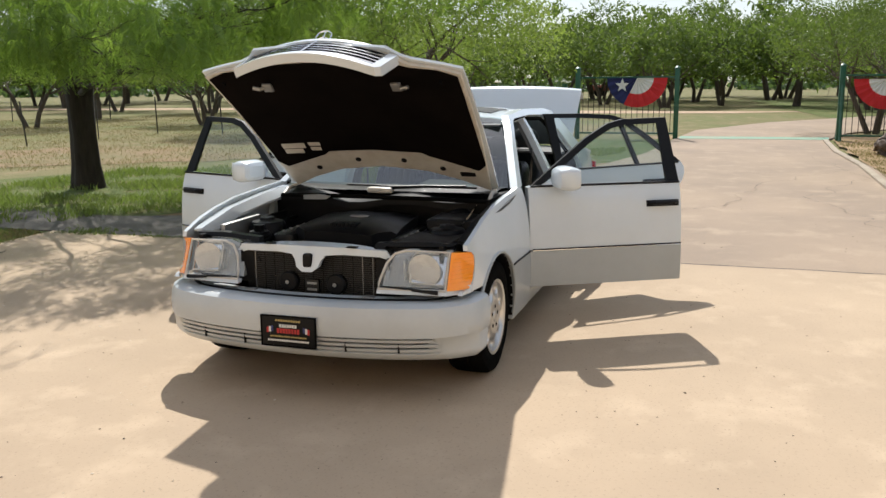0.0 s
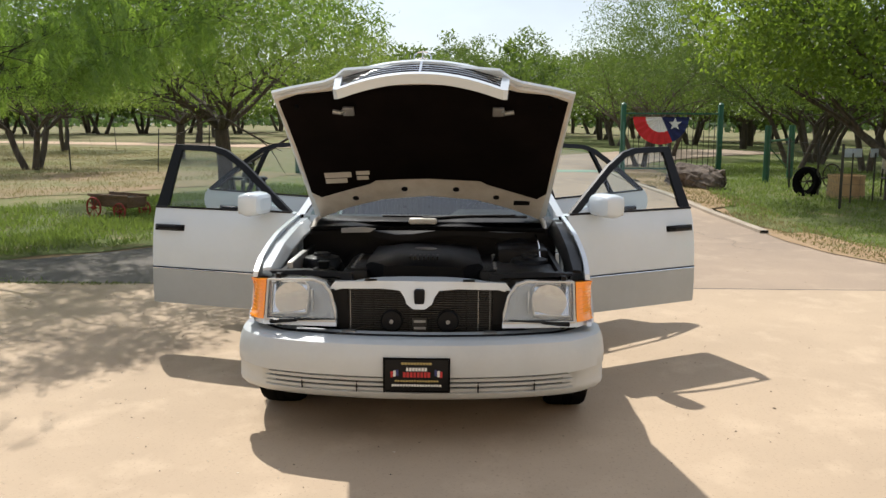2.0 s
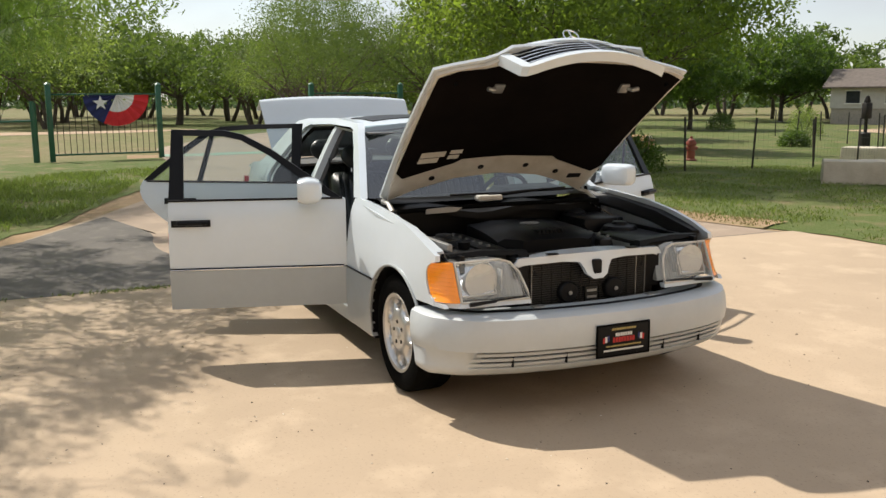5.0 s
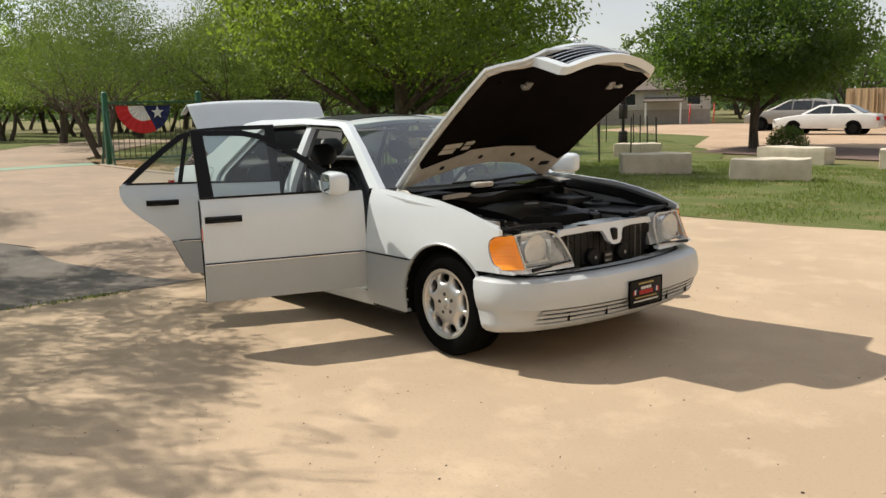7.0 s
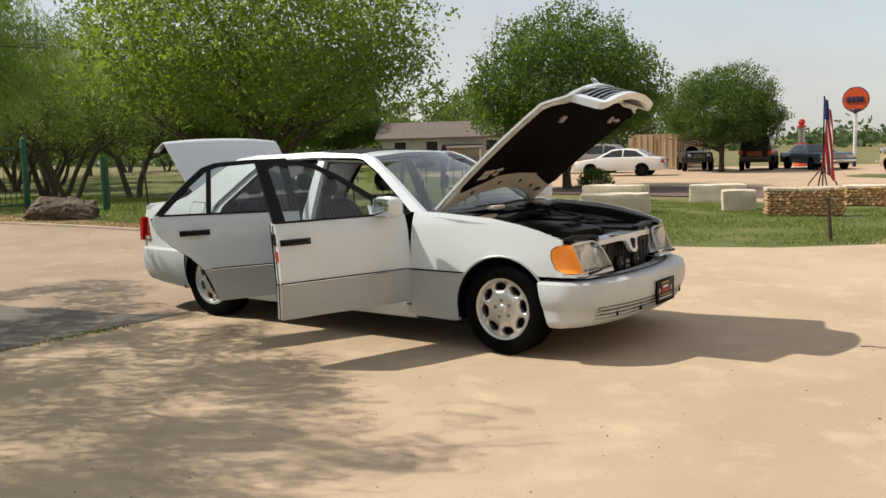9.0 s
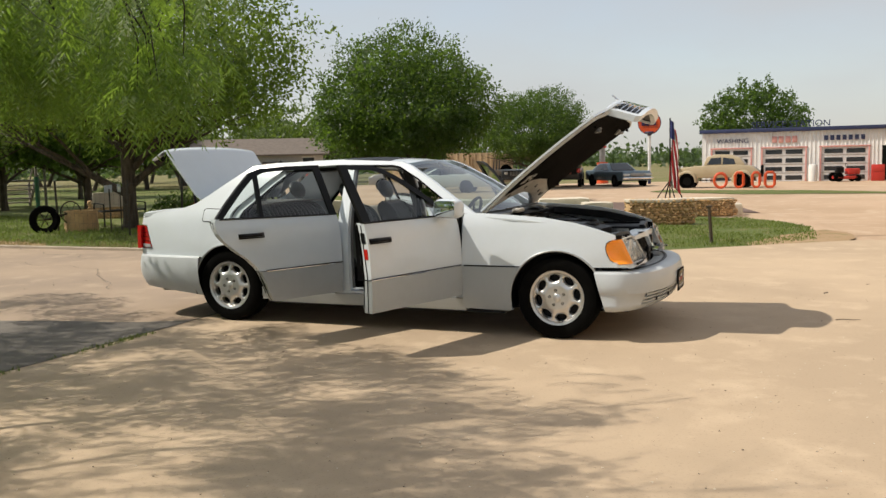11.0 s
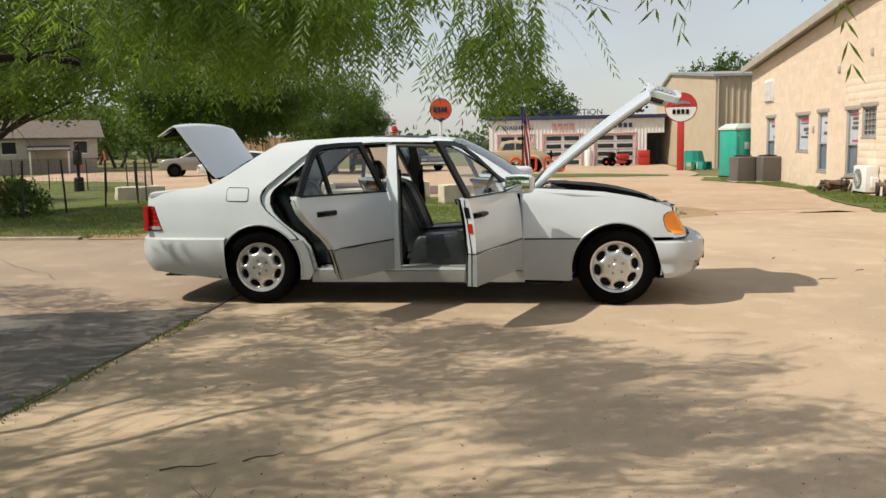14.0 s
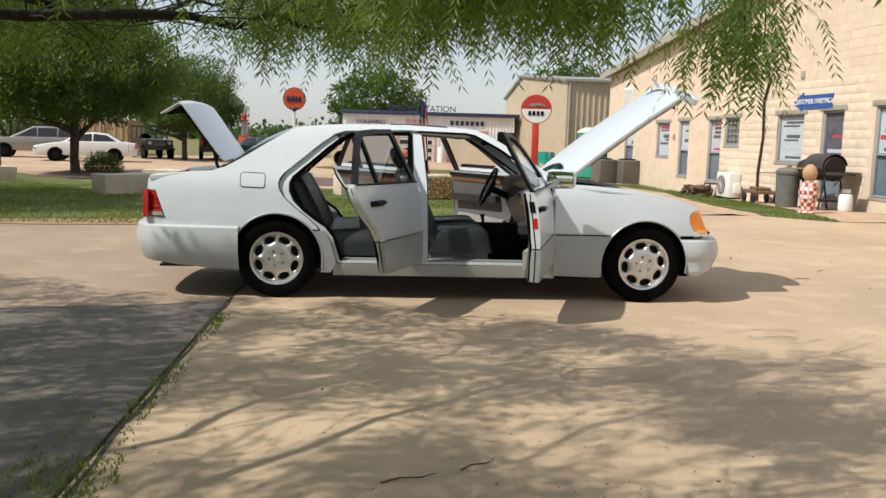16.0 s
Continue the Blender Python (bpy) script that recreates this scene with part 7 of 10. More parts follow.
ribbed(tb, (8.35, 54.0), (10.25, 43.0), -0.5, lambda t: 4.05 + 1.35 * min(1.0, t / 0.3) - 0.65 * max(0.0, (t - 0.3) / 0.7), "gable_wall", RIB, 0.32, 0.012)
ribbed(tb, (10.25, 43.0), (25.0, 43.6), -0.5, lambda t: 4.75, "front_wall", RIB, 0.34, 0.05)
part("rear_wall", box(bmesh.new(), 8.35, 25, 54.0, 54.2, -0.5, 4.0), RIB, tb)
part("side_wall", box(bmesh.new(), 24.9, 25.1, 43.6, 54.0, -0.5, 4.0), RIB, tb)
for ya, za, yb, zb, xa, xb in ((42.8, 4.73, 50.7, 5.40, 10.1, 8.75), (50.7, 5.40, 54.2, 4.02, 8.75, 8.15)):
    bm = bmesh.new()
    rows = [[(xa, ya, za), (xa, ya, za + 0.14), (xb, yb, zb + 0.14), (xb, yb, zb)], [(25.2, ya, za), (25.2, ya, za + 0.14), (25.2, yb, zb + 0.14), (25.2, yb, zb)]]
    vv = grid(bm, rows, closed=True)
    bm.faces.new(vv[0][::-1]), bm.faces.new(vv[1])
    part("roof_slope", bm, ROOFMETAL, tb)
part("downpipe", tube(bmesh.new(), [(10.4, 42.9, 4.7), (10.4, 42.9, -0.4)], 0.06, 8), TRIMTAN, tb)
part("wall_lamp", box(bmesh.new(), 9.2, 9.4, 47.8, 48.1, 3.1, 3.6, 0.03), PANE, tb)

# ---- service station ----
STATIONWHITE = material("white_corrugated_steel", (0.80, 0.80, 0.78), 0.5, 0.05, (0.68, 0.68, 0.66), 1.5, 25, 0.03)
STATIONBLUE = material("navy_fascia", (0.02, 0.03, 0.085), 0.5, 0, (0.03, 0.04, 0.10), 3, 30, 0.02)
DARKGLASS = material("dark_door_glass", (0.018, 0.022, 0.026), 0.1, 0, (0.035, 0.04, 0.045), 2, 20, 0.0)
DOORWHITE = material("roller_door_white", (0.70, 0.69, 0.67), 0.5, 0, (0.58, 0.56, 0.54), 2, 30, 0.03)
SIGNRED = material("signal_red_paint", (0.52, 0.035, 0.025), 0.45, 0, (0.42, 0.03, 0.02), 3, 40, 0.03)
FADEDRED = material("faded_red_trim", (0.55, 0.22, 0.19), 0.6, 0, (0.62, 0.36, 0.32), 4, 40, 0.03)
SY, SZ, ST = 45.2, -0.8, 2.42
STATION = Matrix.Translation((-3.05, 50.6, -0.45)) @ Matrix.Rotation(radians(0.0), 4, "Z") @ Matrix.Diagonal((1.015, 1.0, 0.985, 1)) @ Matrix.Translation((1.35, -45.0, 0.8))
st = thing("wall_station", "white corrugated service station with three roller doors", "building", STATION, kind="structure")
DOORS = [(-0.67, 1.75), (2.27, 4.85), (5.56, 8.26)]
edges = [-1.2] + [v for d in DOORS for v in d] + [8.9, 10.0, 10.15]
for i in range(0, len(edges) - 1):
    a, b = edges[i], edges[i + 1]
    is_door = i % 2 == 1
    z0 = 1.42 if is_door else SZ
    ribbed(st, (a, SY), (b, SY), z0, lambda t: ST, "wall_sheet", STATIONWHITE, 0.2, 0.03)
part("side_wall", box(bmesh.new(), -1.2, -1.1, SY + 0.01, SY + 9, SZ, ST), STATIONWHITE, st)
part("back_wall", box(bmesh.new(), -1.2, 10.15, SY + 9, SY + 9.1, SZ, ST), STATIONWHITE, st)
part("flat_roof", box(bmesh.new(), -1.3, 10.25, SY + 0.05, SY + 9.2, ST, ST + 0.1), ROOFMETAL, st)
part("floor_slab", box(bmesh.new(), -1.2, 10.15, SY, SY + 9, SZ - 0.1, SZ + 0.06), KERBMAT, st)
part("fascia", box(bmesh.new(), -1.35, 10.3, SY - 0.22, SY + 0.02, ST - 0.02, ST + 0.22, 0.01), STATIONBLUE, st)
for a, b in DOORS:
    d = part("roller_door", box(bmesh.new(), a + 0.08, b - 0.08, SY + 0.02, SY + 0.08, SZ, 1.40), DOORWHITE, st)
    for u0, u1, q0, q1 in ((a, a + 0.09, SZ, 1.42), (b - 0.09, b, SZ, 1.42), (a - 0.04, b + 0.04, 1.38, 1.47)):
        part("door_casing", box(bmesh.new(), u0, u1, SY - 0.05, SY + 0.03, q0, q1, 0.006), FADEDRED, d)
    for c in range(2):
        for r in range(4):
            w2 = (b - a - 0.3) / 2
            x0 = a + 0.15 + c * w2
            z0 = SZ + 0.22 + r * 0.53
            part("pane", box(bmesh.new(), x0 + 0.10, x0 + w2 - 0.10, SY + 0.005, SY + 0.019, z0, z0 + 0.27), DARKGLASS, d)
    for r in range(5):
        part("door_rib", box(bmesh.new(), a + 0.09, b - 0.09, SY + 0.004, SY + 0.02, SZ + 0.10 + r * 0.53, SZ + 0.135 + r * 0.53, 0.003), LINTEL, d)
# added dark sheet behind the open doorway; its colour stands for the room's shade
part("doorway_shade_sheet", box(bmesh.new(), 8.9, 10.0, SY + 2.5, SY + 2.55, SZ + 0.06, 1.42), DARKGLASS, st)
FACE_SOUTH = Matrix(((1, 0, 0, 0), (0, 0, -1, 0), (0, 1, 0, 0), (0, 0, 0, 1)))
lettering("WASHING", 0.40, STATIONBLUE, st, Matrix.Translation((0.62, SY - 0.05, 1.88)) @ FACE_SOUTH)
# brand words are plain bars
for k in range(4):
    part("sign_bar", box(bmesh.new(), 2.88 + 0.38 * k, 3.16 + 0.38 * k, SY - 0.07, SY - 0.04, 1.72, 2.12, 0.01), FADEDRED, st)
for k in range(7):
    part("sign_bar", box(bmesh.new(), 5.78 + 0.33 * k, 6.00 + 0.33 * k, SY - 0.07, SY - 0.04, 1.80, 2.10, 0.01), STATIONBLUE, st)
lettering("SERVICE STATION", 0.55, STATIONBLUE, st, Matrix.Translation((3.9, SY - 0.10, ST + 0.42)) @ FACE_SOUTH, "roof_lettering", 0.03)

# ---- tall signs ----
ORANGE = material("orange_red_enamel", (0.62, 0.085, 0.02), 0.35, 0, (0.55, 0.07, 0.018), 2, 30, 0.01)
SIGNNAVY = material("navy_enamel", (0.012, 0.018, 0.07), 0.35, 0, (0.02, 0.025, 0.08), 2, 30, 0.01)


def disc(parent, name, r, y, mat, z, half=None, thick=0.03):
    n = 40
    if half is None:
        pts = [(r * math.cos(a), r * math.sin(a)) for a in steps(0, 2 * math.pi, n)[:-1]]
    else:
        pts = [(r * math.cos(a), r * math.sin(a)) for a in (steps(0, math.pi, n) if half > 0 else steps(math.pi, 2 * math.pi, n))]
    return part(name, panel(pts, [], [], lambda u, v, d: (u, y - d, z + v), -thick), mat, parent)


gs = thing("pole_sign", "orange disc sign with navy bars on a white pole", "sign", pose(-5.85, 48.7, -0.35) @ Matrix.Scale(1.02, 4))
part("pole", tube(bmesh.new(), [(0, 0, 0.55), (0, 0, 3.1)], 0.09, 12), WHITEPAINT, gs)
part("pole_foot", tube(bmesh.new(), [(0, 0, 0), (0, 0, 0.56)], 0.10, 12), SIGNNAVY, gs)
part("neck", lathe(bmesh.new(), [(0.09, 2.95), (0.16, 3.05), (0.3, 3.15), (0.28, 3.2), (0.001, 3.2)], 12), SIGNNAVY, gs)
disc(gs, "rim", 0.70, -0.02, SIGNNAVY, 3.72)
disc(gs, "face", 0.655, -0.06, ORANGE, 3.72)
for k, (x0, x1) in enumerate(((-0.46, -0.25), (-0.2, 0.0), (0.05, 0.2), (0.25, 0.42))):
    part("sign_bar", box(bmesh.new(), x0, x1, -0.11, -0.092, 3.56, 3.88, 0.02), SIGNNAVY, gs)
rs = thing("pole_sign", "red and white round oil sign on a thick red post", "sign", pose(7.95, 40.0, -0.35, 0, 0, -8) @ Matrix.Diagonal((0.98, 1, 0.92, 1)))
part("post", box(bmesh.new(), -0.19, 0.19, -0.12, 0.12, 0, 2.95, 0.02), SIGNRED, rs)
disc(rs, "rim", 0.85, -0.05, SIGNRED, 3.62, None, 0.08)
disc(rs, "upper_face", 0.80, -0.14, SIGNRED, 3.64, 1, 0.02)
disc(rs, "lower_face", 0.80, -0.14, WHITEPAINT, 3.62, -1, 0.02)
for k in range(4):
    part("sign_bar", box(bmesh.new(), -0.44 + 0.23 * k, -0.28 + 0.23 * k, -0.172, -0.158, 3.24, 3.50, 0.01), BLACK, rs)
part("sign_figure", panel([(-0.5, 0.08), (-0.3, 0.22), (0.1, 0.26), (0.45, 0.2), (0.5, 0.06), (0.2, 0.1), (-0.2, 0.05)], [], [], lambda u, v, d: (u, -0.165 - d, 3.72 + v), 0.01), STEEL, rs)
# freestanding red shapes before the station
def red_shape(kind):
    bm = bmesh.new()
    if kind == 0:
        tube(bm, [(0.3 * math.cos(a), 0, 0.42 + 0.36 * math.sin(a)) for a in steps(0, 2 * math.pi, 22)], 0.075, 8)
    else:
        w = (0.2, 0.2, 0.17, 0.22)[kind]
        tube(bm, [(-w, 0, 0.7), (-w, 0, 0.2), (-w + 0.1, 0, 0.08), (w - 0.1, 0, 0.08), (w, 0, 0.2), (w, 0, 0.7), (w - 0.1, 0, 0.8), (-w + 0.1, 0, 0.8), (-w, 0, 0.7)], 0.07, 8)
    return bm


for k, x in enumerate((-0.75, 0.15, 0.95, 1.6)):
    thing("red_shape", "freestanding red enamel sign shape on the grass", "sign", pose(x, 39.3, ground_z(x, 39.3) - 0.02, 0, 0, 8), "red sign shapes", red_shape(k), ORANGE)

# ---- fuel pump ----
fp = thing("fuel_pump", "tall orange-red antique fuel pump with a round globe", "fuel pump", pose(-9.2, 50.5, -0.35) @ Matrix.Scale(1.0, 4))
part("body", lathe(bmesh.new(), [(0.42, 0), (0.42, 0.1), (0.36, 0.14), (0.36, 1.35), (0.40, 1.4), (0.001, 1.42)], 20), ORANGE, fp)
part("glass_tank", lathe(bmesh.new(), [(0.2, 1.42), (0.2, 2.35), (0.001, 2.36)], 16), STEEL, fp)
part("tank_cap", lathe(bmesh.new(), [(0.28, 2.35), (0.28, 2.45), (0.001, 2.5)], 16), SIGNRED, fp)
part("globe", lathe(bmesh.new(), [(0.001, 2.45), (0.12, 2.48), (0.20, 2.60), (0.20, 2.68), (0.14, 2.82), (0.001, 2.87)], 18), SIGNRED, fp)

# ---- tan shipping container ----
CONT = material("tan_container_paint", (0.46, 0.33, 0.19), 0.55, 0.05, (0.38, 0.27, 0.155), 1.5, 25, 0.05)
CONT_AT = Matrix.Translation((-18.7, 46.7, -0.3)) @ Matrix.Rotation(radians(14), 4, "Z") @ Matrix.Diagonal((1.3, 1.1, 0.86, 1)) @ Matrix.Translation((16.2, -43.4, 0))
ct = thing("shipping_container", "tan corrugated shipping container with closed end doors", "container", CONT_AT)
cz = 0.0
ribbed(ct, (-16.2, 43.4), (-13.75, 43.0), cz + 0.1, lambda t: cz + 2.45, "end_wall", CONT, 0.3, 0.03)
ribbed(ct, (-13.75, 43.0), (-13.2, 49.0), cz + 0.1, lambda t: cz + 2.45, "side_sheet", CONT, 0.28, 0.04)
part("roof", panel([(-16.2, 43.4), (-13.75, 43.0), (-13.2, 49.0), (-15.6, 49.4)], [], [], lambda u, v, d: (u, v, cz + 2.5 - d), 0.06), CONT, ct)
part("far_side", panel([(0, 0), (6, 0), (6, 2.4), (0, 2.4)], [], [], lambda u, v, d: (-16.2 + 0.1 * u - d, 43.4 + u, cz + 0.05 + v), 0.04), CONT, ct)
for f in (0.06, 0.47, 0.53, 0.94):
    x, y = -16.2 + 2.45 * f, 43.4 - 0.4 * f
    part("locking_bar", tube(bmesh.new(), [(x, y - 0.06, cz + 0.15), (x, y - 0.06, cz + 2.4)], 0.025, 8), CONT, ct)
part("bottom_rail", panel([(-16.2, 43.38), (-13.73, 42.96), (-13.7, 43.06), (-16.2, 43.5)], [], [], lambda u, v, d: (u, v, cz + 0.16 - d), 0.16), CONT, ct)

# ---- ranch house beyond the fence ----
SIDING = material("pale_grey_siding", (0.50, 0.48, 0.43), 0.7, 0, (0.42, 0.40, 0.36), 2, 30, 0.05)
SHINGLE = material("brown_grey_shingle", (0.16, 0.13, 0.105), 0.9, 0, (0.11, 0.09, 0.075), 4, 40, 0.4)
hs = thing("ranch_house", "pale raised house with a grey skirt and a brown roof", "house", pose(-36.0, 51.0, -0.4, 0, 0, 32) @ Matrix.Diagonal((1.0, 1.0, 0.88, 1)))
HL, HW = 4.7, 3.0
part("wall", box(bmesh.new(), -HL, HL, -HW, HW, 1.25, 2.85), SIDING, hs)
part("skirting", box(bmesh.new(), -HL + 0.08, HL - 0.08, -HW + 0.08, HW - 0.08, 0, 1.25), LINTEL, hs)
bm = bmesh.new()
rows = [[(x, -HW - 0.5, 2.75), (x, 0, 4.15), (x, HW + 0.5, 2.75), (x, HW + 0.5, 2.87), (x, 0, 4.29), (x, -HW - 0.5, 2.87)] for x in (-HL - 0.45, HL + 0.45)]
vv = grid(bm, rows, closed=True)
bm.faces.new(vv[0][::-1]), bm.faces.new(vv[1])
part("roof", bm, SHINGLE, hs)
for x in (-HL, HL):
    part("gable", panel([(-HW, 2.85), (HW, 2.85), (0, 4.12)], [], [], lambda u, v, d: (x - math.copysign(d, x), u, v), 0.1), SIDING, hs)
for x in (-3.3, -0.9, 3.6):
    wi = part("window", box(bmesh.new(), x - 0.42, x + 0.42, -HW - 0.03, -HW + 0.02, 1.65, 2.55), DARKGLASS, hs)
    part("window_frame", box(bmesh.new(), x - 0.5, x + 0.5, -HW - 0.06, -HW, 2.55, 2.65), WHITEPAINT, wi)
    part("sill", box(bmesh.new(), x - 0.5, x + 0.5, -HW - 0.08, -HW, 1.57, 1.65), WHITEPAINT, wi)
wi = part("window", box(bmesh.new(), HL, HL + 0.04, -0.9, 0.9, 1.6, 2.6), DARKGLASS, hs)
part("window_frame", box(bmesh.new(), HL, HL + 0.06, -1.0, 1.0, 2.6, 2.72), WHITEPAINT, wi)
part("porch_roof", panel([(0.2, 0), (2.9, 0), (2.9, 1), (0.2, 1)], [1.5], [], lambda u, v, d: (u, -HW - 1.3 * v, 2.25 - 0.3 * v - d), 0.1), SHINGLE, hs)
for x in (0.35, 2.75):
    part("porch_post", box(bmesh.new(), x - 0.06, x + 0.06, -HW - 1.2, -HW - 1.08, 0, 1.9, 0.005), WHITEPAINT, hs)
# weathered stairs up to a deck, far behind the oak
ds = thing("deck_stairs", "weathered grey timber stairs and deck beyond the fence", "stairs", pose(-32.43, 24.21, -0.33, 0, 0, -32) @ Matrix.Scale(1.1, 4))
DECKWOOD = material("silvered_deck_timber", (0.24, 0.21, 0.18), 0.85, 0, (0.17, 0.15, 0.13), 5, 50, 0.3)
for k in range(6):
    part("tread", box(bmesh.new(), 0.28 * k, 0.28 * k + 0.30, -0.75, 0.75, 0.19 * k + 0.13, 0.19 * k + 0.18, 0.006), DECKWOOD, ds, "", pose(0, 0, 0))
for sy in (-0.75, 0.75):
    part("stringer", panel([(0, 0), (0.25, 0), (1.75, 1.02), (1.75, 1.2), (1.5, 1.2), (0, 0.16)], [], [], lambda u, v, d: (u, sy - d, v), 0.05), DECKWOOD, ds)
    part("handrail", tube(bmesh.new(), [(0.05, sy, 0.95), (1.7, sy, 2.05), (3.4, sy, 2.05)], 0.035, 6), DECKWOOD, ds)
    for x, z0, z1 in ((0.08, 0, 0.98), (1.68, 0, 2.07), (3.35, 0, 2.07)):
        part("rail_post", box(bmesh.new(), x - 0.045, x + 0.045, sy - 0.045, sy + 0.045, z0, z1, 0.005), DECKWOOD, ds)
for k in range(12):
    part("deck_board", box(bmesh.new(), 1.75 + 0.15 * k, 1.89 + 0.15 * k, -0.8, 0.8, 1.13, 1.17, 0.004), DECKWOOD, ds)
for k in (3.4, 5.0):
    part("handrail", tube(bmesh.new(), [(k, -5.3, 0.2), (k, -5.3, 1.0), (k, -4.1, 1.7), (k, -4.1, 0.8)], 0.035, 6), SIGNRED, hs)

# block courses of the workshop wall, each one a piece near the yard
def blocks_on_wall():
    rng = random.Random(4)
    row_h, gap = 0.2, 0.009
    near, rest = 0, bmesh.new()
    meshes = {}
    todo = []
    z = -0.3
    r = 0
    while z < 6.6:
        y = 3.0 + (0.3 if r % 2 else 0.0)
        while y < 30.4:
            ln = rng.choice((0.39, 0.39, 0.59))
            y1 = min(y + ln, 30.4)
            ok = z + row_h < min(roof_line(y), roof_line(y1)) - 0.02
            for a, b, z0, z1, _ in WINDOWS:
                if y < b and y1 > a and z + row_h > z0 - 0.06 and z < z1 + 0.12:
                    if y < a - 0.06 and a - y > 0.12:
                        y1 = a - 0.006
                    else:
                        ok = False
            if ok and y1 - y > 0.08:
                todo.append((z, y, y1))
            y = max(y1, y + 0.06) + gap
        z += row_h + gap
        r += 1
    for z, y, y1 in todo:
        o = rng.uniform(-0.002, 0.002)
        if near < 295 and 10.8 < y < 19.6 and z < 2.9:
            key = round((y1 - y) * 50)
            if key not in meshes:
                meshes[key] = mesh_of("block", box(bmesh.new(), -0.02, 0.03, 0, key / 50, 0, row_h, 0.004), BLOCK)
            share("block", meshes[key], workshop, pose(WX + o, y, z))
            near += 1
        else:
            box(rest, WX - 0.02 + o, WX + 0.03, y, y1, z, z + row_h)
    tagged(part("block_courses", rest, BLOCK_ISLAND, workshop), kind="stuff")


BLOCK_ISLAND = material("cream_split_block_courses", (0.69, 0.57, 0.44), 0.9, 0, (0.63, 0.515, 0.39), 3, 40, 0.3, random_mix=0.04, island=True)
blocks_on_wall()


# ---- trees ----
OAKLEAF = leaf_material("oak_leaves", (0.017, 0.038, 0.008), (0.032, 0.062, 0.012), (0.17, 0.29, 0.03))
# brighter copy of the oak leaf: the backlit glow is put into its colour
OAKBACKLIT = leaf_material("backlit_oak_leaves", (0.020, 0.043, 0.008), (0.036, 0.067, 0.012), (0.31, 0.45, 0.045))
MESQLEAF = leaf_material("mesquite_leaves", (0.085, 0.14, 0.028), (0.13, 0.185, 0.042), (0.34, 0.46, 0.075))
MESQNEAR = leaf_material("mesquite_leaflets", (0.046, 0.094, 0.015), (0.072, 0.130, 0.024), (0.29, 0.45, 0.055))
WOODLEAF = leaf_material("woodland_leaves", (0.055, 0.095, 0.018), (0.085, 0.13, 0.026), (0.17, 0.25, 0.035))
FARLEAF = leaf_material("far_woods_leaves", (0.05, 0.085, 0.03), (0.075, 0.115, 0.04), (0.10, 0.16, 0.04))
BARK = material("rough_dark_bark", (0.11, 0.085, 0.06), 0.95, 0, (0.03, 0.022, 0.016), 5, 30, 0.9, stretch=(3, 3, 0.5))
BARKDARK = material("black_brown_bark", (0.038, 0.028, 0.021), 0.95, 0, (0.016, 0.012, 0.009), 5, 30, 0.9, stretch=(3, 3, 0.5))


def leaf_mesh(name, centres, along, across, mat):
    """Many small leaves as one mesh: each a rhombus about its centre."""
    c, a, b = np.asarray(centres), np.asarray(along), np.asarray(across)
    n = len(c)
    v = np.empty((n, 4, 3))
    v[:, 0], v[:, 1], v[:, 2], v[:, 3] = c - a, c + b - a * 0.1, c + a, c - b - a * 0.1
    me = bpy.data.meshes.new(name)
    me.from_pydata(v.reshape(-1, 3).tolist(), [], np.arange(n * 4).reshape(-1, 4).tolist())
    me.materials.append(mat)
    return me


def unit(v):
    return v / np.maximum(1e-9, np.linalg.norm(v, axis=-1, keepdims=True))


def limb(bm, rng, start, d, length, r0, depth, tips, spread=0.55, droop=0.0, wob=0.25):
    """A crooked branch that forks; fills tips with the ends of its twigs."""
    pts, rad = [Vector(start)], [r0]
    n = 5
    d = Vector(d).normalized()
    for i in range(n):
        d = (d + Vector((rng.uniform(-1, 1), rng.uniform(-1, 1), rng.uniform(-0.6, 0.6))) * wob - Vector((0, 0, droop * (i / n)))).normalized()
        pts.append(pts[-1] + d * length / n)
        rad.append(r0 * (1 - 0.62 * (i + 1) / n))
    tube(bm, pts, rad, 7 if depth > 1 else 5, False)
    if depth == 0:
        tips.append((tuple(pts[-1]), tuple(d)))
        tips.append((tuple(pts[-3]), tuple(d)))
        return
    for k in range(3 if depth > 1 else 3):
        j = rng.randint(2, n)
        side = Vector((rng.uniform(-1, 1), rng.uniform(-1, 1), rng.uniform(-0.3, 0.8))).normalized()
        limb(bm, rng, pts[j], d * (1 - spread) + side * spread, length * rng.uniform(0.5, 0.72), rad[j] * 0.75, depth - 1, tips, spread, droop, wob)
    limb(bm, rng, pts[-1], d, length * 0.6, rad[-1], depth - 1, tips, spread, droop, wob)


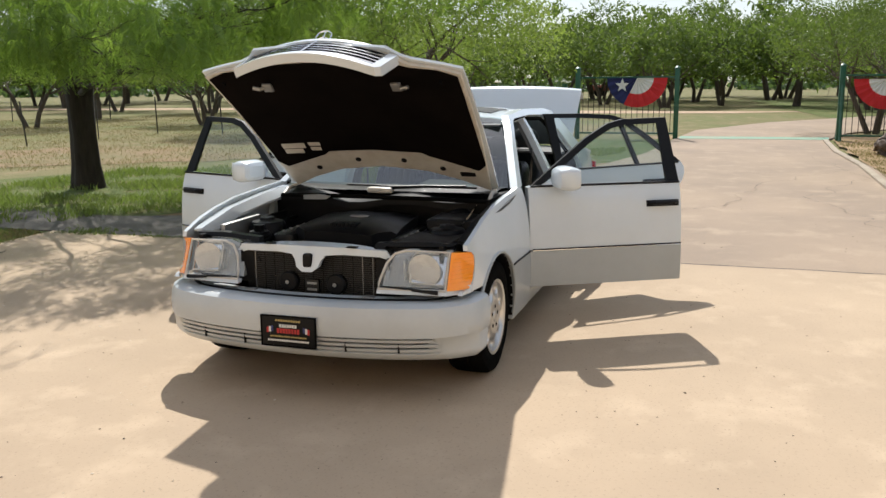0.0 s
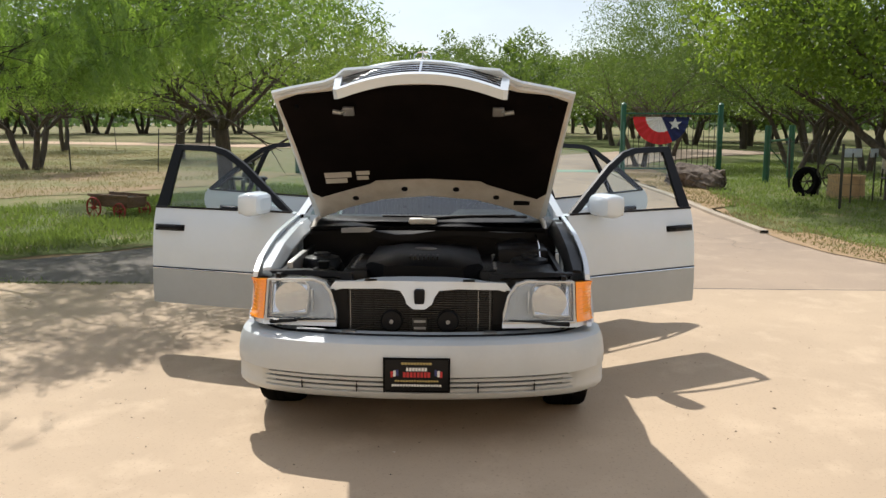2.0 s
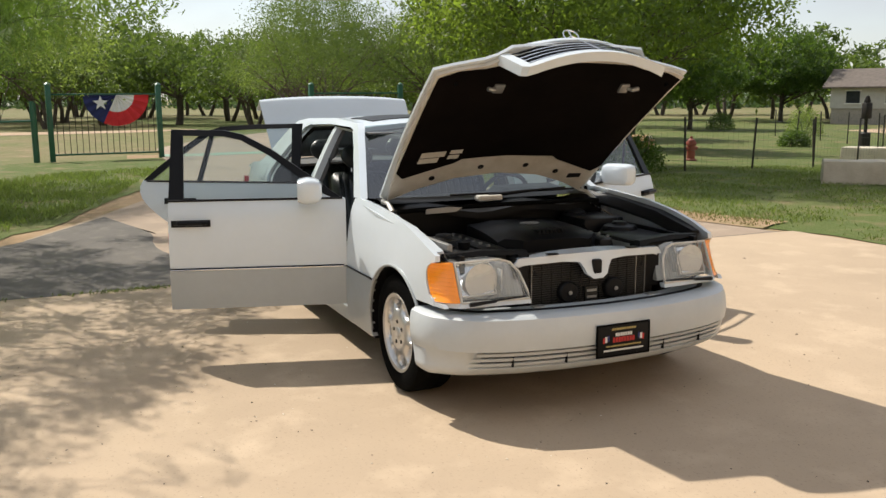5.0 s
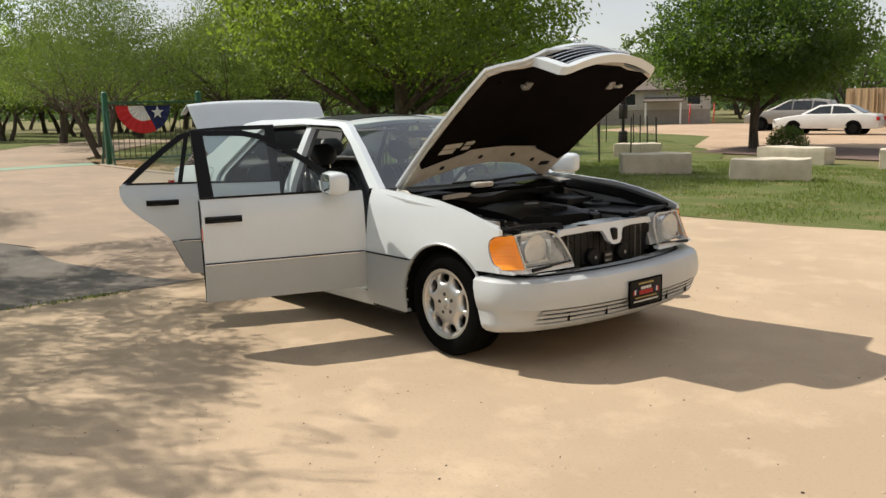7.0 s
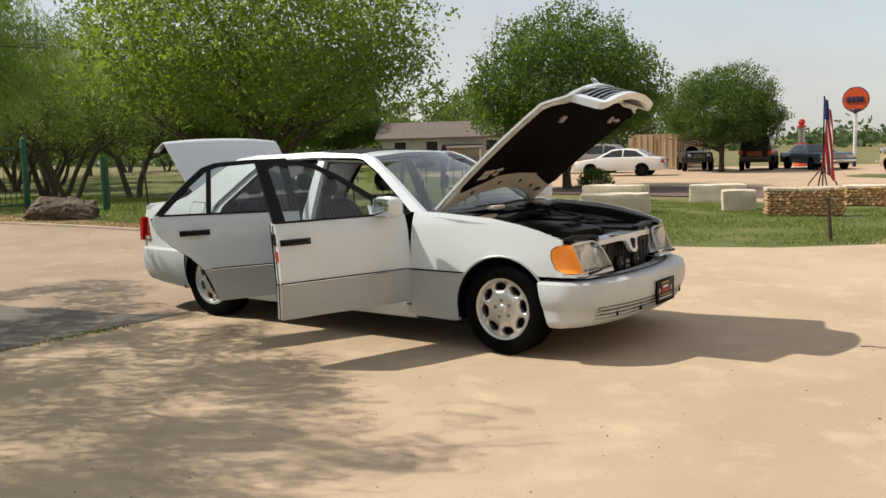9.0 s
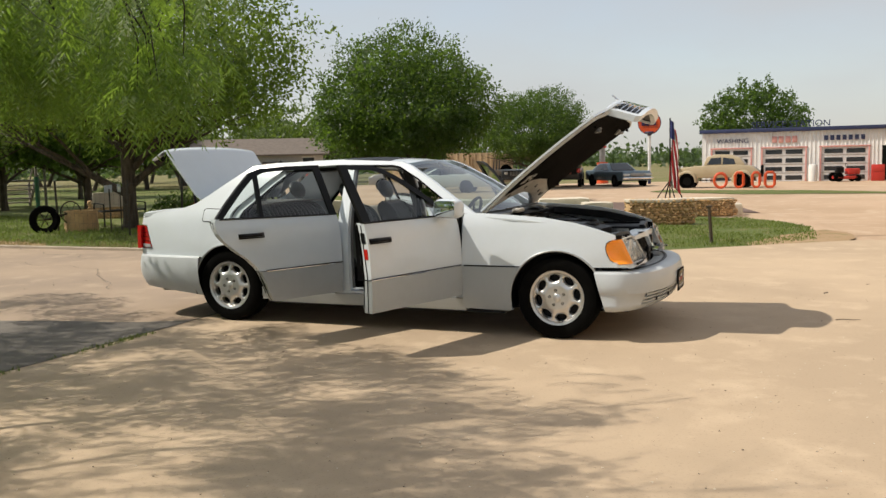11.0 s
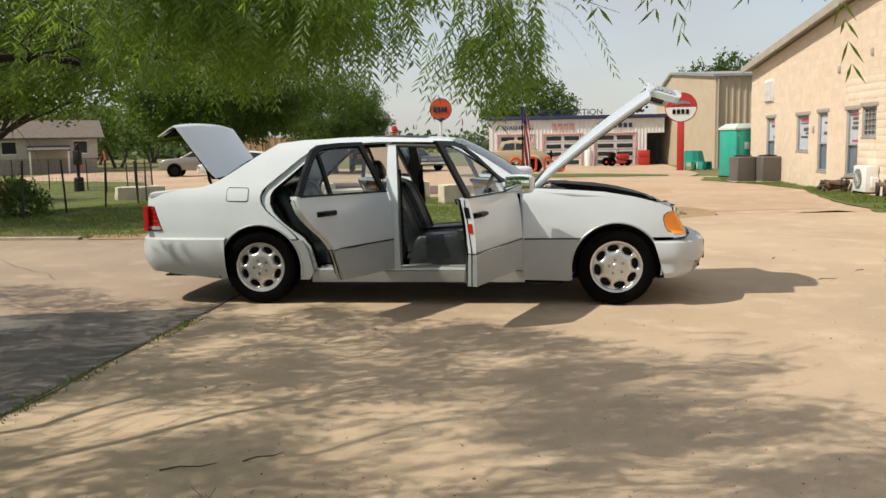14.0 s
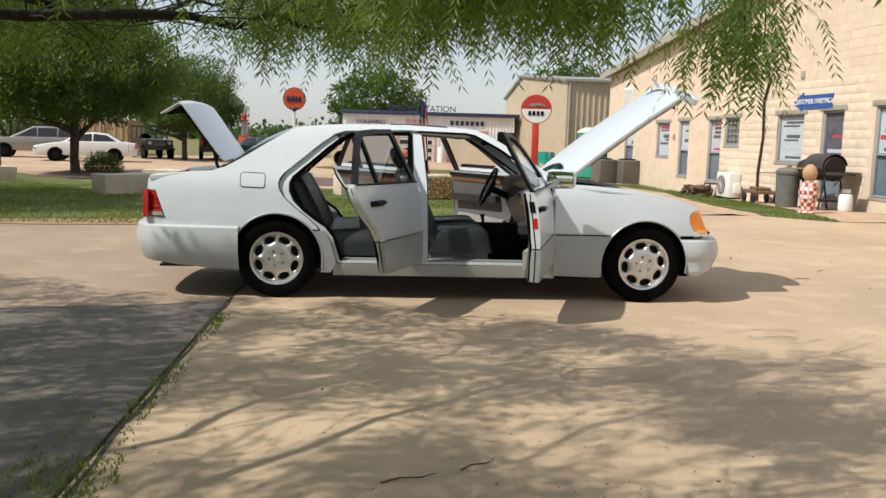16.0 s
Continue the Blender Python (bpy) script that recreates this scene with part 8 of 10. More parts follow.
def oak_meshes(seed, height, radius, base, leaves, leaf, twigs=2, mat=None, fork=None):
    rng = random.Random(seed)
    nr = np.random.RandomState(seed)
    bm = bmesh.new()
    tube(bm, [(0, 0, -0.2), (0.02, 0, 0.1), (0.0, 0.02, 0.6), (0.03, 0.0, base), (0.0, 0.03, base + 0.9)], [0.27, 0.175, 0.145, 0.15, 0.10], 14)
    tips = []
    if fork:
        limb(bm, rng, (0, 0, fork), (-0.85, -0.35, 0.42), 2.3, 0.10, 2, tips, 0.5, 0.0, 0.16)
        limb(bm, rng, (0, 0, fork + 0.15), (0.75, 0.45, 0.75), 1.9, 0.10, 2, tips, 0.5, 0.0, 0.16)
    for k in range(7):
        a = 2 * math.pi * (k + rng.uniform(-0.2, 0.2)) / 7
        up = rng.uniform(0.35, 0.95)
        limb(bm, rng, (0, 0, base - 0.45 + 0.17 * k), (math.cos(a), math.sin(a), up), radius * rng.uniform(0.42, 0.58), 0.085, twigs, tips, 0.5, 0.0, 0.18)
    trunk = mesh_of("trunk", bm, BARK, 60)
    # uneven crown: leaves in tufts about a dome with lobes and a flat, lifted underside
    under = base + 0.25
    cz = under + (height - under) * 0.36
    n_t = leaves // 22
    d = unit(nr.normal(size=(n_t, 3)))
    lob = np.array([0.88 + 0.24 * noise.noise((v[0] * 2.1 + seed, v[1] * 2.1, v[2] * 2.1)) + 0.16 * noise.noise((v[0] * 5.3, v[1] * 5.3 + seed, v[2] * 5.3)) for v in d])
    rr = nr.uniform(0.16, 1.0, n_t) ** 0.42 * (lob + 0.1)
    hz = np.where(d[:, 2] > 0, height - cz, cz - under)
    tc = d * rr[:, None]
    tc = np.stack([tc[:, 0] * radius, tc[:, 1] * radius, tc[:, 2] * hz + cz], 1)
    out = np.hypot(tc[:, 0], tc[:, 1]) / radius
    tc[:, 2] = np.maximum(tc[:, 2], under - 0.35 * np.clip(out - 0.3, 0, 1) + 0.35 * nr.uniform(0, 1, n_t))
    ctr = np.repeat(tc, 22, axis=0) + nr.normal(size=(n_t * 22, 3)) * 0.15
    al = unit(nr.normal(size=ctr.shape) + np.array([0, 0, -0.35]))
    ac = unit(np.cross(al, nr.normal(size=ctr.shape)))
    sz = nr.uniform(0.7, 1.25, (len(ctr), 1)) * leaf
    return trunk, leaf_mesh("crown", ctr, al * sz, ac * sz * 0.5, mat or OAKLEAF)


def plant(name, label, trunk, crown, x, y, rz, scale, group="", zscale=1.0):
    t = thing(name, label, "tree", pose(x, y, ground_z(x, y) - 0.05, 0, 0, rz), group)
    for nm, me in (("trunk", trunk), ("crown", crown)):
        ob = share(nm, me, t, Matrix.Diagonal((scale, scale, scale * zscale, 1)))
        if nm == "crown":
            ob["kind"] = "stuff"
    return t


OAK_A = oak_meshes(11, 6.9, 4.15, 1.70, 58000, 0.056, 2, OAKBACKLIT, 0.8)
OAK_B = oak_meshes(23, 6.5, 3.60, 1.5, 66000, 0.064)
OAK_C = oak_meshes(29, 6.5, 3.7, 1.6, 20000, 0.105, 1)
plant("oak_tree", "broad dense live oak shading the lawn by the fence", *OAK_A, -11.35, 8.75, 0, 1.06)
plant("oak_tree", "round dense oak at the edge of the yard", *OAK_B, -11.6, 24.9, 40, 1.06)
plant("oak_tree", "smaller oak beside the shipping container", *OAK_B, -11.3, 42.3, 120, 0.93, "", 0.95)
plant("oak_tree", "oak standing behind the service station", *OAK_C, -0.6, 66.0, 200, 1.12)
plant("oak_tree", "oak standing behind the tan steel building", *OAK_C, 14.6, 62.0, 80, 1.2)
plant("oak_tree", "oak beside the ranch house", *OAK_C, -35.7, 32.0, 300, 0.87)
plant("oak_tree", "oak behind the ranch house", *OAK_C, -43.8, 47.0, 10, 1.06)
plant("oak_tree", "oak on the shaded grass behind the fence", *OAK_C, -20.1, 16.5, 200, 0.90)
plant("oak_tree", "oak on the shaded grass behind the fence", *OAK_C, -28.8, 20.6, 90, 0.97)


def mesquite_meshes(seed, radius, leaves, leaf, stems, fork, under, top, twigs=1, mat=None):
    """Crooked bare stems under a wide feathery canopy that begins at the height under."""
    rng = random.Random(seed)
    nr = np.random.RandomState(seed)
    bm = bmesh.new()
    tips = []
    thick = 0.165 if stems == 1 else 0.095
    for k in range(stems):
        a = 2 * math.pi * k / stems + rng.uniform(-0.5, 0.5)
        lean = 0.12 if stems == 1 else 0.55
        foot = Vector((0.1 * math.cos(a), 0.1 * math.sin(a), -0.2)) * (stems > 1) + Vector((0, 0, -0.2)) * (stems == 1)
        p1 = Vector((math.cos(a) * lean * fork, math.sin(a) * lean * fork, fork))
        mid = (foot + p1) * 0.5 + Vector((rng.uniform(-0.08, 0.08), rng.uniform(-0.08, 0.08), 0.05))
        tube(bm, [foot, foot.lerp(mid, 0.3), mid, p1], [thick * 1.35, thick, thick * 0.85, thick * 0.8], 10)
        arms = 7 if stems == 1 else 4
        for q in range(arms):
            b = 2 * math.pi * q / 7 + rng.uniform(-0.3, 0.3) if stems == 1 else a + rng.uniform(-1.3, 1.3)
            rise = rng.uniform(0.35, 1.1)
            limb(bm, rng, p1, (math.cos(b), math.sin(b), rise), radius * rng.uniform(0.45, 0.62), thick * 0.42, twigs, tips, 0.5, 0.03, 0.26)
    trunk = mesh_of("trunk", bm, BARKGREY, 60)
    # feathery clumps: each a drooping spray, spread through the canopy's dome
    n_c = leaves // 26
    ang = nr.uniform(0, 2 * math.pi, n_c)
    r = np.sqrt(nr.uniform(0.0, 1.0, n_c))
    edge = np.array([0.86 + 0.3 * noise.noise((math.cos(t) * 1.7 + seed, math.sin(t) * 1.7, 0.3)) for t in ang])
    x, y = r * edge * radius * np.cos(ang), r * edge * radius * np.sin(ang)
    lump = np.array([noise.noise((u * 0.8 + seed, v * 0.8, 1.5)) for u, v in zip(x, y)])
    roof = under + (top - under) * (1 - r ** 2.2 * 0.72) * (0.9 + 0.35 * lump)
    base = under + 0.28 * lump + 0.25 * (1 - r)
    z = base + (np.maximum(roof, base + 0.3) - base) * nr.uniform(0, 1, n_c) ** 0.7
    tc = np.stack([x, y, z], 1)
    ctr = np.repeat(tc, 26, axis=0) + nr.normal(size=(n_c * 26, 3)) * np.array([0.20, 0.20, 0.15])
    al = unit(nr.normal(size=ctr.shape) * np.array([1, 1, 0.6]) + np.array([0, 0, -0.75]))
    ac = unit(np.cross(al, nr.normal(size=ctr.shape)))
    sz = nr.uniform(0.7, 1.3, (len(ctr), 1)) * leaf
    return trunk, leaf_mesh("crown", ctr, al * sz, ac * sz * 0.36, mat or MESQLEAF)


BARKGREY = material("grey_brown_bark", (0.13, 0.10, 0.075), 0.95, 0, (0.055, 0.042, 0.032), 5, 30, 0.9, stretch=(3, 3, 0.5))
M_LAWN = mesquite_meshes(31, 3.1, 44000, 0.036, 1, 1.25, 1.85, 4.9, 2)
M_TALL = [mesquite_meshes(83, 3.3, 23000, 0.050, 3, 1.5, 2.0, 7.4, 2, WOODLEAF), mesquite_meshes(89, 3.0, 21000, 0.050, 2, 1.7, 2.1, 6.8, 2, WOODLEAF)]
M_NEAR = [mesquite_meshes(37, 2.9, 19000, 0.050, 3, 1.0, 1.75, 4.1), mesquite_meshes(41, 3.1, 19000, 0.050, 2, 1.2, 1.8, 4.5), mesquite_meshes(43, 2.7, 17000, 0.050, 1, 1.1, 1.7, 3.9)]
M_MID = [mesquite_meshes(53, 3.0, 9000, 0.092, 3, 1.0, 1.35, 4.3, 1, WOODLEAF), mesquite_meshes(59, 3.2, 9000, 0.092, 2, 1.2, 1.4, 4.8, 1, WOODLEAF), mesquite_meshes(61, 2.8, 8000, 0.092, 1, 1.1, 1.3, 4.1, 1, WOODLEAF)]
M_FAR = [mesquite_meshes(67, 3.1, 2600, 0.15, 3, 1.0, 1.0, 4.4, 0, WOODLEAF), mesquite_meshes(71, 3.3, 2600, 0.15, 2, 1.1, 1.0, 4.9, 0, WOODLEAF)]
rng = random.Random(77)
plant("mesquite_tree", "leaning feathery mesquite with a bare pale trunk on the lawn", *M_LAWN, -11.9, -4.75, 0, 1.13)
NEAR_SPOTS = [(-20.7, -13.2, 0, 30, 1.18), (-27.8, -10.9, 2, 70, 1.20), (-22.8, -24.9, 1, 110, 1.12), (-26.3, -19.1, 0, 10, 1.01), (-34.1, -18.3, 1, 200, 1.18), (-30.7, -28.1, 2, 250, 1.12), (-17.5, -29.3, 1, 140, 1.12), (-22.9, 13.3, 1, 10, 1.22), (-31.2, 14.8, 0, 30, 1.46), (-39.2, 9.5, 2, 100, 1.29)]
MID_SPOTS = [(-39.1, -27.0, 0, 20, 1.23), (-41.7, -35.4, 1, 80, 1.34), (-48.7, -16.5, 2, 60, 1.32), (-50.7, -2.1, 0, 300, 1.40), (-47.2, 9.1, 0, 220, 1.34), (-55.5, 1.2, 1, 10, 1.40), (-55.5, 15.7, 0, 10, 1.51), (-48.7, 17.1, 2, 10, 1.46), (-57.5, -6.9, 1, 120, 1.51), (-53.5, 5.6, 2, 40, 1.51), (-40.8, 18.4, 0, 130, 1.51), (-42.7, 20.1, 1, 260, 1.51), (-56.5, 19.9, 2, 15, 1.62), (-61.8, 10.4, 0, 75, 1.62), (-64.7, -1.0, 1, 145, 1.62), (-61.1, -18.9, 2, 220, 1.54),
             (-59.8, -32.0, 0, 20, 1.51), (-71.2, 18.3, 1, 330, 1.79), (-70.8, 30.1, 2, 70, 1.68), (-49.5, 26.2, 0, 180, 1.47), (-74.7, -10.0, 0, 240, 1.79), (-76.7, 6.0, 1, 95, 1.90), (-42.3, 31.2, 1, 35, 1.32), (-28.5, -39.0, 2, 60, 1.34), (-40.8, -48.7, 1, 150, 1.51), (-56.5, -48.7, 0, 10, 1.57)]
for spots, meshes in ((NEAR_SPOTS, M_NEAR), (MID_SPOTS, M_MID)):
    for x, y, kind, rz, sc in spots:
        plant("mesquite_tree", "feathery light green mesquite with dark crooked stems", *meshes[kind], x, y, rz, sc, "mesquites in the pasture")
# taller ones stand behind the gate
for x, y, kind, rz, sc in ((-24.6, 6.3, 0, 15, 0.95), (-23.6, 11.2, 1, 80, 1.0), (-28.5, 13.8, 1, 220, 1.1), (-32.5, 9.0, 0, 40, 1.1)):
    plant("mesquite_tree", "tall airy mesquite with dark rising stems behind the gate", *M_TALL[kind], x, y, rz, sc, "tall mesquites behind the gate")
# far ring of woods
for k in range(60):
    a = radians(112 + 128 * k / 59 + rng.uniform(-1, 1))
    r = rng.uniform(66, 98)
    plant("mesquite_tree", "feathery light green mesquite with dark crooked stems", *M_FAR[rng.randint(0, 1)], r * math.cos(a), r * math.sin(a), rng.uniform(0, 360), rng.uniform(1.4, 2.0), "mesquites in the far woods")


def far_woods():
    """Low wooded skyline all round, far off."""
    nr = np.random.RandomState(5)
    cs = []
    for k in range(1300):
        a = nr.uniform(0, 2 * math.pi)
        r = nr.uniform(120, 260)
        x, y = r * math.cos(a), r * math.sin(a)
        if x > 30 and abs(y) < 25:
            continue
        h = nr.uniform(2.0, 5.0) * (1.2 + 0.5 * noise.noise((a * 5, 0, 0)))
        w = nr.uniform(2.0, 4.5)
        n = 80
        p = nr.normal(size=(n, 3)) * np.array([w * 0.5, w * 0.5, h * 0.30])
        p = np.stack([p[:, 0] + x, p[:, 1] + y, np.clip(np.abs(p[:, 2]), 0, h * 0.75) + ground_z(x, y)], 1)
        cs.append(p)
    c = np.concatenate(cs)
    al = unit(nr.normal(size=c.shape)) * nr.uniform(0.35, 0.7, (len(c), 1))
    ac = unit(np.cross(al, nr.normal(size=c.shape))) * nr.uniform(0.25, 0.5, (len(c), 1))
    tagged(new("far_woods", leaf_mesh("far_woods", c, al, ac, FARLEAF)), "hazy low woods along the horizon", "woods", "", "stuff")


far_woods()


def within(x, y, ring):
    """Whether a place lies inside a closed outline on the plan."""
    hit = False
    for (x0, y0), (x1, y1) in zip(ring, ring[1:] + ring[:1]):
        if (y0 > y) != (y1 > y) and x < x0 + (y - y0) * (x1 - x0) / (y1 - y0):
            hit = not hit
    return hit


# the mesquite that overhangs the pad, in full detail
def near_mesquite():
    rng = random.Random(3)
    nr = np.random.RandomState(3)
    X, Y = -5.8, -8.1
    t = thing("mesquite_tree", "old mesquite with a split trunk overhanging the concrete", "tree", pose(X, Y, -0.03))
    bm = bmesh.new()
    rows = []
    for z, r in ((-0.2, 0.36), (0.05, 0.27), (0.4, 0.22), (0.9, 0.205), (1.4, 0.215), (1.75, 0.25), (2.0, 0.2)):
        rows.append([(0.03 * z + (r + 0.03 * math.cos(5 * a) + 0.025 * noise.noise((math.cos(a) * 2, math.sin(a) * 2, z * 2))) * math.cos(a) * (1 - 0.18 * math.exp(-((a - 0.9) / 0.25) ** 2)), (r + 0.03 * math.sin(4 * a + z)) * math.sin(a) * (1 - 0.18 * math.exp(-((a - 0.9) / 0.25) ** 2)), z) for a in steps(0, 2 * math.pi, 22)[:-1]])
    grid(bm, rows, closed=True)
    tips = []

    def over_pad(p):
        """Inside the canopy, which ends over the pad along a slanting edge."""
        return X + p.x < 1.80 - 0.23 * (Y + p.y + 8.39) - 0.55 * max(0.0, p.z - 2.1)
    mains = [[(0, 0, 1.6), (2.75, 2.25, 1.74), (4.05, 3.75, 1.86), (4.65, 4.2, 1.95), (5.25, 4.5, 2.15)],
             [(0, 0, 1.9), (2.95, 2.05, 2.5), (4.35, 3.25, 2.75), (5.55, 4.25, 2.8), (6.45, 4.85, 2.8)],
             [(0, 0, 1.7), (3.05, 1.65, 2.05), (4.35, 2.15, 2.25), (5.65, 2.45, 2.35), (6.45, 2.65, 2.35)],
             [(0, 0, 1.75), (3.25, 1.15, 2.1), (4.75, 1.30, 2.3), (5.95, 1.50, 2.3), (6.65, 1.65, 2.2)],
             [(0, 0, 1.6), (2.25, 2.55, 1.85), (3.05, 3.75, 1.95), (3.85, 4.45, 1.98), (4.25, 5.25, 2.2)],
             [(0, 0, 1.7), (1.95, 2.35, 2.2), (2.05, 3.65, 2.5), (1.95, 4.85, 2.7), (1.75, 5.45, 2.8)],
             [(0, 0, 1.8), (2.65, 0.35, 2.7), (3.65, 0.05, 3.3), (4.95, 0.15, 3.6)],
             [(0, 0, 1.8), (0.95, 2.15, 2.3), (-0.15, 3.15, 2.6), (-1.25, 3.75, 2.8)],
             [(0, 0, 1.8), (0.75, 0.65, 2.5), (-0.45, 0.25, 3), (-1.65, -0.05, 3.2)],
             [(0, 0, 1.9), (2.05, 1.35, 3), (2.65, 1.95, 4), (3.25, 2.55, 4.8)],
             [(0, 0, 1.9), (1.45, 0.05, 2.8), (1.45, -1.15, 3.4), (1.75, -2.35, 3.6)],
             [(0, 0, 1.9), (2.65, 1.45, 2.9), (3.75, 1.95, 3.7), (4.95, 2.65, 4.2), (5.95, 3.05, 4.4)],
             [(0, 0, 1.9), (1.75, 2.05, 3), (1.95, 3.25, 3.8), (2.25, 4.25, 4.2)],
             [(0, 0, 1.7), (-0.2, 1.5, 2.3), (-0.3, 3.0, 2.6), (-0.5, 4.3, 2.8)],
             [(0, 0, 1.75), (0.6, 1.6, 2.4), (0.7, 3.0, 2.9), (0.4, 4.4, 3.2), (0.5, 5.6, 3.3)],
             [(0, 0, 1.7), (1.4, 1.8, 2.2), (1.5, 3.0, 2.5), (1.1, 4.3, 2.9), (0.9, 5.2, 3.0)]]
    for which, pts in enumerate(mains):
        dense, n = [], 4
        for a, b in zip(pts, pts[1:]):
            for k in range(n):
                p = Vector(a).lerp(Vector(b), k / n)
                dense.append(p + Vector((rng.uniform(-0.06, 0.06), rng.uniform(-0.06, 0.06), rng.uniform(-0.05, 0.05))))
        dense.append(Vector(pts[-1]))
        m = len(dense)
        stout = 0.048 if which in (0, 4) else 0.018
        tube(bm, dense, [stout * (1 - 0.97 * (i / m) ** 0.55) + 0.004 for i in range(m)], 8, False)
        for i in range(4, m):
            if not over_pad(dense[i]):
                continue
            for _ in range(4):
                d = (dense[min(i + 1, m - 1)] - dense[i - 1]).normalized()
                side = Vector((rng.uniform(-1, 1), rng.uniform(-1, 1), rng.uniform(-0.25, 0.6)))
                limb(bm, rng, dense[i], d * 0.6 + side, rng.uniform(0.35, 0.65), 0.0045, 1, tips, 0.5, 0.06, 0.3)
    # low hanging sprays over the yard side
    low = []
    while len(low) < 115:
        p = Vector((rng.uniform(-0.75, 1.1) - X, rng.uniform(-5.25, -4.15) - Y, 2.0 + 0.4 * rng.random() ** 1.4))
        edge = noise.noise((p.x * 2.1, p.y * 2.1, 4.0))
        if over_pad(p) and p.z > 2.02 - 0.25 * edge and edge > 0.10:
            low.append(p)
    for _ in range(14):
        low.append(Vector((0.78 - X + rng.gauss(0, 0.10), -4.55 - Y + rng.gauss(0, 0.10), rng.uniform(1.80, 2.02))))
    for p in low[::2]:
        q = p + Vector((rng.uniform(-0.15, 0.1), rng.uniform(-0.15, 0.1), rng.uniform(0.25, 0.45)))
        tube(bm, [q, q.lerp(p, 0.55) + Vector((0.02, 0.02, 0.03)), p], [0.005, 0.0035, 0.002], 4)
    part("trunk", bm, BARKDARK, t, "dark split trunk and long crooked limbs", None, 60)
    # hanging leaves: a drooping stalk with paired narrow leaflets
    cs, als, acs = [], [], []
    pairs = 9
    tip = []
    for p, _ in tips:
        p = Vector(p)
        x, y = X + p.x, Y + p.y
        # lifted clear above head height, in clumps with gaps between them
        if not over_pad(p) or p.z > 2.95 or p.z < 1.98 + 0.10 * noise.noise((x * 1.3, y * 1.3, 0)):
            continue
        if noise.noise((x * 1.55, y * 1.55, 0.3)) + 0.22 * noise.noise((x * 3, y * 3, p.z * 2)) < (0.15 if x > -0.3 else 0.07):
            continue
        tip.append(p)
    rng.shuffle(tip)
    for p in tip[:2300] + low:
        for _ in range(7):
            d = Vector((rng.uniform(-1, 1), rng.uniform(-1, 1), rng.uniform(-0.9, 0.1))).normalized()
            ln = rng.uniform(0.10, 0.22)
            s = d.cross(Vector((0, 0, 1)))
            s = s.normalized() if s.length > 0.05 else Vector((1, 0, 0))
            o = p + Vector((rng.gauss(0, 0.10), rng.gauss(0, 0.10), rng.uniform(-0.08, 0.08)))
            for k in range(pairs):
                f = (k + 1) / pairs
                q = o + d * ln * f - Vector((0, 0, 0.13 * f * f))
                for sg in (-1, 1):
                    la = (s * sg * 0.8 + d * 0.5 + Vector((0, 0, -0.6))).normalized() * 0.025 * rng.uniform(0.75, 1.4)
                    cs.append(q + la)
                    als.append(la)
                    acs.append((la.cross(s + Vector((0.01, 0, 0))).cross(la)).normalized() * 0.0046)
    # upper canopy, mostly unseen: gapped clumps set sunward to cast dapple in this outline
    shaded = [(-5.0, 0.3), (-4.3, 0.2), (-2.4, -0.9), (-0.2, -1.0), (0.75, -1.9), (1.7, -2.7), (2.1, -3.4), (3.3, -4.1), (3.6, -7.5), (-3.4, -7.5), (-3.6, -5.0), (-5.0, -2.6)]
    made = 0
    while made < 2800:
        gx, gy, z = rng.uniform(-5, 3.6), rng.uniform(-7.5, 0.3), rng.uniform(2.75, 4.3)
        p = Vector((gx + SUN_TO.x / SUN_TO.z * z - X, gy + SUN_TO.y / SUN_TO.z * z - Y, z))
        if not within(gx, gy, shaded) or p.xy.length > 7.2:
            continue
        if 0.55 * noise.noise((gx * 0.8, gy * 0.8, 3.1)) + 0.65 * noise.noise((gx * 2.0, gy * 2.0, 7.7)) < -0.10 + 0.10 * max(0.0, gx + 0.4):
            continue
        made += 1
        for _ in range(13):
            o = p + Vector((rng.gauss(0, 0.09), rng.gauss(0, 0.09), rng.gauss(0, 0.09)))
            la = Vector((rng.gauss(0, 1), rng.gauss(0, 1), rng.gauss(-0.5, 0.7))).normalized()
            cs.append(o)
            als.append(la * 0.05 * rng.uniform(0.7, 1.3))
            acs.append(la.cross(Vector((rng.gauss(0, 1), rng.gauss(0, 1), rng.gauss(0, 1)))).normalized() * 0.014)
    ob = share("crown", leaf_mesh("crown", [tuple(v) for v in cs], [tuple(v) for v in als], [tuple(v) for v in acs], MESQNEAR), t, Matrix())
    ob["kind"] = "stuff"
    ob["label"] = "drooping fine mesquite leaflets"
    print("near mesquite tips", len(tip), "leaflets", len(cs))


near_mesquite()


# ---- grass ----
GRASSLEAF = leaf_material("grass_blades", (0.115, 0.165, 0.03), (0.185, 0.205, 0.06), (0.20, 0.28, 0.05))
DRYGRASS = leaf_material("dry_grass_blades", (0.24, 0.19, 0.085), (0.17, 0.16, 0.06), (0.28, 0.24, 0.1))


def inside(pts, poly):
    x, y = pts[:, 0], pts[:, 1]
    ok = np.zeros(len(pts), bool)
    for (x0, y0), (x1, y1) in zip(poly, poly[1:] + poly[:1]):
        c = ((y0 > y) != (y1 > y)) & (x < (x1 - x0) * (y - y0) / (y1 - y0 + 1e-12) + x0)
        ok ^= c
    return ok


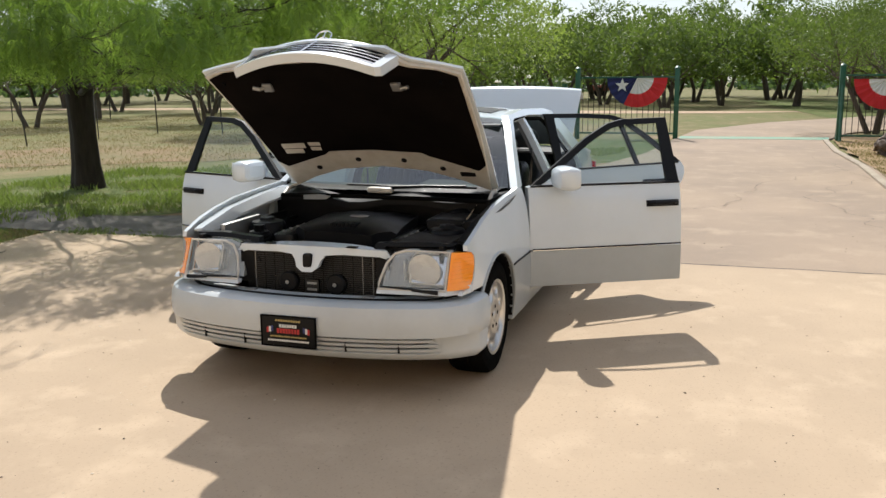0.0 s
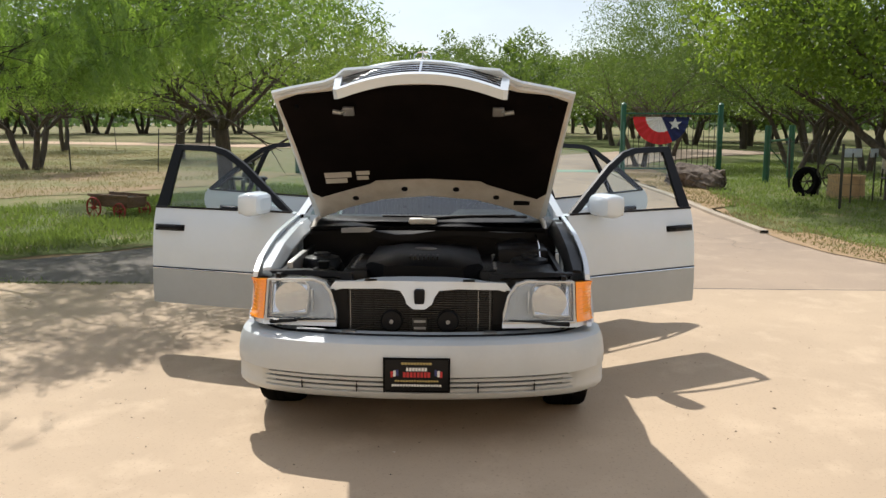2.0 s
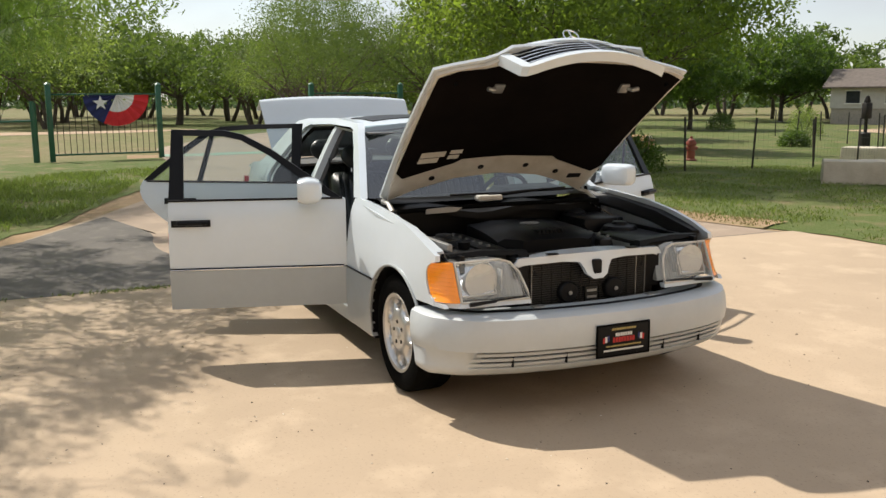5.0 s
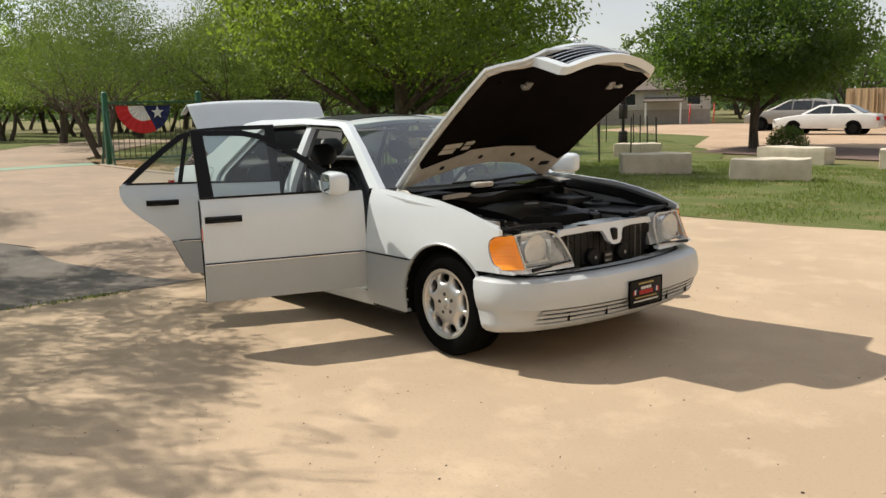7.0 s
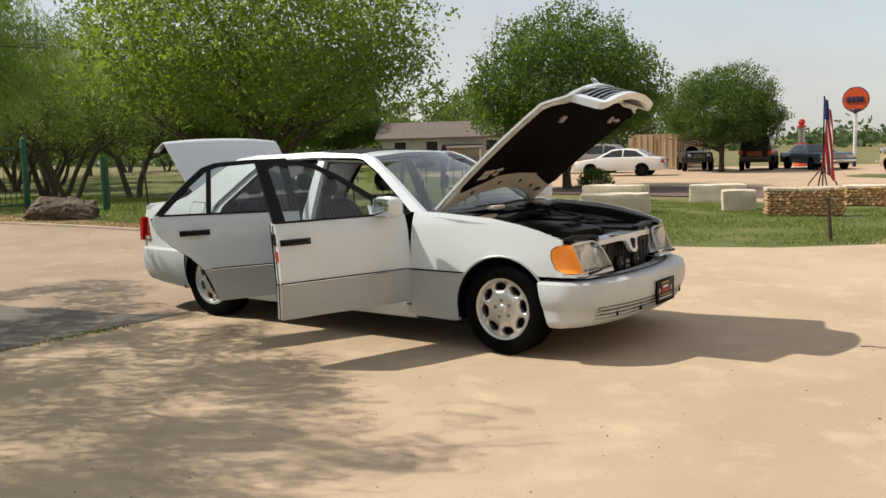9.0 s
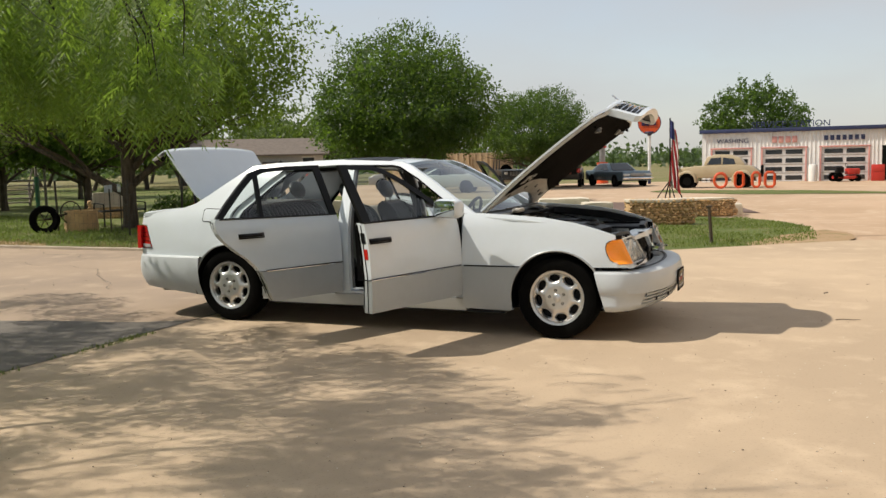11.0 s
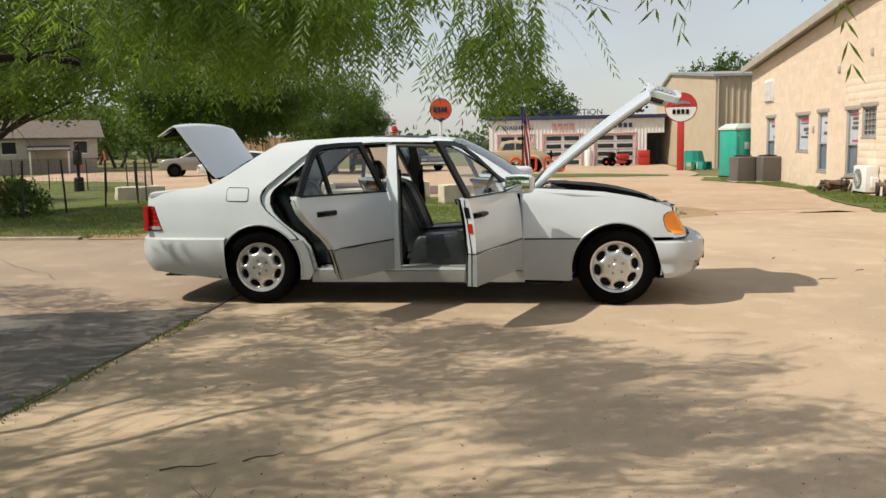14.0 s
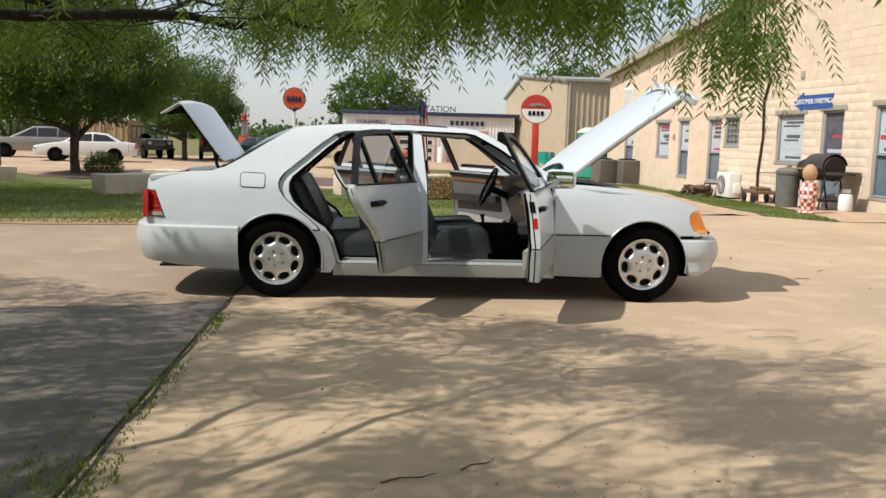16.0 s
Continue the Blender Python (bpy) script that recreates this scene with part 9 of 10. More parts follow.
def grass(name, poly, n, h, mat, seed, lab, patch=0.0, width=0.008):
    nr = np.random.RandomState(seed)
    p = np.array(poly)
    pts = nr.uniform(p.min(0), p.max(0), (n * 3, 2))
    pts = pts[inside(pts, poly)][:n]
    if patch:
        keep = np.array([noise.noise((a * 0.7, b * 0.7, seed)) + 0.4 * noise.noise((a * 2.3, b * 2.3, seed)) + nr.uniform(-0.25, 0.25) > patch - 0.5 for a, b in pts])
        pts = pts[keep]
    m = len(pts)
    z = np.array([ground_z(a, b) for a, b in pts]) - 0.02
    hh = h * nr.uniform(0.4, 1.3, m)
    lean = nr.normal(size=(m, 2)) * 0.45
    al = np.stack([lean[:, 0] * hh, lean[:, 1] * hh, hh], 1) * 0.5
    ac = unit(np.stack([nr.normal(size=m), nr.normal(size=m), np.zeros(m)], 1)) * width
    c = np.stack([pts[:, 0], pts[:, 1], z], 1) + al
    ob = new(name, leaf_mesh(name, c, al, ac, mat))
    return tagged(ob, lab, "grass", "", "stuff")


grass("lawn_grass", [(-10.17, 4.86), (-4.62, 5.4), (0.52, 6.12), (2.73, 7.08), (3.6, 8.38), (3.46, 11.58), (1.91, 16.3), (-10.99, 18.12)], 70000, 0.055, GRASSLEAF, 1, "short mown blades of the lawn", 0.4)
grass("verge_grass", [(-3.1, -5.71), (-4.21, -4.39), (-5.66, -3.37), (-8.7, -1.88), (-15.83, -0.09), (-14.13, -4.64), (-10.19, -6.48), (-8.39, -9.38), (-3.14, -9.79), (-0.83, -6.19)], 60000, 0.10, GRASSLEAF, 2, "rough green grass under the mesquites", 0.46)
grass("edge_grass", [(-1.8, -5.38), (1.6, -5.36), (3.0, -5.5), (5.5, -6.3), (3, -7.0), (-2.0, -6.8)], 13000, 0.045, GRASSLEAF, 3, "sparse grass along the pad's edge", 0.35, 0.006)
grass("field_grass", [(-7.9, -10.01), (-12.01, -7.56), (-18.05, -5.79), (-34.04, -9.01), (-40.29, -24.67), (-23.6, -34.17), (-6.39, -19.71)], 60000, 0.065, DRYGRASS, 4, "dry tan pasture grass", 0.3, 0.008)
grass("building_grass", [(7.14, 8.38), (7.95, 7.5), (8.65, 11.5), (9.4, 16.0), (10.2, 22.02), (10.12, 29.07), (8.13, 30.06), (7.7, 26.74), (9.36, 22.11), (7.68, 12.94)], 16000, 0.06, GRASSLEAF, 5, "short grass along the stone wall", 0.3)
grass("gate_grass", [(-9.79, 5.03), (-22.58, 7.26), (-29.99, 13.15), (-18.88, 14.35), (-10.05, 7.91)], 22000, 0.09, GRASSLEAF, 6, "rough grass near the gate and fence", 0.3, 0.01)
grass("verge_tufts", [(-2.4, 5.5), (-4.6, 4.75), (-9.8, 4.7), (-20, 4.75), (-20, 6.2), (-12, 5.9), (-6.4, 5.4), (-2.6, 6.2)], 9000, 0.05, DRYGRASS, 12, "dry tufts and thatch on the driveway verge", 0.25, 0.009)


def grit(name, n, area, size, mat, seed, lab):
    """Small stones and crumbs strewn over the concrete, each a low pyramid."""
    nr = np.random.RandomState(seed)
    x0, x1, y0, y1 = area
    verts, faces = [], []
    for _ in range(n):
        x, y = nr.uniform(x0, x1), y0 + (y1 - y0) * nr.uniform(0, 1) ** 1.8
        r, h, a = size * nr.uniform(0.5, 1.6), size * nr.uniform(0.3, 0.8), nr.uniform(0, 6.28)
        z = ground_z(x, y) + 0.002
        i = len(verts)
        for k in range(4):
            rr = r * nr.uniform(0.6, 1.2)
            verts.append((x + rr * math.cos(a + 1.57 * k), y + rr * math.sin(a + 1.57 * k), z))
        verts.append((x, y, z + h))
        faces += [(i + k, i + (k + 1) % 4, i + 4) for k in range(4)]
    me = bpy.data.meshes.new(name)
    me.from_pydata(verts, [], faces)
    me.materials.append(mat)
    tagged(new(name, me), lab, "debris", "", "stuff")


grit("dark_grit", 800, (-1.7, 8.0, -5.3, 3.0), 0.005, BARKGREY, 31, "dark crumbs and bits of leaf on the concrete")
grit("pale_grit", 600, (-1.7, 7.0, -5.3, 0.0), 0.0055, LIME, 32, "pale bits of stone on the concrete")
grass("joint_weeds", [(-1.97, -5.3), (-1.83, -5.3), (-1.84, -1.6), (-1.94, -1.6)], 2400, 0.04, GRASSLEAF, 7, "low weeds growing in the joint", 0.55, 0.006)
grass("corner_weeds", [(-2.35, -5.4), (-1.75, -5.4), (-1.80, -3.9), (-2.1, -3.9)], 1700, 0.045, GRASSLEAF, 8, "weed tuft at the joint's end", 0.5, 0.006)
grass("leaf_litter", [(-1.8, -5.32), (3.0, -5.34), (4.5, -5.9), (3, -6.2), (-2.0, -6.0)], 9000, 0.028, DRYGRASS, 9, "dry leaf litter and thatch along the pad's edge", 0.2, 0.009)
# bare dry stalks at the pad's edge
for x, y, h, lean, sd in ((2.45, -5.48, 0.44, 0.10, 1), (2.25, -5.46, 0.40, -0.04, 2)):
    rng = random.Random(sd)
    bm = bmesh.new()
    pts = [Vector((lean * f * f * 1.2 + rng.uniform(-0.006, 0.006), 0.02 * f, h * f - 0.06 * (f == 0))) for f in steps(0, 1, 8)]
    tube(bm, pts, [0.0030 - 0.0018 * i / 8 for i in range(9)], 6)
    for _ in range(9 if sd < 3 else 2):
        i = rng.randint(2, 7)
        tube(bm, [pts[i], pts[i] + Vector((rng.uniform(-0.05, 0.05), rng.uniform(-0.03, 0.03), rng.uniform(0.02, 0.07)))], [0.0018, 0.0009], 4)
    ob = new("dry_weed", mesh_of("dry_weed", bm, BARKGREY, 60))
    ob.matrix_world = pose(x, y, ground_z(x, y) - 0.02)
    tagged(ob, "bare dry weed stalk with short twigs by the pad", "weed", "dry weeds at the pad's edge")


# ---- parked vehicles ----
CARWHITE = material("parked_white_paint", (0.75, 0.75, 0.73), 0.3, 0, (0.68, 0.68, 0.66), 2, 30, 0.0, coat=0.5)
CARSILVER = material("parked_beige_silver", (0.36, 0.33, 0.30), 0.32, 0.4, (0.30, 0.28, 0.26), 2, 30, 0.0, coat=0.4)
HUBCAP = material("dull_silver_wheel_cover", (0.50, 0.50, 0.49), 0.4, 0.2, (0.30, 0.30, 0.29), 14, 60, 0.1)
CARBLACK = material("parked_black_paint", (0.008, 0.008, 0.009), 0.35, 0, (0.013, 0.013, 0.013), 2, 30, 0.0, coat=0.3)
CARBLUE = material("parked_slate_blue", (0.10, 0.145, 0.18), 0.35, 0.2, (0.08, 0.12, 0.15), 2, 30, 0.0, coat=0.4)
CARTAN = material("vintage_cream_tan", (0.46, 0.37, 0.23), 0.35, 0, (0.40, 0.32, 0.2), 2, 30, 0.0, coat=0.4)
CARRED = material("rusty_red_paint", (0.28, 0.05, 0.03), 0.6, 0, (0.18, 0.06, 0.035), 3, 30, 0.05)


def side_solid(outline, half, mat, name, parent, tuck=0.0, z_tuck=1.0, nose=0.0):
    """A body from its side outline, drawn in above z_tuck and rounded towards its ends."""
    xs = [u for u, v in outline]
    x0, x1 = min(xs), max(xs)

    def put(u, v, d):
        t = 2 * abs((u - x0) / (x1 - x0) - 0.5)
        w = half * (1 - nose * t ** 4) - tuck * max(0.0, v - z_tuck)
        k = d / (2 * half)
        return (u, -w + 2 * w * k, v)
    bm = panel(outline, steps(x0, x1, 14)[1:-1], [], put, 2 * half)
    es = [e for e in bm.edges if e.calc_face_angle(0) > radians(50)]
    bmesh.ops.bevel(bm, geom=es, offset=0.045, segments=2, profile=0.5, affect="EDGES")
    return part(name, bm, mat, parent, sharp=45)


def road_wheel(parent, x, y, r, w, rim, m=None):
    s = 1 if y > 0 else -1
    mm = pose(x, y, r, -90 * s, 0, 0)
    wh = part("wheel", lathe(bmesh.new(), [(r * 0.62, -w / 2), (r * 0.95, -w / 2), (r, -w / 2 + 0.03), (r, w / 2 - 0.03), (r * 0.95, w / 2), (r * 0.62, w / 2)], 24, None, True), RUBBER, parent, "", mm)
    part("rim", lathe(bmesh.new(), [(r * 0.63, w * 0.40), (r * 0.55, w * 0.44), (r * 0.3, w * 0.36), (r * 0.12, w * 0.42), (0.001, w * 0.42)], 20), rim, wh)


def sedan(name, label, m, body, cabin, half, mat, wheels, r, windows, lamps, group="cars parked in the yard", rim=None, tuck=0.42, z_t=0.9, nose=0.08):
    c = thing(name, label, "car", m, group)
    side_solid(body, half, mat, "body", c, 0.05, 0.7, nose)
    if cabin:
        side_solid(cabin, half * 0.93, mat, "cabin", c, tuck, z_t)
    for x in wheels:
        for s in (-1, 1):
            road_wheel(c, x, s * (half - 0.10), r, 0.21, rim or HUBCAP)
            part("wheel_arch", lathe(bmesh.new(), [(r * 1.17, -0.02), (r * 1.17, 0.02), (0.001, 0.02)], 24, pose(x, s * (half - 0.025), r, 90, 0, 0)), BLACK, c)
    for pts in windows:
        for s in (-1, 1):
            part("side_window", panel(pts, [], [], lambda u, v, d: (u, s * (half * 0.93 - tuck * max(0.0, v - z_t) + 0.008 - d), v), 0.02), DARKGLASS, c)
    for (x, z0, z1, y0, y1, mm) in lamps:
        for s in (-1, 1):
            part("lamp", box(bmesh.new(), x - 0.05, x + 0.05, min(s * y0, s * y1), max(s * y0, s * y1), z0, z1, 0.015), mm, c)
    return c


def yard(x, y, rz, dz=0.0):
    return pose(x, y, ground_z(x, y) - 0.03 + dz, 0, 0, rz)


SEDAN_BODY = [(-2.35, 0.30), (-2.38, 0.62), (-2.30, 0.92), (-1.65, 1.00), (0.85, 0.97), (1.7, 0.86), (2.28, 0.74), (2.36, 0.55), (2.32, 0.30)]
SEDAN_CAB = [(-1.75, 0.97), (-1.05, 1.36), (-0.4, 1.43), (0.25, 1.38), (1.05, 0.96)]
SEDAN_WIN = [[(-1.45, 0.99), (-0.98, 1.30), (-0.38, 1.36), (-0.36, 0.99)], [(-0.30, 0.99), (-0.30, 1.36), (0.22, 1.31), (0.80, 0.99)]]
c = sedan("parked_sedan", "white sedan parked beside the far oak", yard(-15.0, 37.2, 192), SEDAN_BODY, SEDAN_CAB, 0.88, CARWHITE, (-1.33, 1.35), 0.32, SEDAN_WIN, [(-2.34, 0.66, 0.84, 0.45, 0.84, REDLENS), (2.28, 0.58, 0.70, 0.5, 0.84, REFLECTOR)])
part("rear_window", panel([(-0.62, 0), (0.62, 0), (0.52, 1), (-0.52, 1)], [], [], lambda u, v, d: (-1.70 + 0.62 * v, u, 1.01 + 0.34 * v + d), 0.02), DARKGLASS, c)
part("rear_plate", box(bmesh.new(), -2.40, -2.37, -0.2, 0.2, 0.68, 0.8, 0.005), WHITEPAINT, c)
SUV_BODY = [(-2.3, 0.38), (-2.34, 0.7), (-2.28, 1.08), (1.0, 1.08), (1.9, 0.98), (2.25, 0.82), (2.28, 0.40)]
SUV_CAB = [(-2.28, 1.06), (-2.05, 1.58), (-1.2, 1.68), (0.0, 1.64), (1.15, 1.06)]
SUV_WIN = [[(-2.0, 1.12), (-1.85, 1.5), (-1.25, 1.56), (-1.2, 1.12)], [(-1.14, 1.12), (-1.16, 1.57), (-0.25, 1.56), (-0.22, 1.12)], [(-0.16, 1.12), (-0.18, 1.56), (0.05, 1.54), (0.8, 1.12)]]
c = sedan("parked_suv", "beige-silver crossover parked behind the white sedan", yard(-18.9, 41.0, 196), SUV_BODY, SUV_CAB, 0.92, CARSILVER, (-1.4, 1.4), 0.36, SUV_WIN, [(-2.28, 0.9, 1.2, 0.6, 0.88, REDLENS), (2.2, 0.72, 0.86, 0.55, 0.86, REFLECTOR)], tuck=0.30, z_t=1.05)
JEEP_BODY = [(-1.8, 0.45), (-1.8, 1.1), (0.4, 1.1), (0.5, 1.12), (1.7, 1.05), (1.75, 0.5)]
c = sedan("parked_jeep", "black open off-road jeep parked under the trees", yard(-13.6, 44.4, -62), JEEP_BODY, None, 0.82, CARBLACK, (-1.15, 1.2), 0.40, [], [(1.75, 0.82, 0.98, 0.42, 0.62, REFLECTOR)], rim=BLACK)
for x in (0.55, -0.5, -1.7):
    part("roll_bar", tube(bmesh.new(), [(x, -0.75, 1.08), (x - 0.12, -0.68, 1.78), (x - 0.12, 0.68, 1.78), (x, 0.75, 1.08)], 0.04, 8), CARBLACK, c)
part("soft_top", panel([(0.5, -0.72), (-1.85, -0.72), (-1.85, 0.72), (0.5, 0.72)], [-1, -0.2], [], lambda u, v, d: (u, v, 1.82 - d), 0.05), BLACK, c)
for i in range(7):
    part("grille_slot", box(bmesh.new(), 1.74, 1.77, -0.28 + 0.09 * i, -0.24 + 0.09 * i, 0.75, 1.0, 0.005), STEEL, c)
part("front_bumper", box(bmesh.new(), 1.78, 1.95, -0.8, 0.8, 0.5, 0.62, 0.02), CARBLACK, c)
part("spare_wheel", lathe(bmesh.new(), [(0.2, -0.1), (0.38, -0.1), (0.40, 0), (0.38, 0.1), (0.2, 0.1)], 20, pose(-1.92, 0.1, 1.0, 0, 90, 0)), RUBBER, c)
c = sedan("parked_suv", "dark boxy off-roader with its tailgate open", yard(-10.2, 45.4, 100), [(-2.0, 0.45), (-2.0, 1.12), (0.9, 1.12), (1.9, 1.02), (1.95, 0.45)], [(-1.98, 1.1), (-1.92, 1.82), (0.25, 1.82), (0.85, 1.1)], 0.88, CARBLACK, (-1.25, 1.3), 0.40, SUV_WIN[:2], [(-2.0, 0.85, 1.1, 0.65, 0.86, REDLENS)], rim=STEEL, tuck=0.12, z_t=1.1)
# flat black sheet on the solid tail: the open bay's shade put in as colour
part("load_bay_shade", box(bmesh.new(), -2.03, -1.98, -0.68, 0.68, 0.75, 1.70, 0.01), BLACK, c)
part("folded_blanket", box(bmesh.new(), -2.06, -2.03, -0.35, 0.42, 0.78, 1.06, 0.012), CARRED, c)
part("open_tailgate", panel([(-0.75, 0), (0.75, 0), (0.75, 1.0), (-0.75, 1.0)], [], [], lambda u, v, d: (-1.95 - v * 0.95, u, 1.84 + 0.12 * v - d), 0.05), CARBLACK, c)
c = sedan("parked_sedan", "slate-blue old saloon parked beside the fuel pump", yard(-7.3, 45.8, -52), [(-2.6, 0.34), (-2.62, 0.75), (-2.5, 0.92), (2.45, 0.90), (2.6, 0.72), (2.58, 0.34)], [(-1.7, 0.9), (-1.1, 1.34), (0.1, 1.36), (0.8, 0.9)], 0.96, CARBLUE, (-1.5, 1.55), 0.33, [[(-1.4, 0.95), (-1.0, 1.28), (-0.3, 1.3), (-0.3, 0.95)], [(-0.22, 0.95), (-0.22, 1.3), (0.05, 1.3), (0.6, 0.95)]], [(2.58, 0.62, 0.76, 0.5, 0.9, REFLECTOR)], tuck=0.5)
part("chrome_bumper", box(bmesh.new(), 2.58, 2.70, -0.95, 0.95, 0.42, 0.55, 0.03), CHROME, c)
part("grille", box(bmesh.new(), 2.57, 2.63, -0.45, 0.45, 0.60, 0.78, 0.01), STEEL, c)
part("windscreen", panel([(-0.68, 0), (0.68, 0), (0.55, 1), (-0.55, 1)], [], [], lambda u, v, d: (0.84 - 0.72 * v, u, 0.95 + 0.40 * v - d), 0.02), DARKGLASS, c)
# vintage coupe with separate wings
c = sedan("vintage_coupe", "cream-tan vintage coupe with rounded roof and running boards", yard(-1.1, 41.2, 178), [(-2.1, 0.55), (-2.2, 0.8), (-1.8, 1.12), (-1.0, 1.22), (1.0, 1.15), (1.9, 1.05), (2.05, 0.8), (2.0, 0.5)], [(-1.5, 1.15), (-1.2, 1.55), (-0.7, 1.72), (0.0, 1.74), (0.45, 1.62), (0.62, 1.16)], 0.62, CARTAN, (-1.35, 1.45), 0.36, [[(-1.0, 1.22), (-0.9, 1.5), (-0.35, 1.58), (-0.35, 1.22)], [(-0.27, 1.22), (-0.27, 1.58), (0.25, 1.55), (0.42, 1.22)]], [(1.9, 0.95, 1.15, 0.5, 0.68, REFLECTOR)], tuck=0.2, z_t=1.2)
for x in (-1.35, 1.45):
    for s in (-1, 1):
        bm = bmesh.new()
        grid(bm, [[(x + r * math.cos(a), s * y, 0.38 + r * math.sin(a)) for r, y in ((0.42, 0.86), (0.50, 0.84), (0.55, 0.74), (0.55, 0.5))] for a in steps(-0.15, math.pi + 0.15, 14)])
        part("wing", bm, CARTAN, c)
        part("rear_spare", lathe(bmesh.new(), [(0.1, -0.05), (0.3, -0.05), (0.3, 0.05), (0.1, 0.05)], 16, pose(-2.25, 0, 0.85, 0, 90, 0)), RUBBER, c) if x < 0 and s > 0 else None
part("running_board", box(bmesh.new(), -0.9, 1.0, -0.84, -0.6, 0.34, 0.40, 0.01), BLACK, c)
part("front_bumper", tube(bmesh.new(), [(2.2, -0.8, 0.5), (2.3, 0, 0.5), (2.2, 0.8, 0.5)], 0.04, 8), CHROME, c)
part("radiator_shell", box(bmesh.new(), 1.95, 2.1, -0.3, 0.3, 0.55, 1.15, 0.06), CHROME, c)
# old red pickup far in the pasture
c = sedan("old_pickup", "rusty red old pickup standing in the far pasture", yard(-88.1, -10.2, 95), [(-2.4, 0.6), (-2.4, 1.15), (-0.3, 1.15), (-0.2, 1.2), (1.9, 1.2), (2.1, 0.9), (2.1, 0.55)], [(-0.35, 1.15), (-0.3, 1.85), (0.6, 1.85), (0.85, 1.15)], 0.85, CARRED, (-1.4, 1.45), 0.42, [[(-0.2, 1.25), (-0.2, 1.7), (0.5, 1.7), (0.7, 1.25)]], [(2.1, 0.9, 1.05, 0.4, 0.6, REFLECTOR)], "far vehicles", STEEL, 0.1, 1.2)

# ---- flag stand on the rubble wall ----
FLAGSTRIPE_R = material("flag_red_stripe", (0.55, 0.04, 0.045), 0.8, 0, (0.46, 0.03, 0.04), 6, 80, 0.05)
FLAGSTRIPE_W = material("flag_white_stripe", (0.62, 0.60, 0.56), 0.8, 0, (0.55, 0.53, 0.5), 6, 80, 0.05)
fx, fy = 0.35, 13.9
fl = thing("flag_stand", "drooping striped flag on a tripod stand", "flag", pose(fx, fy, ground_z(fx, fy) - 0.02))
part("pole", tube(bmesh.new(), [(0, 0, 0.35), (0.0, 0, 2.45)], 0.016, 8), BLACK, fl)
for k in range(4):
    a = 2 * math.pi * k / 4 + 0.5
    part("leg", tube(bmesh.new(), [(0, 0, 0.98), (0.28 * math.cos(a), 0.28 * math.sin(a), 0.62), (0.46 * math.cos(a), 0.46 * math.sin(a), 0.0)], 0.016, 6), RUSTBLACK, fl)
for k in range(7):
    bm = bmesh.new()
    rows = []
    for t in steps(0, 1, 10):
        z = 2.36 - 1.5 * t
        w = 0.10 + 0.13 * t
        y0, y1 = w * k / 7, w * (k + 1) / 7
        rows.append([(0.015 + y0 * 1.1 + 0.03 * math.sin(t * 5 + k), -0.02 - 0.04 * math.sin(3.1 * k + 2 * t), z - 0.03 * k), (0.015 + y1 * 1.1 + 0.03 * math.sin(t * 5 + k + 1), -0.02 - 0.04 * math.sin(3.1 * (k + 1) + 2 * t), z - 0.03 * (k + 1))])
    part("stripe", bm if not grid(bm, rows) is None else bm, FLAGSTRIPE_R if k % 2 == 0 else FLAGSTRIPE_W, fl)
bm = bmesh.new()
grid(bm, [[(0.012, -0.055, 2.40 - 0.42 * t), (0.05, -0.075, 2.38 - 0.42 * t), (0.09 + 0.03 * t, -0.05, 2.35 - 0.42 * t)] for t in steps(0, 1, 5)])
part("canton", bm, FLAGBLUE, fl)
thing("lawn_stake", "weathered wooden stake with a dark cap on the lawn", "stake", pose(1.95, 7.4, -0.05, 3, -4, 0), "", tube(bmesh.new(), [(0, 0, 0), (0, 0, 0.62), (0, 0, 0.66)], [0.03, 0.026, 0.05], 8), BARK)

# ---- along the workshop wall ----
IRON = material("black_iron", (0.014, 0.013, 0.012), 0.6, 0.3, (0.03, 0.022, 0.018), 6, 70, 0.2)
GREYPLASTIC = material("weathered_grey_bin", (0.16, 0.16, 0.15), 0.7, 0, (0.11, 0.11, 0.10), 5, 50, 0.1)
OLDWOOD = material("weathered_timber", (0.20, 0.12, 0.07), 0.85, 0, (0.11, 0.07, 0.042), 6, 60, 0.5, stretch=(1, 6, 6))
SMOKERGREY = material("smoke_stained_steel", (0.085, 0.08, 0.075), 0.55, 0.4, (0.04, 0.035, 0.03), 5, 60, 0.15)
BRASSBAND = material("dull_yellow_band", (0.42, 0.30, 0.06), 0.45, 0.3, (0.33, 0.23, 0.05), 6, 60, 0.05)
gx, gy = 9.2, 11.45
gr = thing("smoker_grill", "dull black barrel smoker with a lidded drum and side shelf", "grill", yard(gx + 0.35, gy + 0.1, 92))
part("drum", lathe(bmesh.new(), [(0.001, -0.42), (0.25, -0.415), (0.29, -0.37), (0.29, 0.37), (0.25, 0.415), (0.001, 0.42)], 24, pose(-0.15, 0, 0.98, 0, 90, 0)), IRON, gr)
part("lid", panel([(-0.56, 10), (0.26, 10), (0.26, 185), (-0.56, 185)], [-0.3, 0.0], steps(10, 185, 14), lambda u, v, d: (u, -(0.31 - d) * math.cos(radians(v)), 1.0 + (0.31 - d) * math.sin(radians(v))), 0.012), SMOKERGREY, gr, "grey smoke-stained lid")
part("lid_handle", tube(bmesh.new(), [(-0.35, -0.30, 1.08), (-0.35, -0.38, 1.08), (0.05, -0.38, 1.08), (0.05, -0.30, 1.08)], 0.014, 6), STEEL, gr)
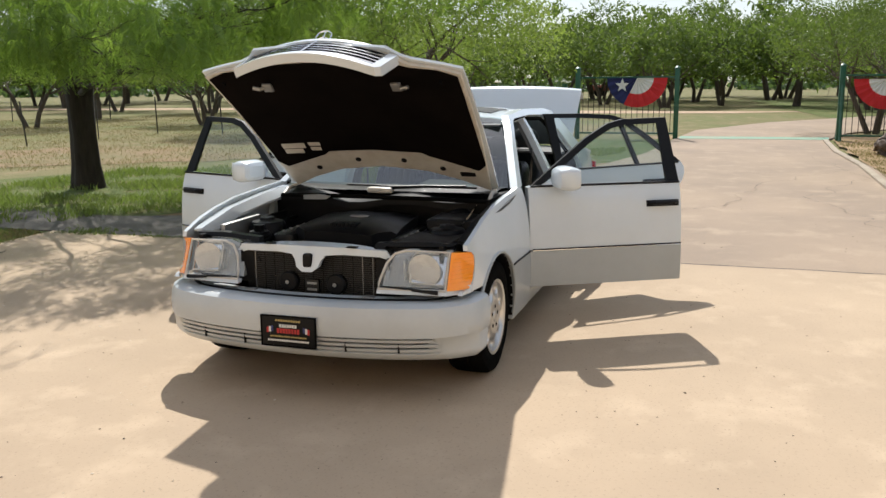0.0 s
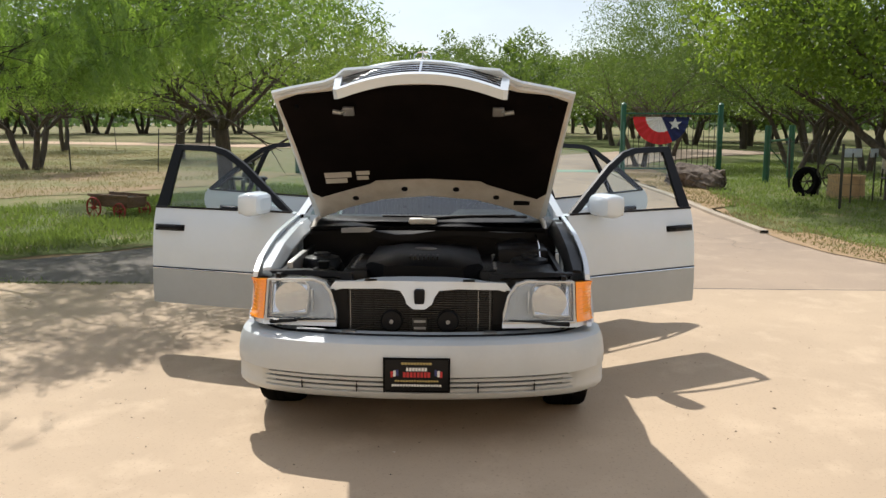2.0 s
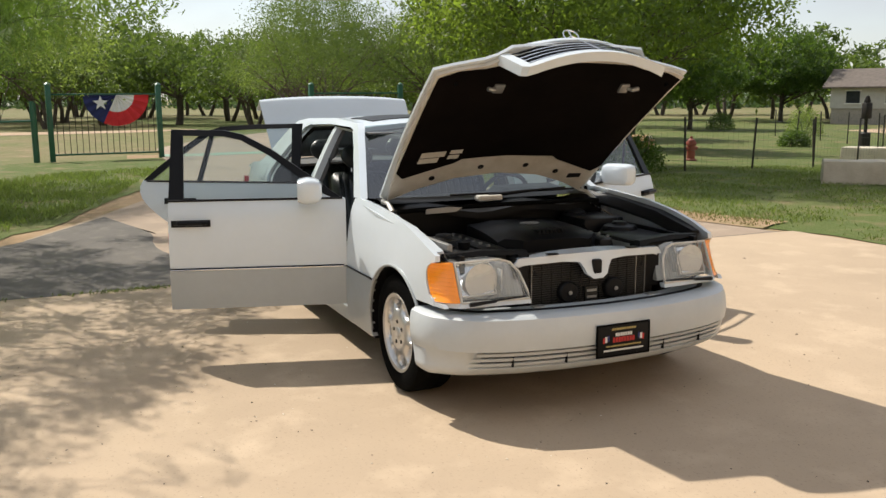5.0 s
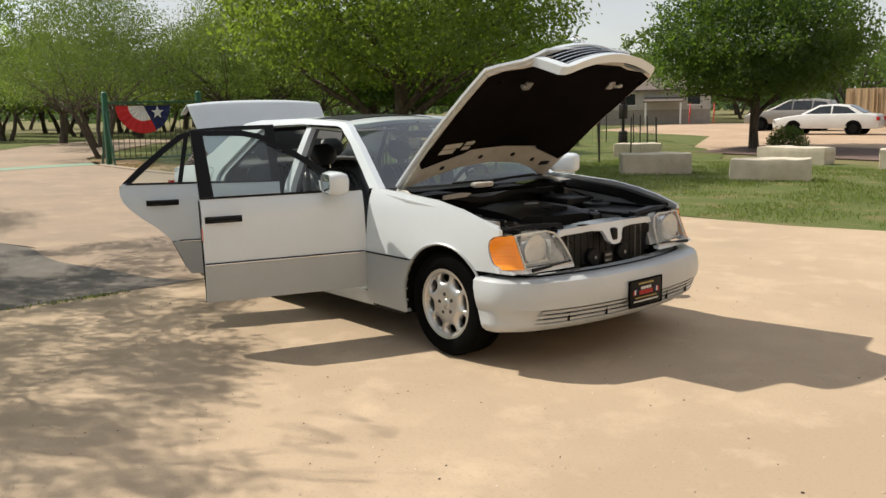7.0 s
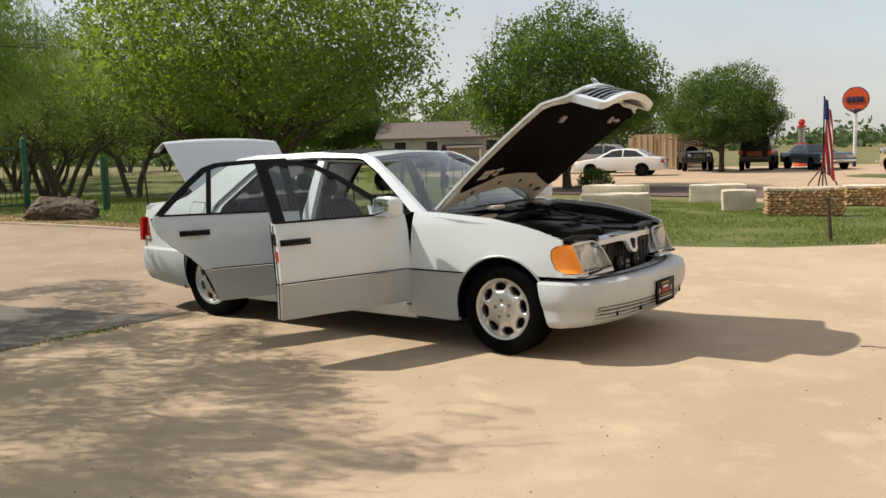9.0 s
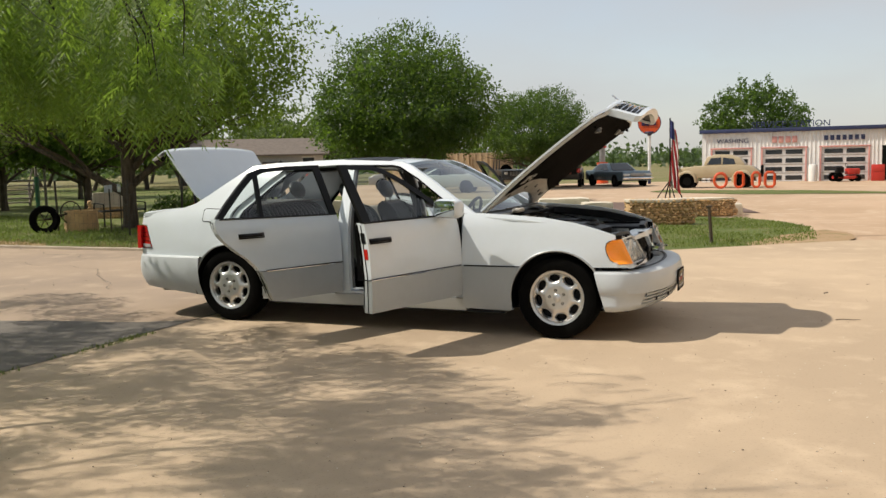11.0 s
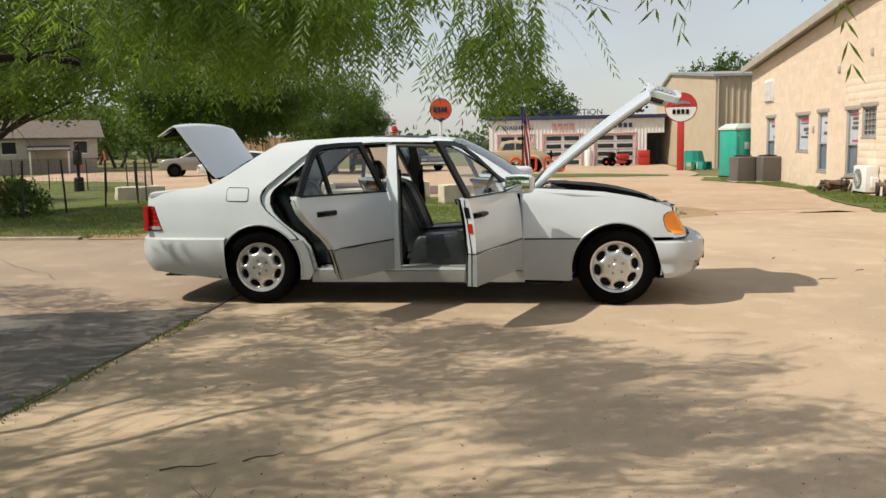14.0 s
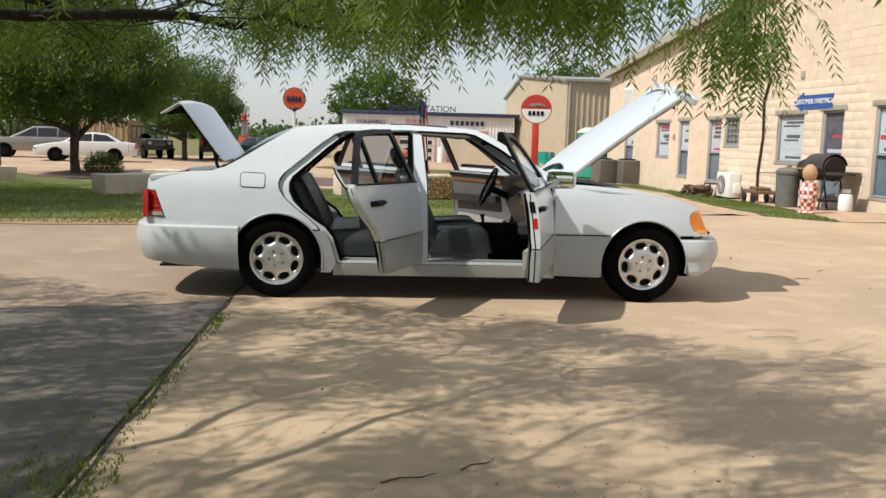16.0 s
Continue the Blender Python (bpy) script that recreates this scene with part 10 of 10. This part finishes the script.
for sx in (-0.50, 0.20):
    for sy in (-0.25, 0.25):
        part("leg", tube(bmesh.new(), [(sx, sy * 0.7, 0.78), (sx * 1.05, sy * 1.3, 0.0)], 0.022, 6), IRON, gr)
part("front_shelf", box(bmesh.new(), -0.56, 0.26, -0.66, -0.30, 0.86, 0.90, 0.01), SMOKERGREY, gr)
part("side_shelf", box(bmesh.new(), -1.02, -0.60, -0.24, 0.24, 0.84, 0.90, 0.006), SMOKERGREY, gr)
part("shelf_strut", tube(bmesh.new(), [(-0.95, 0, 0.84), (-0.58, 0, 0.60)], 0.014, 6), IRON, gr)
part("lower_tray", box(bmesh.new(), -0.50, 0.20, -0.24, 0.24, 0.22, 0.26, 0.008), IRON, gr)
part("fire_box", lathe(bmesh.new(), [(0.001, 0.0), (0.16, 0.01), (0.25, 0.10), (0.28, 0.24), (0.27, 0.30), (0.275, 0.31), (0.24, 0.42), (0.12, 0.50), (0.03, 0.51), (0.001, 0.55)], 24, pose(0.58, 0.0, 0.66)), IRON, gr, "round black kettle fire box")
part("kettle_band", lathe(bmesh.new(), [(0.281, 0.925), (0.286, 0.93), (0.286, 0.96), (0.281, 0.965)], 24, pose(0.58, 0.0, 0.0), True), BRASSBAND, gr)
part("kettle_stand", lathe(bmesh.new(), [(0.17, 0.0), (0.13, 0.05), (0.09, 0.35), (0.14, 0.68), (0.001, 0.68)], 14, pose(0.58, 0, 0)), IRON, gr)
thing("drum_bin", "grey drum bin with a lid beside the grill", "bin", yard(9.15, 12.35, 20), "", lathe(bmesh.new(), [(0.24, 0), (0.26, 0.1), (0.28, 0.8), (0.30, 0.82), (0.30, 0.88), (0.22, 0.95), (0.06, 0.98), (0.05, 1.03), (0.001, 1.03)], 20), GREYPLASTIC)
thing("gas_bottle", "white propane bottle standing by the wall", "gas bottle", yard(9.75, 10.75, 0), "", lathe(bmesh.new(), [(0.12, 0), (0.14, 0.03), (0.155, 0.08), (0.155, 0.33), (0.13, 0.40), (0.05, 0.43), (0.10, 0.44), (0.10, 0.52), (0.001, 0.52)], 20), WHITEPAINT)
ORNTAN = material("faded_tan_paint", (0.50, 0.30, 0.18), 0.6, 0, (0.42, 0.24, 0.14), 6, 60, 0.05)
CHECK = bpy.data.materials.new("red_white_check")
CHECK.use_nodes = True
ck = CHECK.node_tree.nodes.new("ShaderNodeTexChecker")
ck.inputs["Color1"].default_value = (0.45, 0.03, 0.03, 1)
ck.inputs["Color2"].default_value = (0.7, 0.68, 0.64, 1)
ck.inputs["Scale"].default_value = 12
tcn = CHECK.node_tree.nodes.new("ShaderNodeTexCoord")
CHECK.node_tree.links.new(tcn.outputs["Object"], ck.inputs["Vector"])
CHECK.node_tree.links.new(ck.outputs[0], CHECK.node_tree.nodes["Principled BSDF"].inputs["Base Color"])
orn = lathe(bmesh.new(), [(0.20, 0), (0.21, 0.04), (0.13, 0.08), (0.17, 0.30), (0.21, 0.48), (0.15, 0.66), (0.08, 0.70), (0.14, 0.78), (0.155, 0.90), (0.11, 1.0), (0.05, 1.05), (0.001, 1.06)], 20)
for f in orn.faces:
    f.material_index = 1 if f.calc_center_median().z > 0.69 else 0
thing("lawn_ornament", "painted lawn ornament with a red and white checked body", "ornament", yard(8.45, 9.9, 0), "", orn, [CHECK, ORNTAN])
ms = thing("split_unit", "white air-conditioner outdoor unit with a round fan", "air conditioner", yard(9.8, 17.55, 2))
part("casing", box(bmesh.new(), -0.17, 0.17, -0.46, 0.46, 0.08, 0.80, 0.02), WHITEPAINT, ms)
part("fan_ring", lathe(bmesh.new(), [(0.28, 0.0), (0.28, 0.02), (0.25, 0.03), (0.25, 0.012), (0.001, 0.012)], 28, pose(-0.17, 0.10, 0.44, 0, -90, 0)), STEEL, ms)
for i in range(8):
    a = math.pi * i / 8
    part("grille_wire", tube(bmesh.new(), [(-0.20, 0.10 - 0.25 * math.cos(a), 0.44 - 0.25 * math.sin(a)), (-0.20, 0.10 + 0.25 * math.cos(a), 0.44 + 0.25 * math.sin(a))], 0.004, 4), WHITEPAINT, ms)
for yy in (-0.35, 0.35):
    part("foot", box(bmesh.new(), -0.2, 0.2, yy - 0.04, yy + 0.04, 0, 0.08, 0.01), BLACK, ms)
part("pipe_cover", box(bmesh.new(), -0.05, 0.15, -0.56, -0.46, 0.2, 0.5, 0.02), WHITEPAINT, ms)
kt = thing("hand_cart", "low timber hand cart with iron wheels", "cart", yard(9.55, 14.75, 82))
part("deck", box(bmesh.new(), -0.62, 0.62, -0.32, 0.32, 0.28, 0.36, 0.01), OLDWOOD, kt)
for sx in (-0.42, 0.42):
    for sy in (-0.30, 0.30):
        part("wheel", lathe(bmesh.new(), [(0.02, -0.03), (0.15, -0.03), (0.16, 0), (0.15, 0.03), (0.02, 0.03)], 18, pose(sx, sy, 0.16, 90, 0, 0)), IRON, kt)
part("handle", tube(bmesh.new(), [(-0.6, -0.25, 0.36), (-0.66, -0.25, 0.85), (-0.66, 0.25, 0.85), (-0.6, 0.25, 0.36)], 0.014, 6), IRON, kt)
part("load_bar", box(bmesh.new(), -0.3, 0.5, -0.2, 0.15, 0.36, 0.44, 0.02), OLDWOOD, kt)
wp = thing("firewood_pile", "untidy pile of split firewood and scrap iron", "woodpile", yard(9.5, 19.4, 2))
rngw = random.Random(9)
for i in range(26):
    lay = i // 9
    part("log", tube(bmesh.new(), [(-0.28, 0, 0), (0.0, 0, rngw.uniform(-0.02, 0.02)), (0.28, 0, 0)], [rngw.uniform(0.04, 0.07)] * 3, 7), BARK if i % 3 else OLDWOOD, wp, "", pose(rngw.uniform(-0.1, 0.1), -0.5 + 0.12 * (i % 9) + 0.06 * (lay % 2), 0.06 + 0.11 * lay, rngw.uniform(-8, 8), rngw.uniform(-12, 12), rngw.uniform(-25, 25)))
ch = thing("iron_chair", "black iron garden chair against the wall", "chair", yard(9.75, 18.6, -88))
part("seat", box(bmesh.new(), -0.22, 0.22, -0.22, 0.22, 0.42, 0.45, 0.01), IRON, ch)
for sx in (-0.2, 0.2):
    for sy in (-0.2, 0.2):
        part("leg", tube(bmesh.new(), [(sx, sy, 0), (sx, sy, 0.42)], 0.014, 6), IRON, ch)
part("backrest", panel([(-0.22, 0.45), (0.22, 0.45), (0.22, 0.9), (-0.22, 0.9)], [], [], lambda u, v, d: (u, 0.22 + 0.1 * (v - 0.45) + d, v), 0.02), IRON, ch)

# ---- before the station ----
mo = thing("ride_mower", "red ride-on mower parked before the station door", "mower", yard(5.3, 49.4, 20))
part("hood", box(bmesh.new(), 0.1, 0.8, -0.28, 0.28, 0.4, 0.75, 0.06), SIGNRED, mo)
part("seat", box(bmesh.new(), -0.5, -0.1, -0.22, 0.22, 0.5, 0.85, 0.05), BLACK, mo)
part("deck", box(bmesh.new(), -0.6, 0.6, -0.5, 0.5, 0.15, 0.32, 0.04), SIGNRED, mo)
for sx, r in ((0.6, 0.18), (-0.5, 0.27)):
    for sy in (-0.42, 0.42):
        part("wheel", lathe(bmesh.new(), [(0.05, -0.08), (r, -0.08), (r, 0.08), (0.05, 0.08)], 18, pose(sx, sy, r, 90, 0, 0)), RUBBER, mo)
part("steering_wheel", tube(bmesh.new(), [(0.1, 0.16 * math.cos(a), 0.95 + 0.1 * math.sin(a)) for a in steps(0, 2 * math.pi, 14)], 0.014, 6, False), BLACK, mo)
rb = thing("red_cabinet", "red workshop cabinet beside the open doorway", "cabinet", yard(7.1, 50.1, 0))
part("body", box(bmesh.new(), -0.35, 0.35, -0.25, 0.25, 0.0, 0.95, 0.03), SIGNRED, rb)
part("drawer", box(bmesh.new(), -0.3, 0.3, -0.27, -0.25, 0.55, 0.85, 0.01), SIGNRED, rb)
thing("white_drum", "white drum standing by the station door", "drum", yard(3.6, 50.2, 0), "", lathe(bmesh.new(), [(0.25, 0), (0.27, 0.4), (0.27, 0.85), (0.24, 1.0), (0.001, 1.02)], 18), WHITEPAINT)
for k, (x, y) in enumerate(((8.6, 41.2), (9.1, 41.7), (9.4, 40.9))):
    gc = thing("garden_chair", "dark teal garden chair beside the red post", "chair", yard(x, y, 20 * k), "teal garden chairs")
    part("seat", box(bmesh.new(), -0.25, 0.25, -0.25, 0.25, 0.38, 0.42, 0.01), TEAL, gc)
    part("backrest", panel([(-0.25, 0.4), (0.25, 0.4), (0.2, 1.0), (-0.2, 1.0)], [], [], lambda u, v, d: (u, 0.24 + 0.25 * (v - 0.4) + d, v), 0.025), TEAL, gc)
    for sx in (-0.22, 0.22):
        part("leg", box(bmesh.new(), sx - 0.03, sx + 0.03, -0.25, 0.25, 0, 0.38, 0.01), TEAL, gc)

# ---- by the oak and the gate ----
tw = thing("iron_tractor_wheel", "old spoked tractor wheel with a rubber tyre and iron gear", "wheel", yard(-12.75, 7.55, 30) @ Matrix.Scale(0.75, 4))
part("tyre", lathe(bmesh.new(), [(0.26, -0.10), (0.40, -0.12), (0.44, -0.08), (0.44, 0.08), (0.40, 0.12), (0.26, 0.10)], 24, pose(0, 0, 0.42, 82, 0, 0), True), RUBBER, tw)
for k in range(6):
    a = math.pi * 2 * k / 6
    part("spoke", tube(bmesh.new(), [(0, 0, 0.42), (0.28 * math.cos(a), 0.02, 0.42 + 0.28 * math.sin(a))], 0.016, 6), RUSTBLACK, tw)
part("gear_ring", tube(bmesh.new(), [(0.75 + 0.30 * math.cos(a), 0.1, 0.62 + 0.34 * math.sin(a)) for a in steps(0, 2 * math.pi, 28)], 0.02, 6, False), RUSTBLACK, tw)
for k in range(6):
    a = math.pi * 2 * k / 6
    part("gear_spoke", tube(bmesh.new(), [(0.75, 0.1, 0.62), (0.75 + 0.3 * math.cos(a), 0.1, 0.62 + 0.34 * math.sin(a))], 0.01, 5), RUSTBLACK, tw)
part("axle", tube(bmesh.new(), [(0, 0, 0.42), (0.75, 0.1, 0.62)], 0.03, 8), RUSTBLACK, tw)
thing("stump_planter", "round tan stump planter inside the fence", "planter", yard(-12.3, 8.2, 0) @ Matrix.Scale(0.9, 4), "", lathe(bmesh.new(), [(0.40, 0), (0.42, 0.1), (0.40, 0.45), (0.42, 0.55), (0.34, 0.56), (0.33, 0.48), (0.001, 0.48)], 18), RUBBLE)
bn = thing("garden_bench", "iron garden bench with a pale back beside the oak", "bench", yard(-12.5, 9.7, 75))
part("seat", box(bmesh.new(), -0.6, 0.6, -0.22, 0.22, 0.40, 0.44, 0.01), IRON, bn)
part("backrest", box(bmesh.new(), -0.6, 0.6, 0.20, 0.24, 0.50, 0.88, 0.02), LIME, bn)
for sx in (-0.58, 0.58):
    part("arm_frame", tube(bmesh.new(), [(sx, -0.22, 0), (sx, -0.22, 0.6), (sx, 0.2, 0.62), (sx, 0.25, 0.0)], 0.02, 6), IRON, bn)
    part("back_post", tube(bmesh.new(), [(sx, 0.22, 0.44), (sx, 0.25, 0.92)], 0.02, 6), IRON, bn)
dog = bmesh.new()
lathe(dog, [(0.13, 0), (0.15, 0.08), (0.12, 0.25), (0.085, 0.38), (0.09, 0.45), (0.075, 0.54), (0.001, 0.57)], 14)
tube(dog, [(0.06, -0.04, 0.5), (0.16, -0.04, 0.48)], [0.05, 0.035], 8)
tube(dog, [(0.10, -0.06, 0.0), (0.09, -0.05, 0.3)], 0.035, 8)
tube(dog, [(0.10, 0.06, 0.0), (0.09, 0.05, 0.3)], 0.035, 8)
thing("dog_statue", "white seated dog statue at the oak's foot", "statue", yard(-10.45, 8.3, -20) @ Matrix.Scale(0.66, 4), "", dog, LIME)
hy = thing("fire_hydrant", "dull red fire hydrant on the grass", "hydrant", yard(-13.2, 13.4, 0))
part("barrel", lathe(bmesh.new(), [(0.16, 0), (0.16, 0.05), (0.11, 0.07), (0.11, 0.42), (0.14, 0.44), (0.14, 0.48), (0.11, 0.56), (0.04, 0.61), (0.035, 0.66), (0.001, 0.66)], 18), CARRED, hy)
for s in (-1, 1):
    part("nozzle", lathe(bmesh.new(), [(0.055, 0.08), (0.055, 0.18), (0.04, 0.2), (0.001, 0.2)], 12, pose(0, 0, 0.34, 90 * s, 0, 0)), CARRED, hy)
for x, y, rz in ((-11.0, 7.75, -65), (-11.15, 8.25, -40)):
    sg = thing("street_sign", "small teal street name sign on a thin post", "sign", yard(x, y, rz), "teal street signs")
    part("post", tube(bmesh.new(), [(0, 0, 0), (0, 0, 1.0)], 0.016, 6), TPOST, sg)
    part("name_plate", box(bmesh.new(), -0.26, 0.26, -0.025, -0.015, 0.92, 1.09, 0.004), POSTERBLUE, sg)
    for k in range(5):
        part("printed_bar", box(bmesh.new(), -0.2 + 0.085 * k, -0.14 + 0.085 * k, -0.0285, -0.0255, 0.97, 1.04), WHITEPAINT, sg)
sp = thing("signal_post", "black antique signal post with a lantern head", "post", yard(-17.7, 25.2, 0) @ Matrix.Scale(1.25, 4))
part("base", lathe(bmesh.new(), [(0.16, 0), (0.15, 0.42), (0.12, 0.46), (0.001, 0.46)], 14), IRON, sp)
part("post", tube(bmesh.new(), [(0, 0, 0.4), (0, 0, 1.2)], 0.05, 10), IRON, sp)
part("head", box(bmesh.new(), -0.10, 0.10, -0.12, 0.12, 0.85, 1.32, 0.03), IRON, sp)
part("cap", lathe(bmesh.new(), [(0.09, 1.32), (0.10, 1.36), (0.06, 1.5), (0.001, 1.54)], 12), IRON, sp)
# small dark garden ornament under the mesquite: one plain shape on a log
st2 = bmesh.new()
lathe(st2, [(0.11, 0.30), (0.15, 0.36), (0.14, 0.46), (0.10, 0.54), (0.115, 0.60), (0.10, 0.68), (0.05, 0.72), (0.001, 0.73)], 14)
for sy in (-0.09, 0.09):
    tube(st2, [(0.02, sy, 0.66), (0.0, sy * 1.3, 0.74)], [0.045, 0.02], 8)
    tube(st2, [(0.05, sy, 0.36), (0.24, sy * 1.5, 0.34), (0.30, sy * 1.8, 0.02)], [0.06, 0.045, 0.04], 8)
thing("garden_statue", "small dark cast-iron garden statue under the mesquite", "statue", yard(-11.6, -4.25, 20), "", st2, IRON)
sb = thing("log_seat", "rough black log seat beneath the statue", "seat", yard(-11.65, -4.25, 20))
part("plank", box(bmesh.new(), -0.16, 0.20, -0.45, 0.35, 0.36, 0.42, 0.02), IRON, sb)
for sy in (-0.36, 0.28):
    part("leg", box(bmesh.new(), -0.1, 0.14, sy - 0.04, sy + 0.04, 0, 0.36, 0.01), IRON, sb)

# ---- red toy wagon planter ----
WAGONRED = material("faded_red_wheel", (0.33, 0.035, 0.025), 0.6, 0, (0.25, 0.03, 0.02), 5, 50, 0.1)
wg = thing("wooden_wagon", "small weathered wooden wagon with red spoked wheels", "wagon", yard(-7.75, -5.45, 62) @ Matrix.Scale(0.86, 4))
part("floor", box(bmesh.new(), -0.48, 0.48, -0.21, 0.21, 0.22, 0.26, 0.006), OLDWOOD, wg)
for s in (-1, 1):
    part("side_board", box(bmesh.new(), -0.50, 0.50, s * 0.22 - 0.015, s * 0.22 + 0.015, 0.24, 0.42, 0.006), OLDWOOD, wg)
    part("side_rail", box(bmesh.new(), -0.54, 0.54, s * 0.25 - 0.02, s * 0.25 + 0.02, 0.41, 0.46, 0.008), OLDWOOD, wg)
    part("end_board", box(bmesh.new(), s * 0.48 - 0.015, s * 0.48 + 0.015, -0.2, 0.2, 0.26, 0.42, 0.006), OLDWOOD, wg)
    for x, r in ((-0.34, 0.19), (0.36, 0.15)):
        wl = part("wheel", tube(bmesh.new(), [(r * math.cos(a), 0, r * math.sin(a)) for a in steps(0, 2 * math.pi, 20)], 0.018, 6, False), WAGONRED, wg, "", pose(x, s * 0.30, r + 0.01))
        for k in range(8):
            a = 2 * math.pi * k / 8
            part("spoke", tube(bmesh.new(), [(0, 0, 0), (r * math.cos(a), 0, r * math.sin(a))], 0.009, 5), WAGONRED, wl)
        part("hub", lathe(bmesh.new(), [(0.03, -0.04), (0.03, 0.04), (0.001, 0.045)], 10, pose(0, 0, 0, 90, 0, 0)), WAGONRED, wl)
part("soil_fill", rough_block(0.9, 0.38, 0.10, 3.3, 0.03), BARK, wg, "", pose(0, 0, 0.30))

# ---- bushes ----
def bush(x, y, r, h, seed, lab, mat):
    nr = np.random.RandomState(seed)
    n = 2600
    d = unit(nr.normal(size=(n, 3)))
    d[:, 2] = np.abs(d[:, 2])
    c = d * (nr.uniform(0.3, 1, n) ** 0.5)[:, None] * np.array([r, r, h]) + nr.normal(size=(n, 3)) * 0.05 + np.array([0, 0, 0.05])
    al = unit(nr.normal(size=c.shape) + np.array([0, 0, 0.6])) * 0.045
    ac = unit(np.cross(al, nr.normal(size=c.shape))) * 0.02
    b = thing("bush", lab, "bush", yard(x, y, 0), "bushes round the yard")
    ob = share("foliage", leaf_mesh("foliage", c, al, ac, mat), b, Matrix())
    ob["kind"] = "stuff"
    bm = bmesh.new()
    for k in range(4):
        a = 1.57 * k + seed
        tube(bm, [(0, 0, -0.1), (0.3 * r * math.cos(a), 0.3 * r * math.sin(a), h * 0.4), (0.6 * r * math.cos(a), 0.6 * r * math.sin(a), h * 0.75)], [0.02, 0.014, 0.006], 5)
    part("stems", bm, BARK, b)


bush(-10.97, 26.11, 0.75, 0.75, 1, "low green bush by the far oak", OAKLEAF)
bush(-10.49, 9.46, 0.8, 0.8, 2, "dark green bush at the oak's foot", OAKLEAF)
bush(-26.27, 31.13, 0.9, 1.4, 3, "bright green bush before the ranch house", MESQLEAF)
bush(-33.16, 32.02, 0.8, 1.0, 4, "shrub before the ranch house", OAKLEAF)
bush(-19.48, 23.54, 0.6, 0.6, 5, "small shrub inside the fence", OAKLEAF)

# ---- litter on the pad ----
LITTER = material("dry_leaf_litter", (0.06, 0.045, 0.03), 0.9, 0, (0.12, 0.085, 0.05), 30, 90, 0.2, random_mix=0.4)
rngl = random.Random(12)
shapes = []
for k in range(4):
    bm = bmesh.new()
    bmesh.ops.create_icosphere(bm, subdivisions=1, radius=1.0)
    for v in bm.verts:
        v.co += noise.noise_vector(v.co * 1.7 + Vector((k * 5.0, 0, 0))) * 0.5
        v.co.z *= 0.45
    shapes.append(mesh_of("speck", bm, LITTER, 60))
lt = thing("leaf_litter", "scattered dry leaf bits and pebbles on the concrete", "litter", pose(0, 0, 0), kind="stuff")
for k in range(170):
    x, y = rngl.uniform(-6.5, 6.0), rngl.uniform(-5.2, 3.8)
    if abs(x) < 2.5 and abs(y) < 0.9:
        continue
    r = rngl.choice((0.003, 0.0035, 0.0045, 0.006, 0.009))
    share("speck", rngl.choice(shapes), lt, Matrix.Translation((x, y, 0.002 if x > -1.9 else -0.010)) @ pose(0, 0, 0, 0, 0, rngl.uniform(0, 360)) @ Matrix.Diagonal((r * rngl.uniform(0.7, 1.8), r, r, 1)))
for x, y, rz, ln in ((4.25, 1.15, 40, 0.16), (4.9, 0.35, 25, 0.13), (3.6, 2.1, 70, 0.12), (3.75, 0.55, 10, 0.2), (-0.6, -4.9, 20, 0.25), (-0.3, -4.75, 35, 0.2)):
    thing("twig", "thin dry twig lying on the concrete", "twig", pose(x, y, 0.005, 0, 0, rz), "twigs on the concrete", tube(bmesh.new(), [(-ln / 2, 0, 0), (-ln / 6, 0.012, 0.004), (ln / 5, -0.01, 0.003), (ln / 2, 0.015, 0.002)], [0.004, 0.0035, 0.003, 0.0015], 5), BARK)
# bare weed stalks at the pad's edge
wd = bmesh.new()
for x, y, h in ((1.3, -5.5, 0.16), (1.0, -5.48, 0.12), (-0.3, -5.5, 0.14)):
    tube(wd, [(x, y, 0), (x + 0.03, y, h * 0.5), (x + 0.02, y + 0.01, h)], [0.003, 0.0025, 0.0012], 4)
    for k in range(5):
        z = h * (0.35 + 0.12 * k)
        tube(wd, [(x + 0.02, y, z), (x + 0.02 + 0.05 * math.cos(k * 2.4), y + 0.05 * math.sin(k * 2.4), z + 0.05)], 0.0013, 4)
tagged(new("weed_stalks", mesh_of("weed_stalks", wd, DRYGRASS)), "thin dry weed stalks at the edge of the concrete", "weeds", "", "stuff")
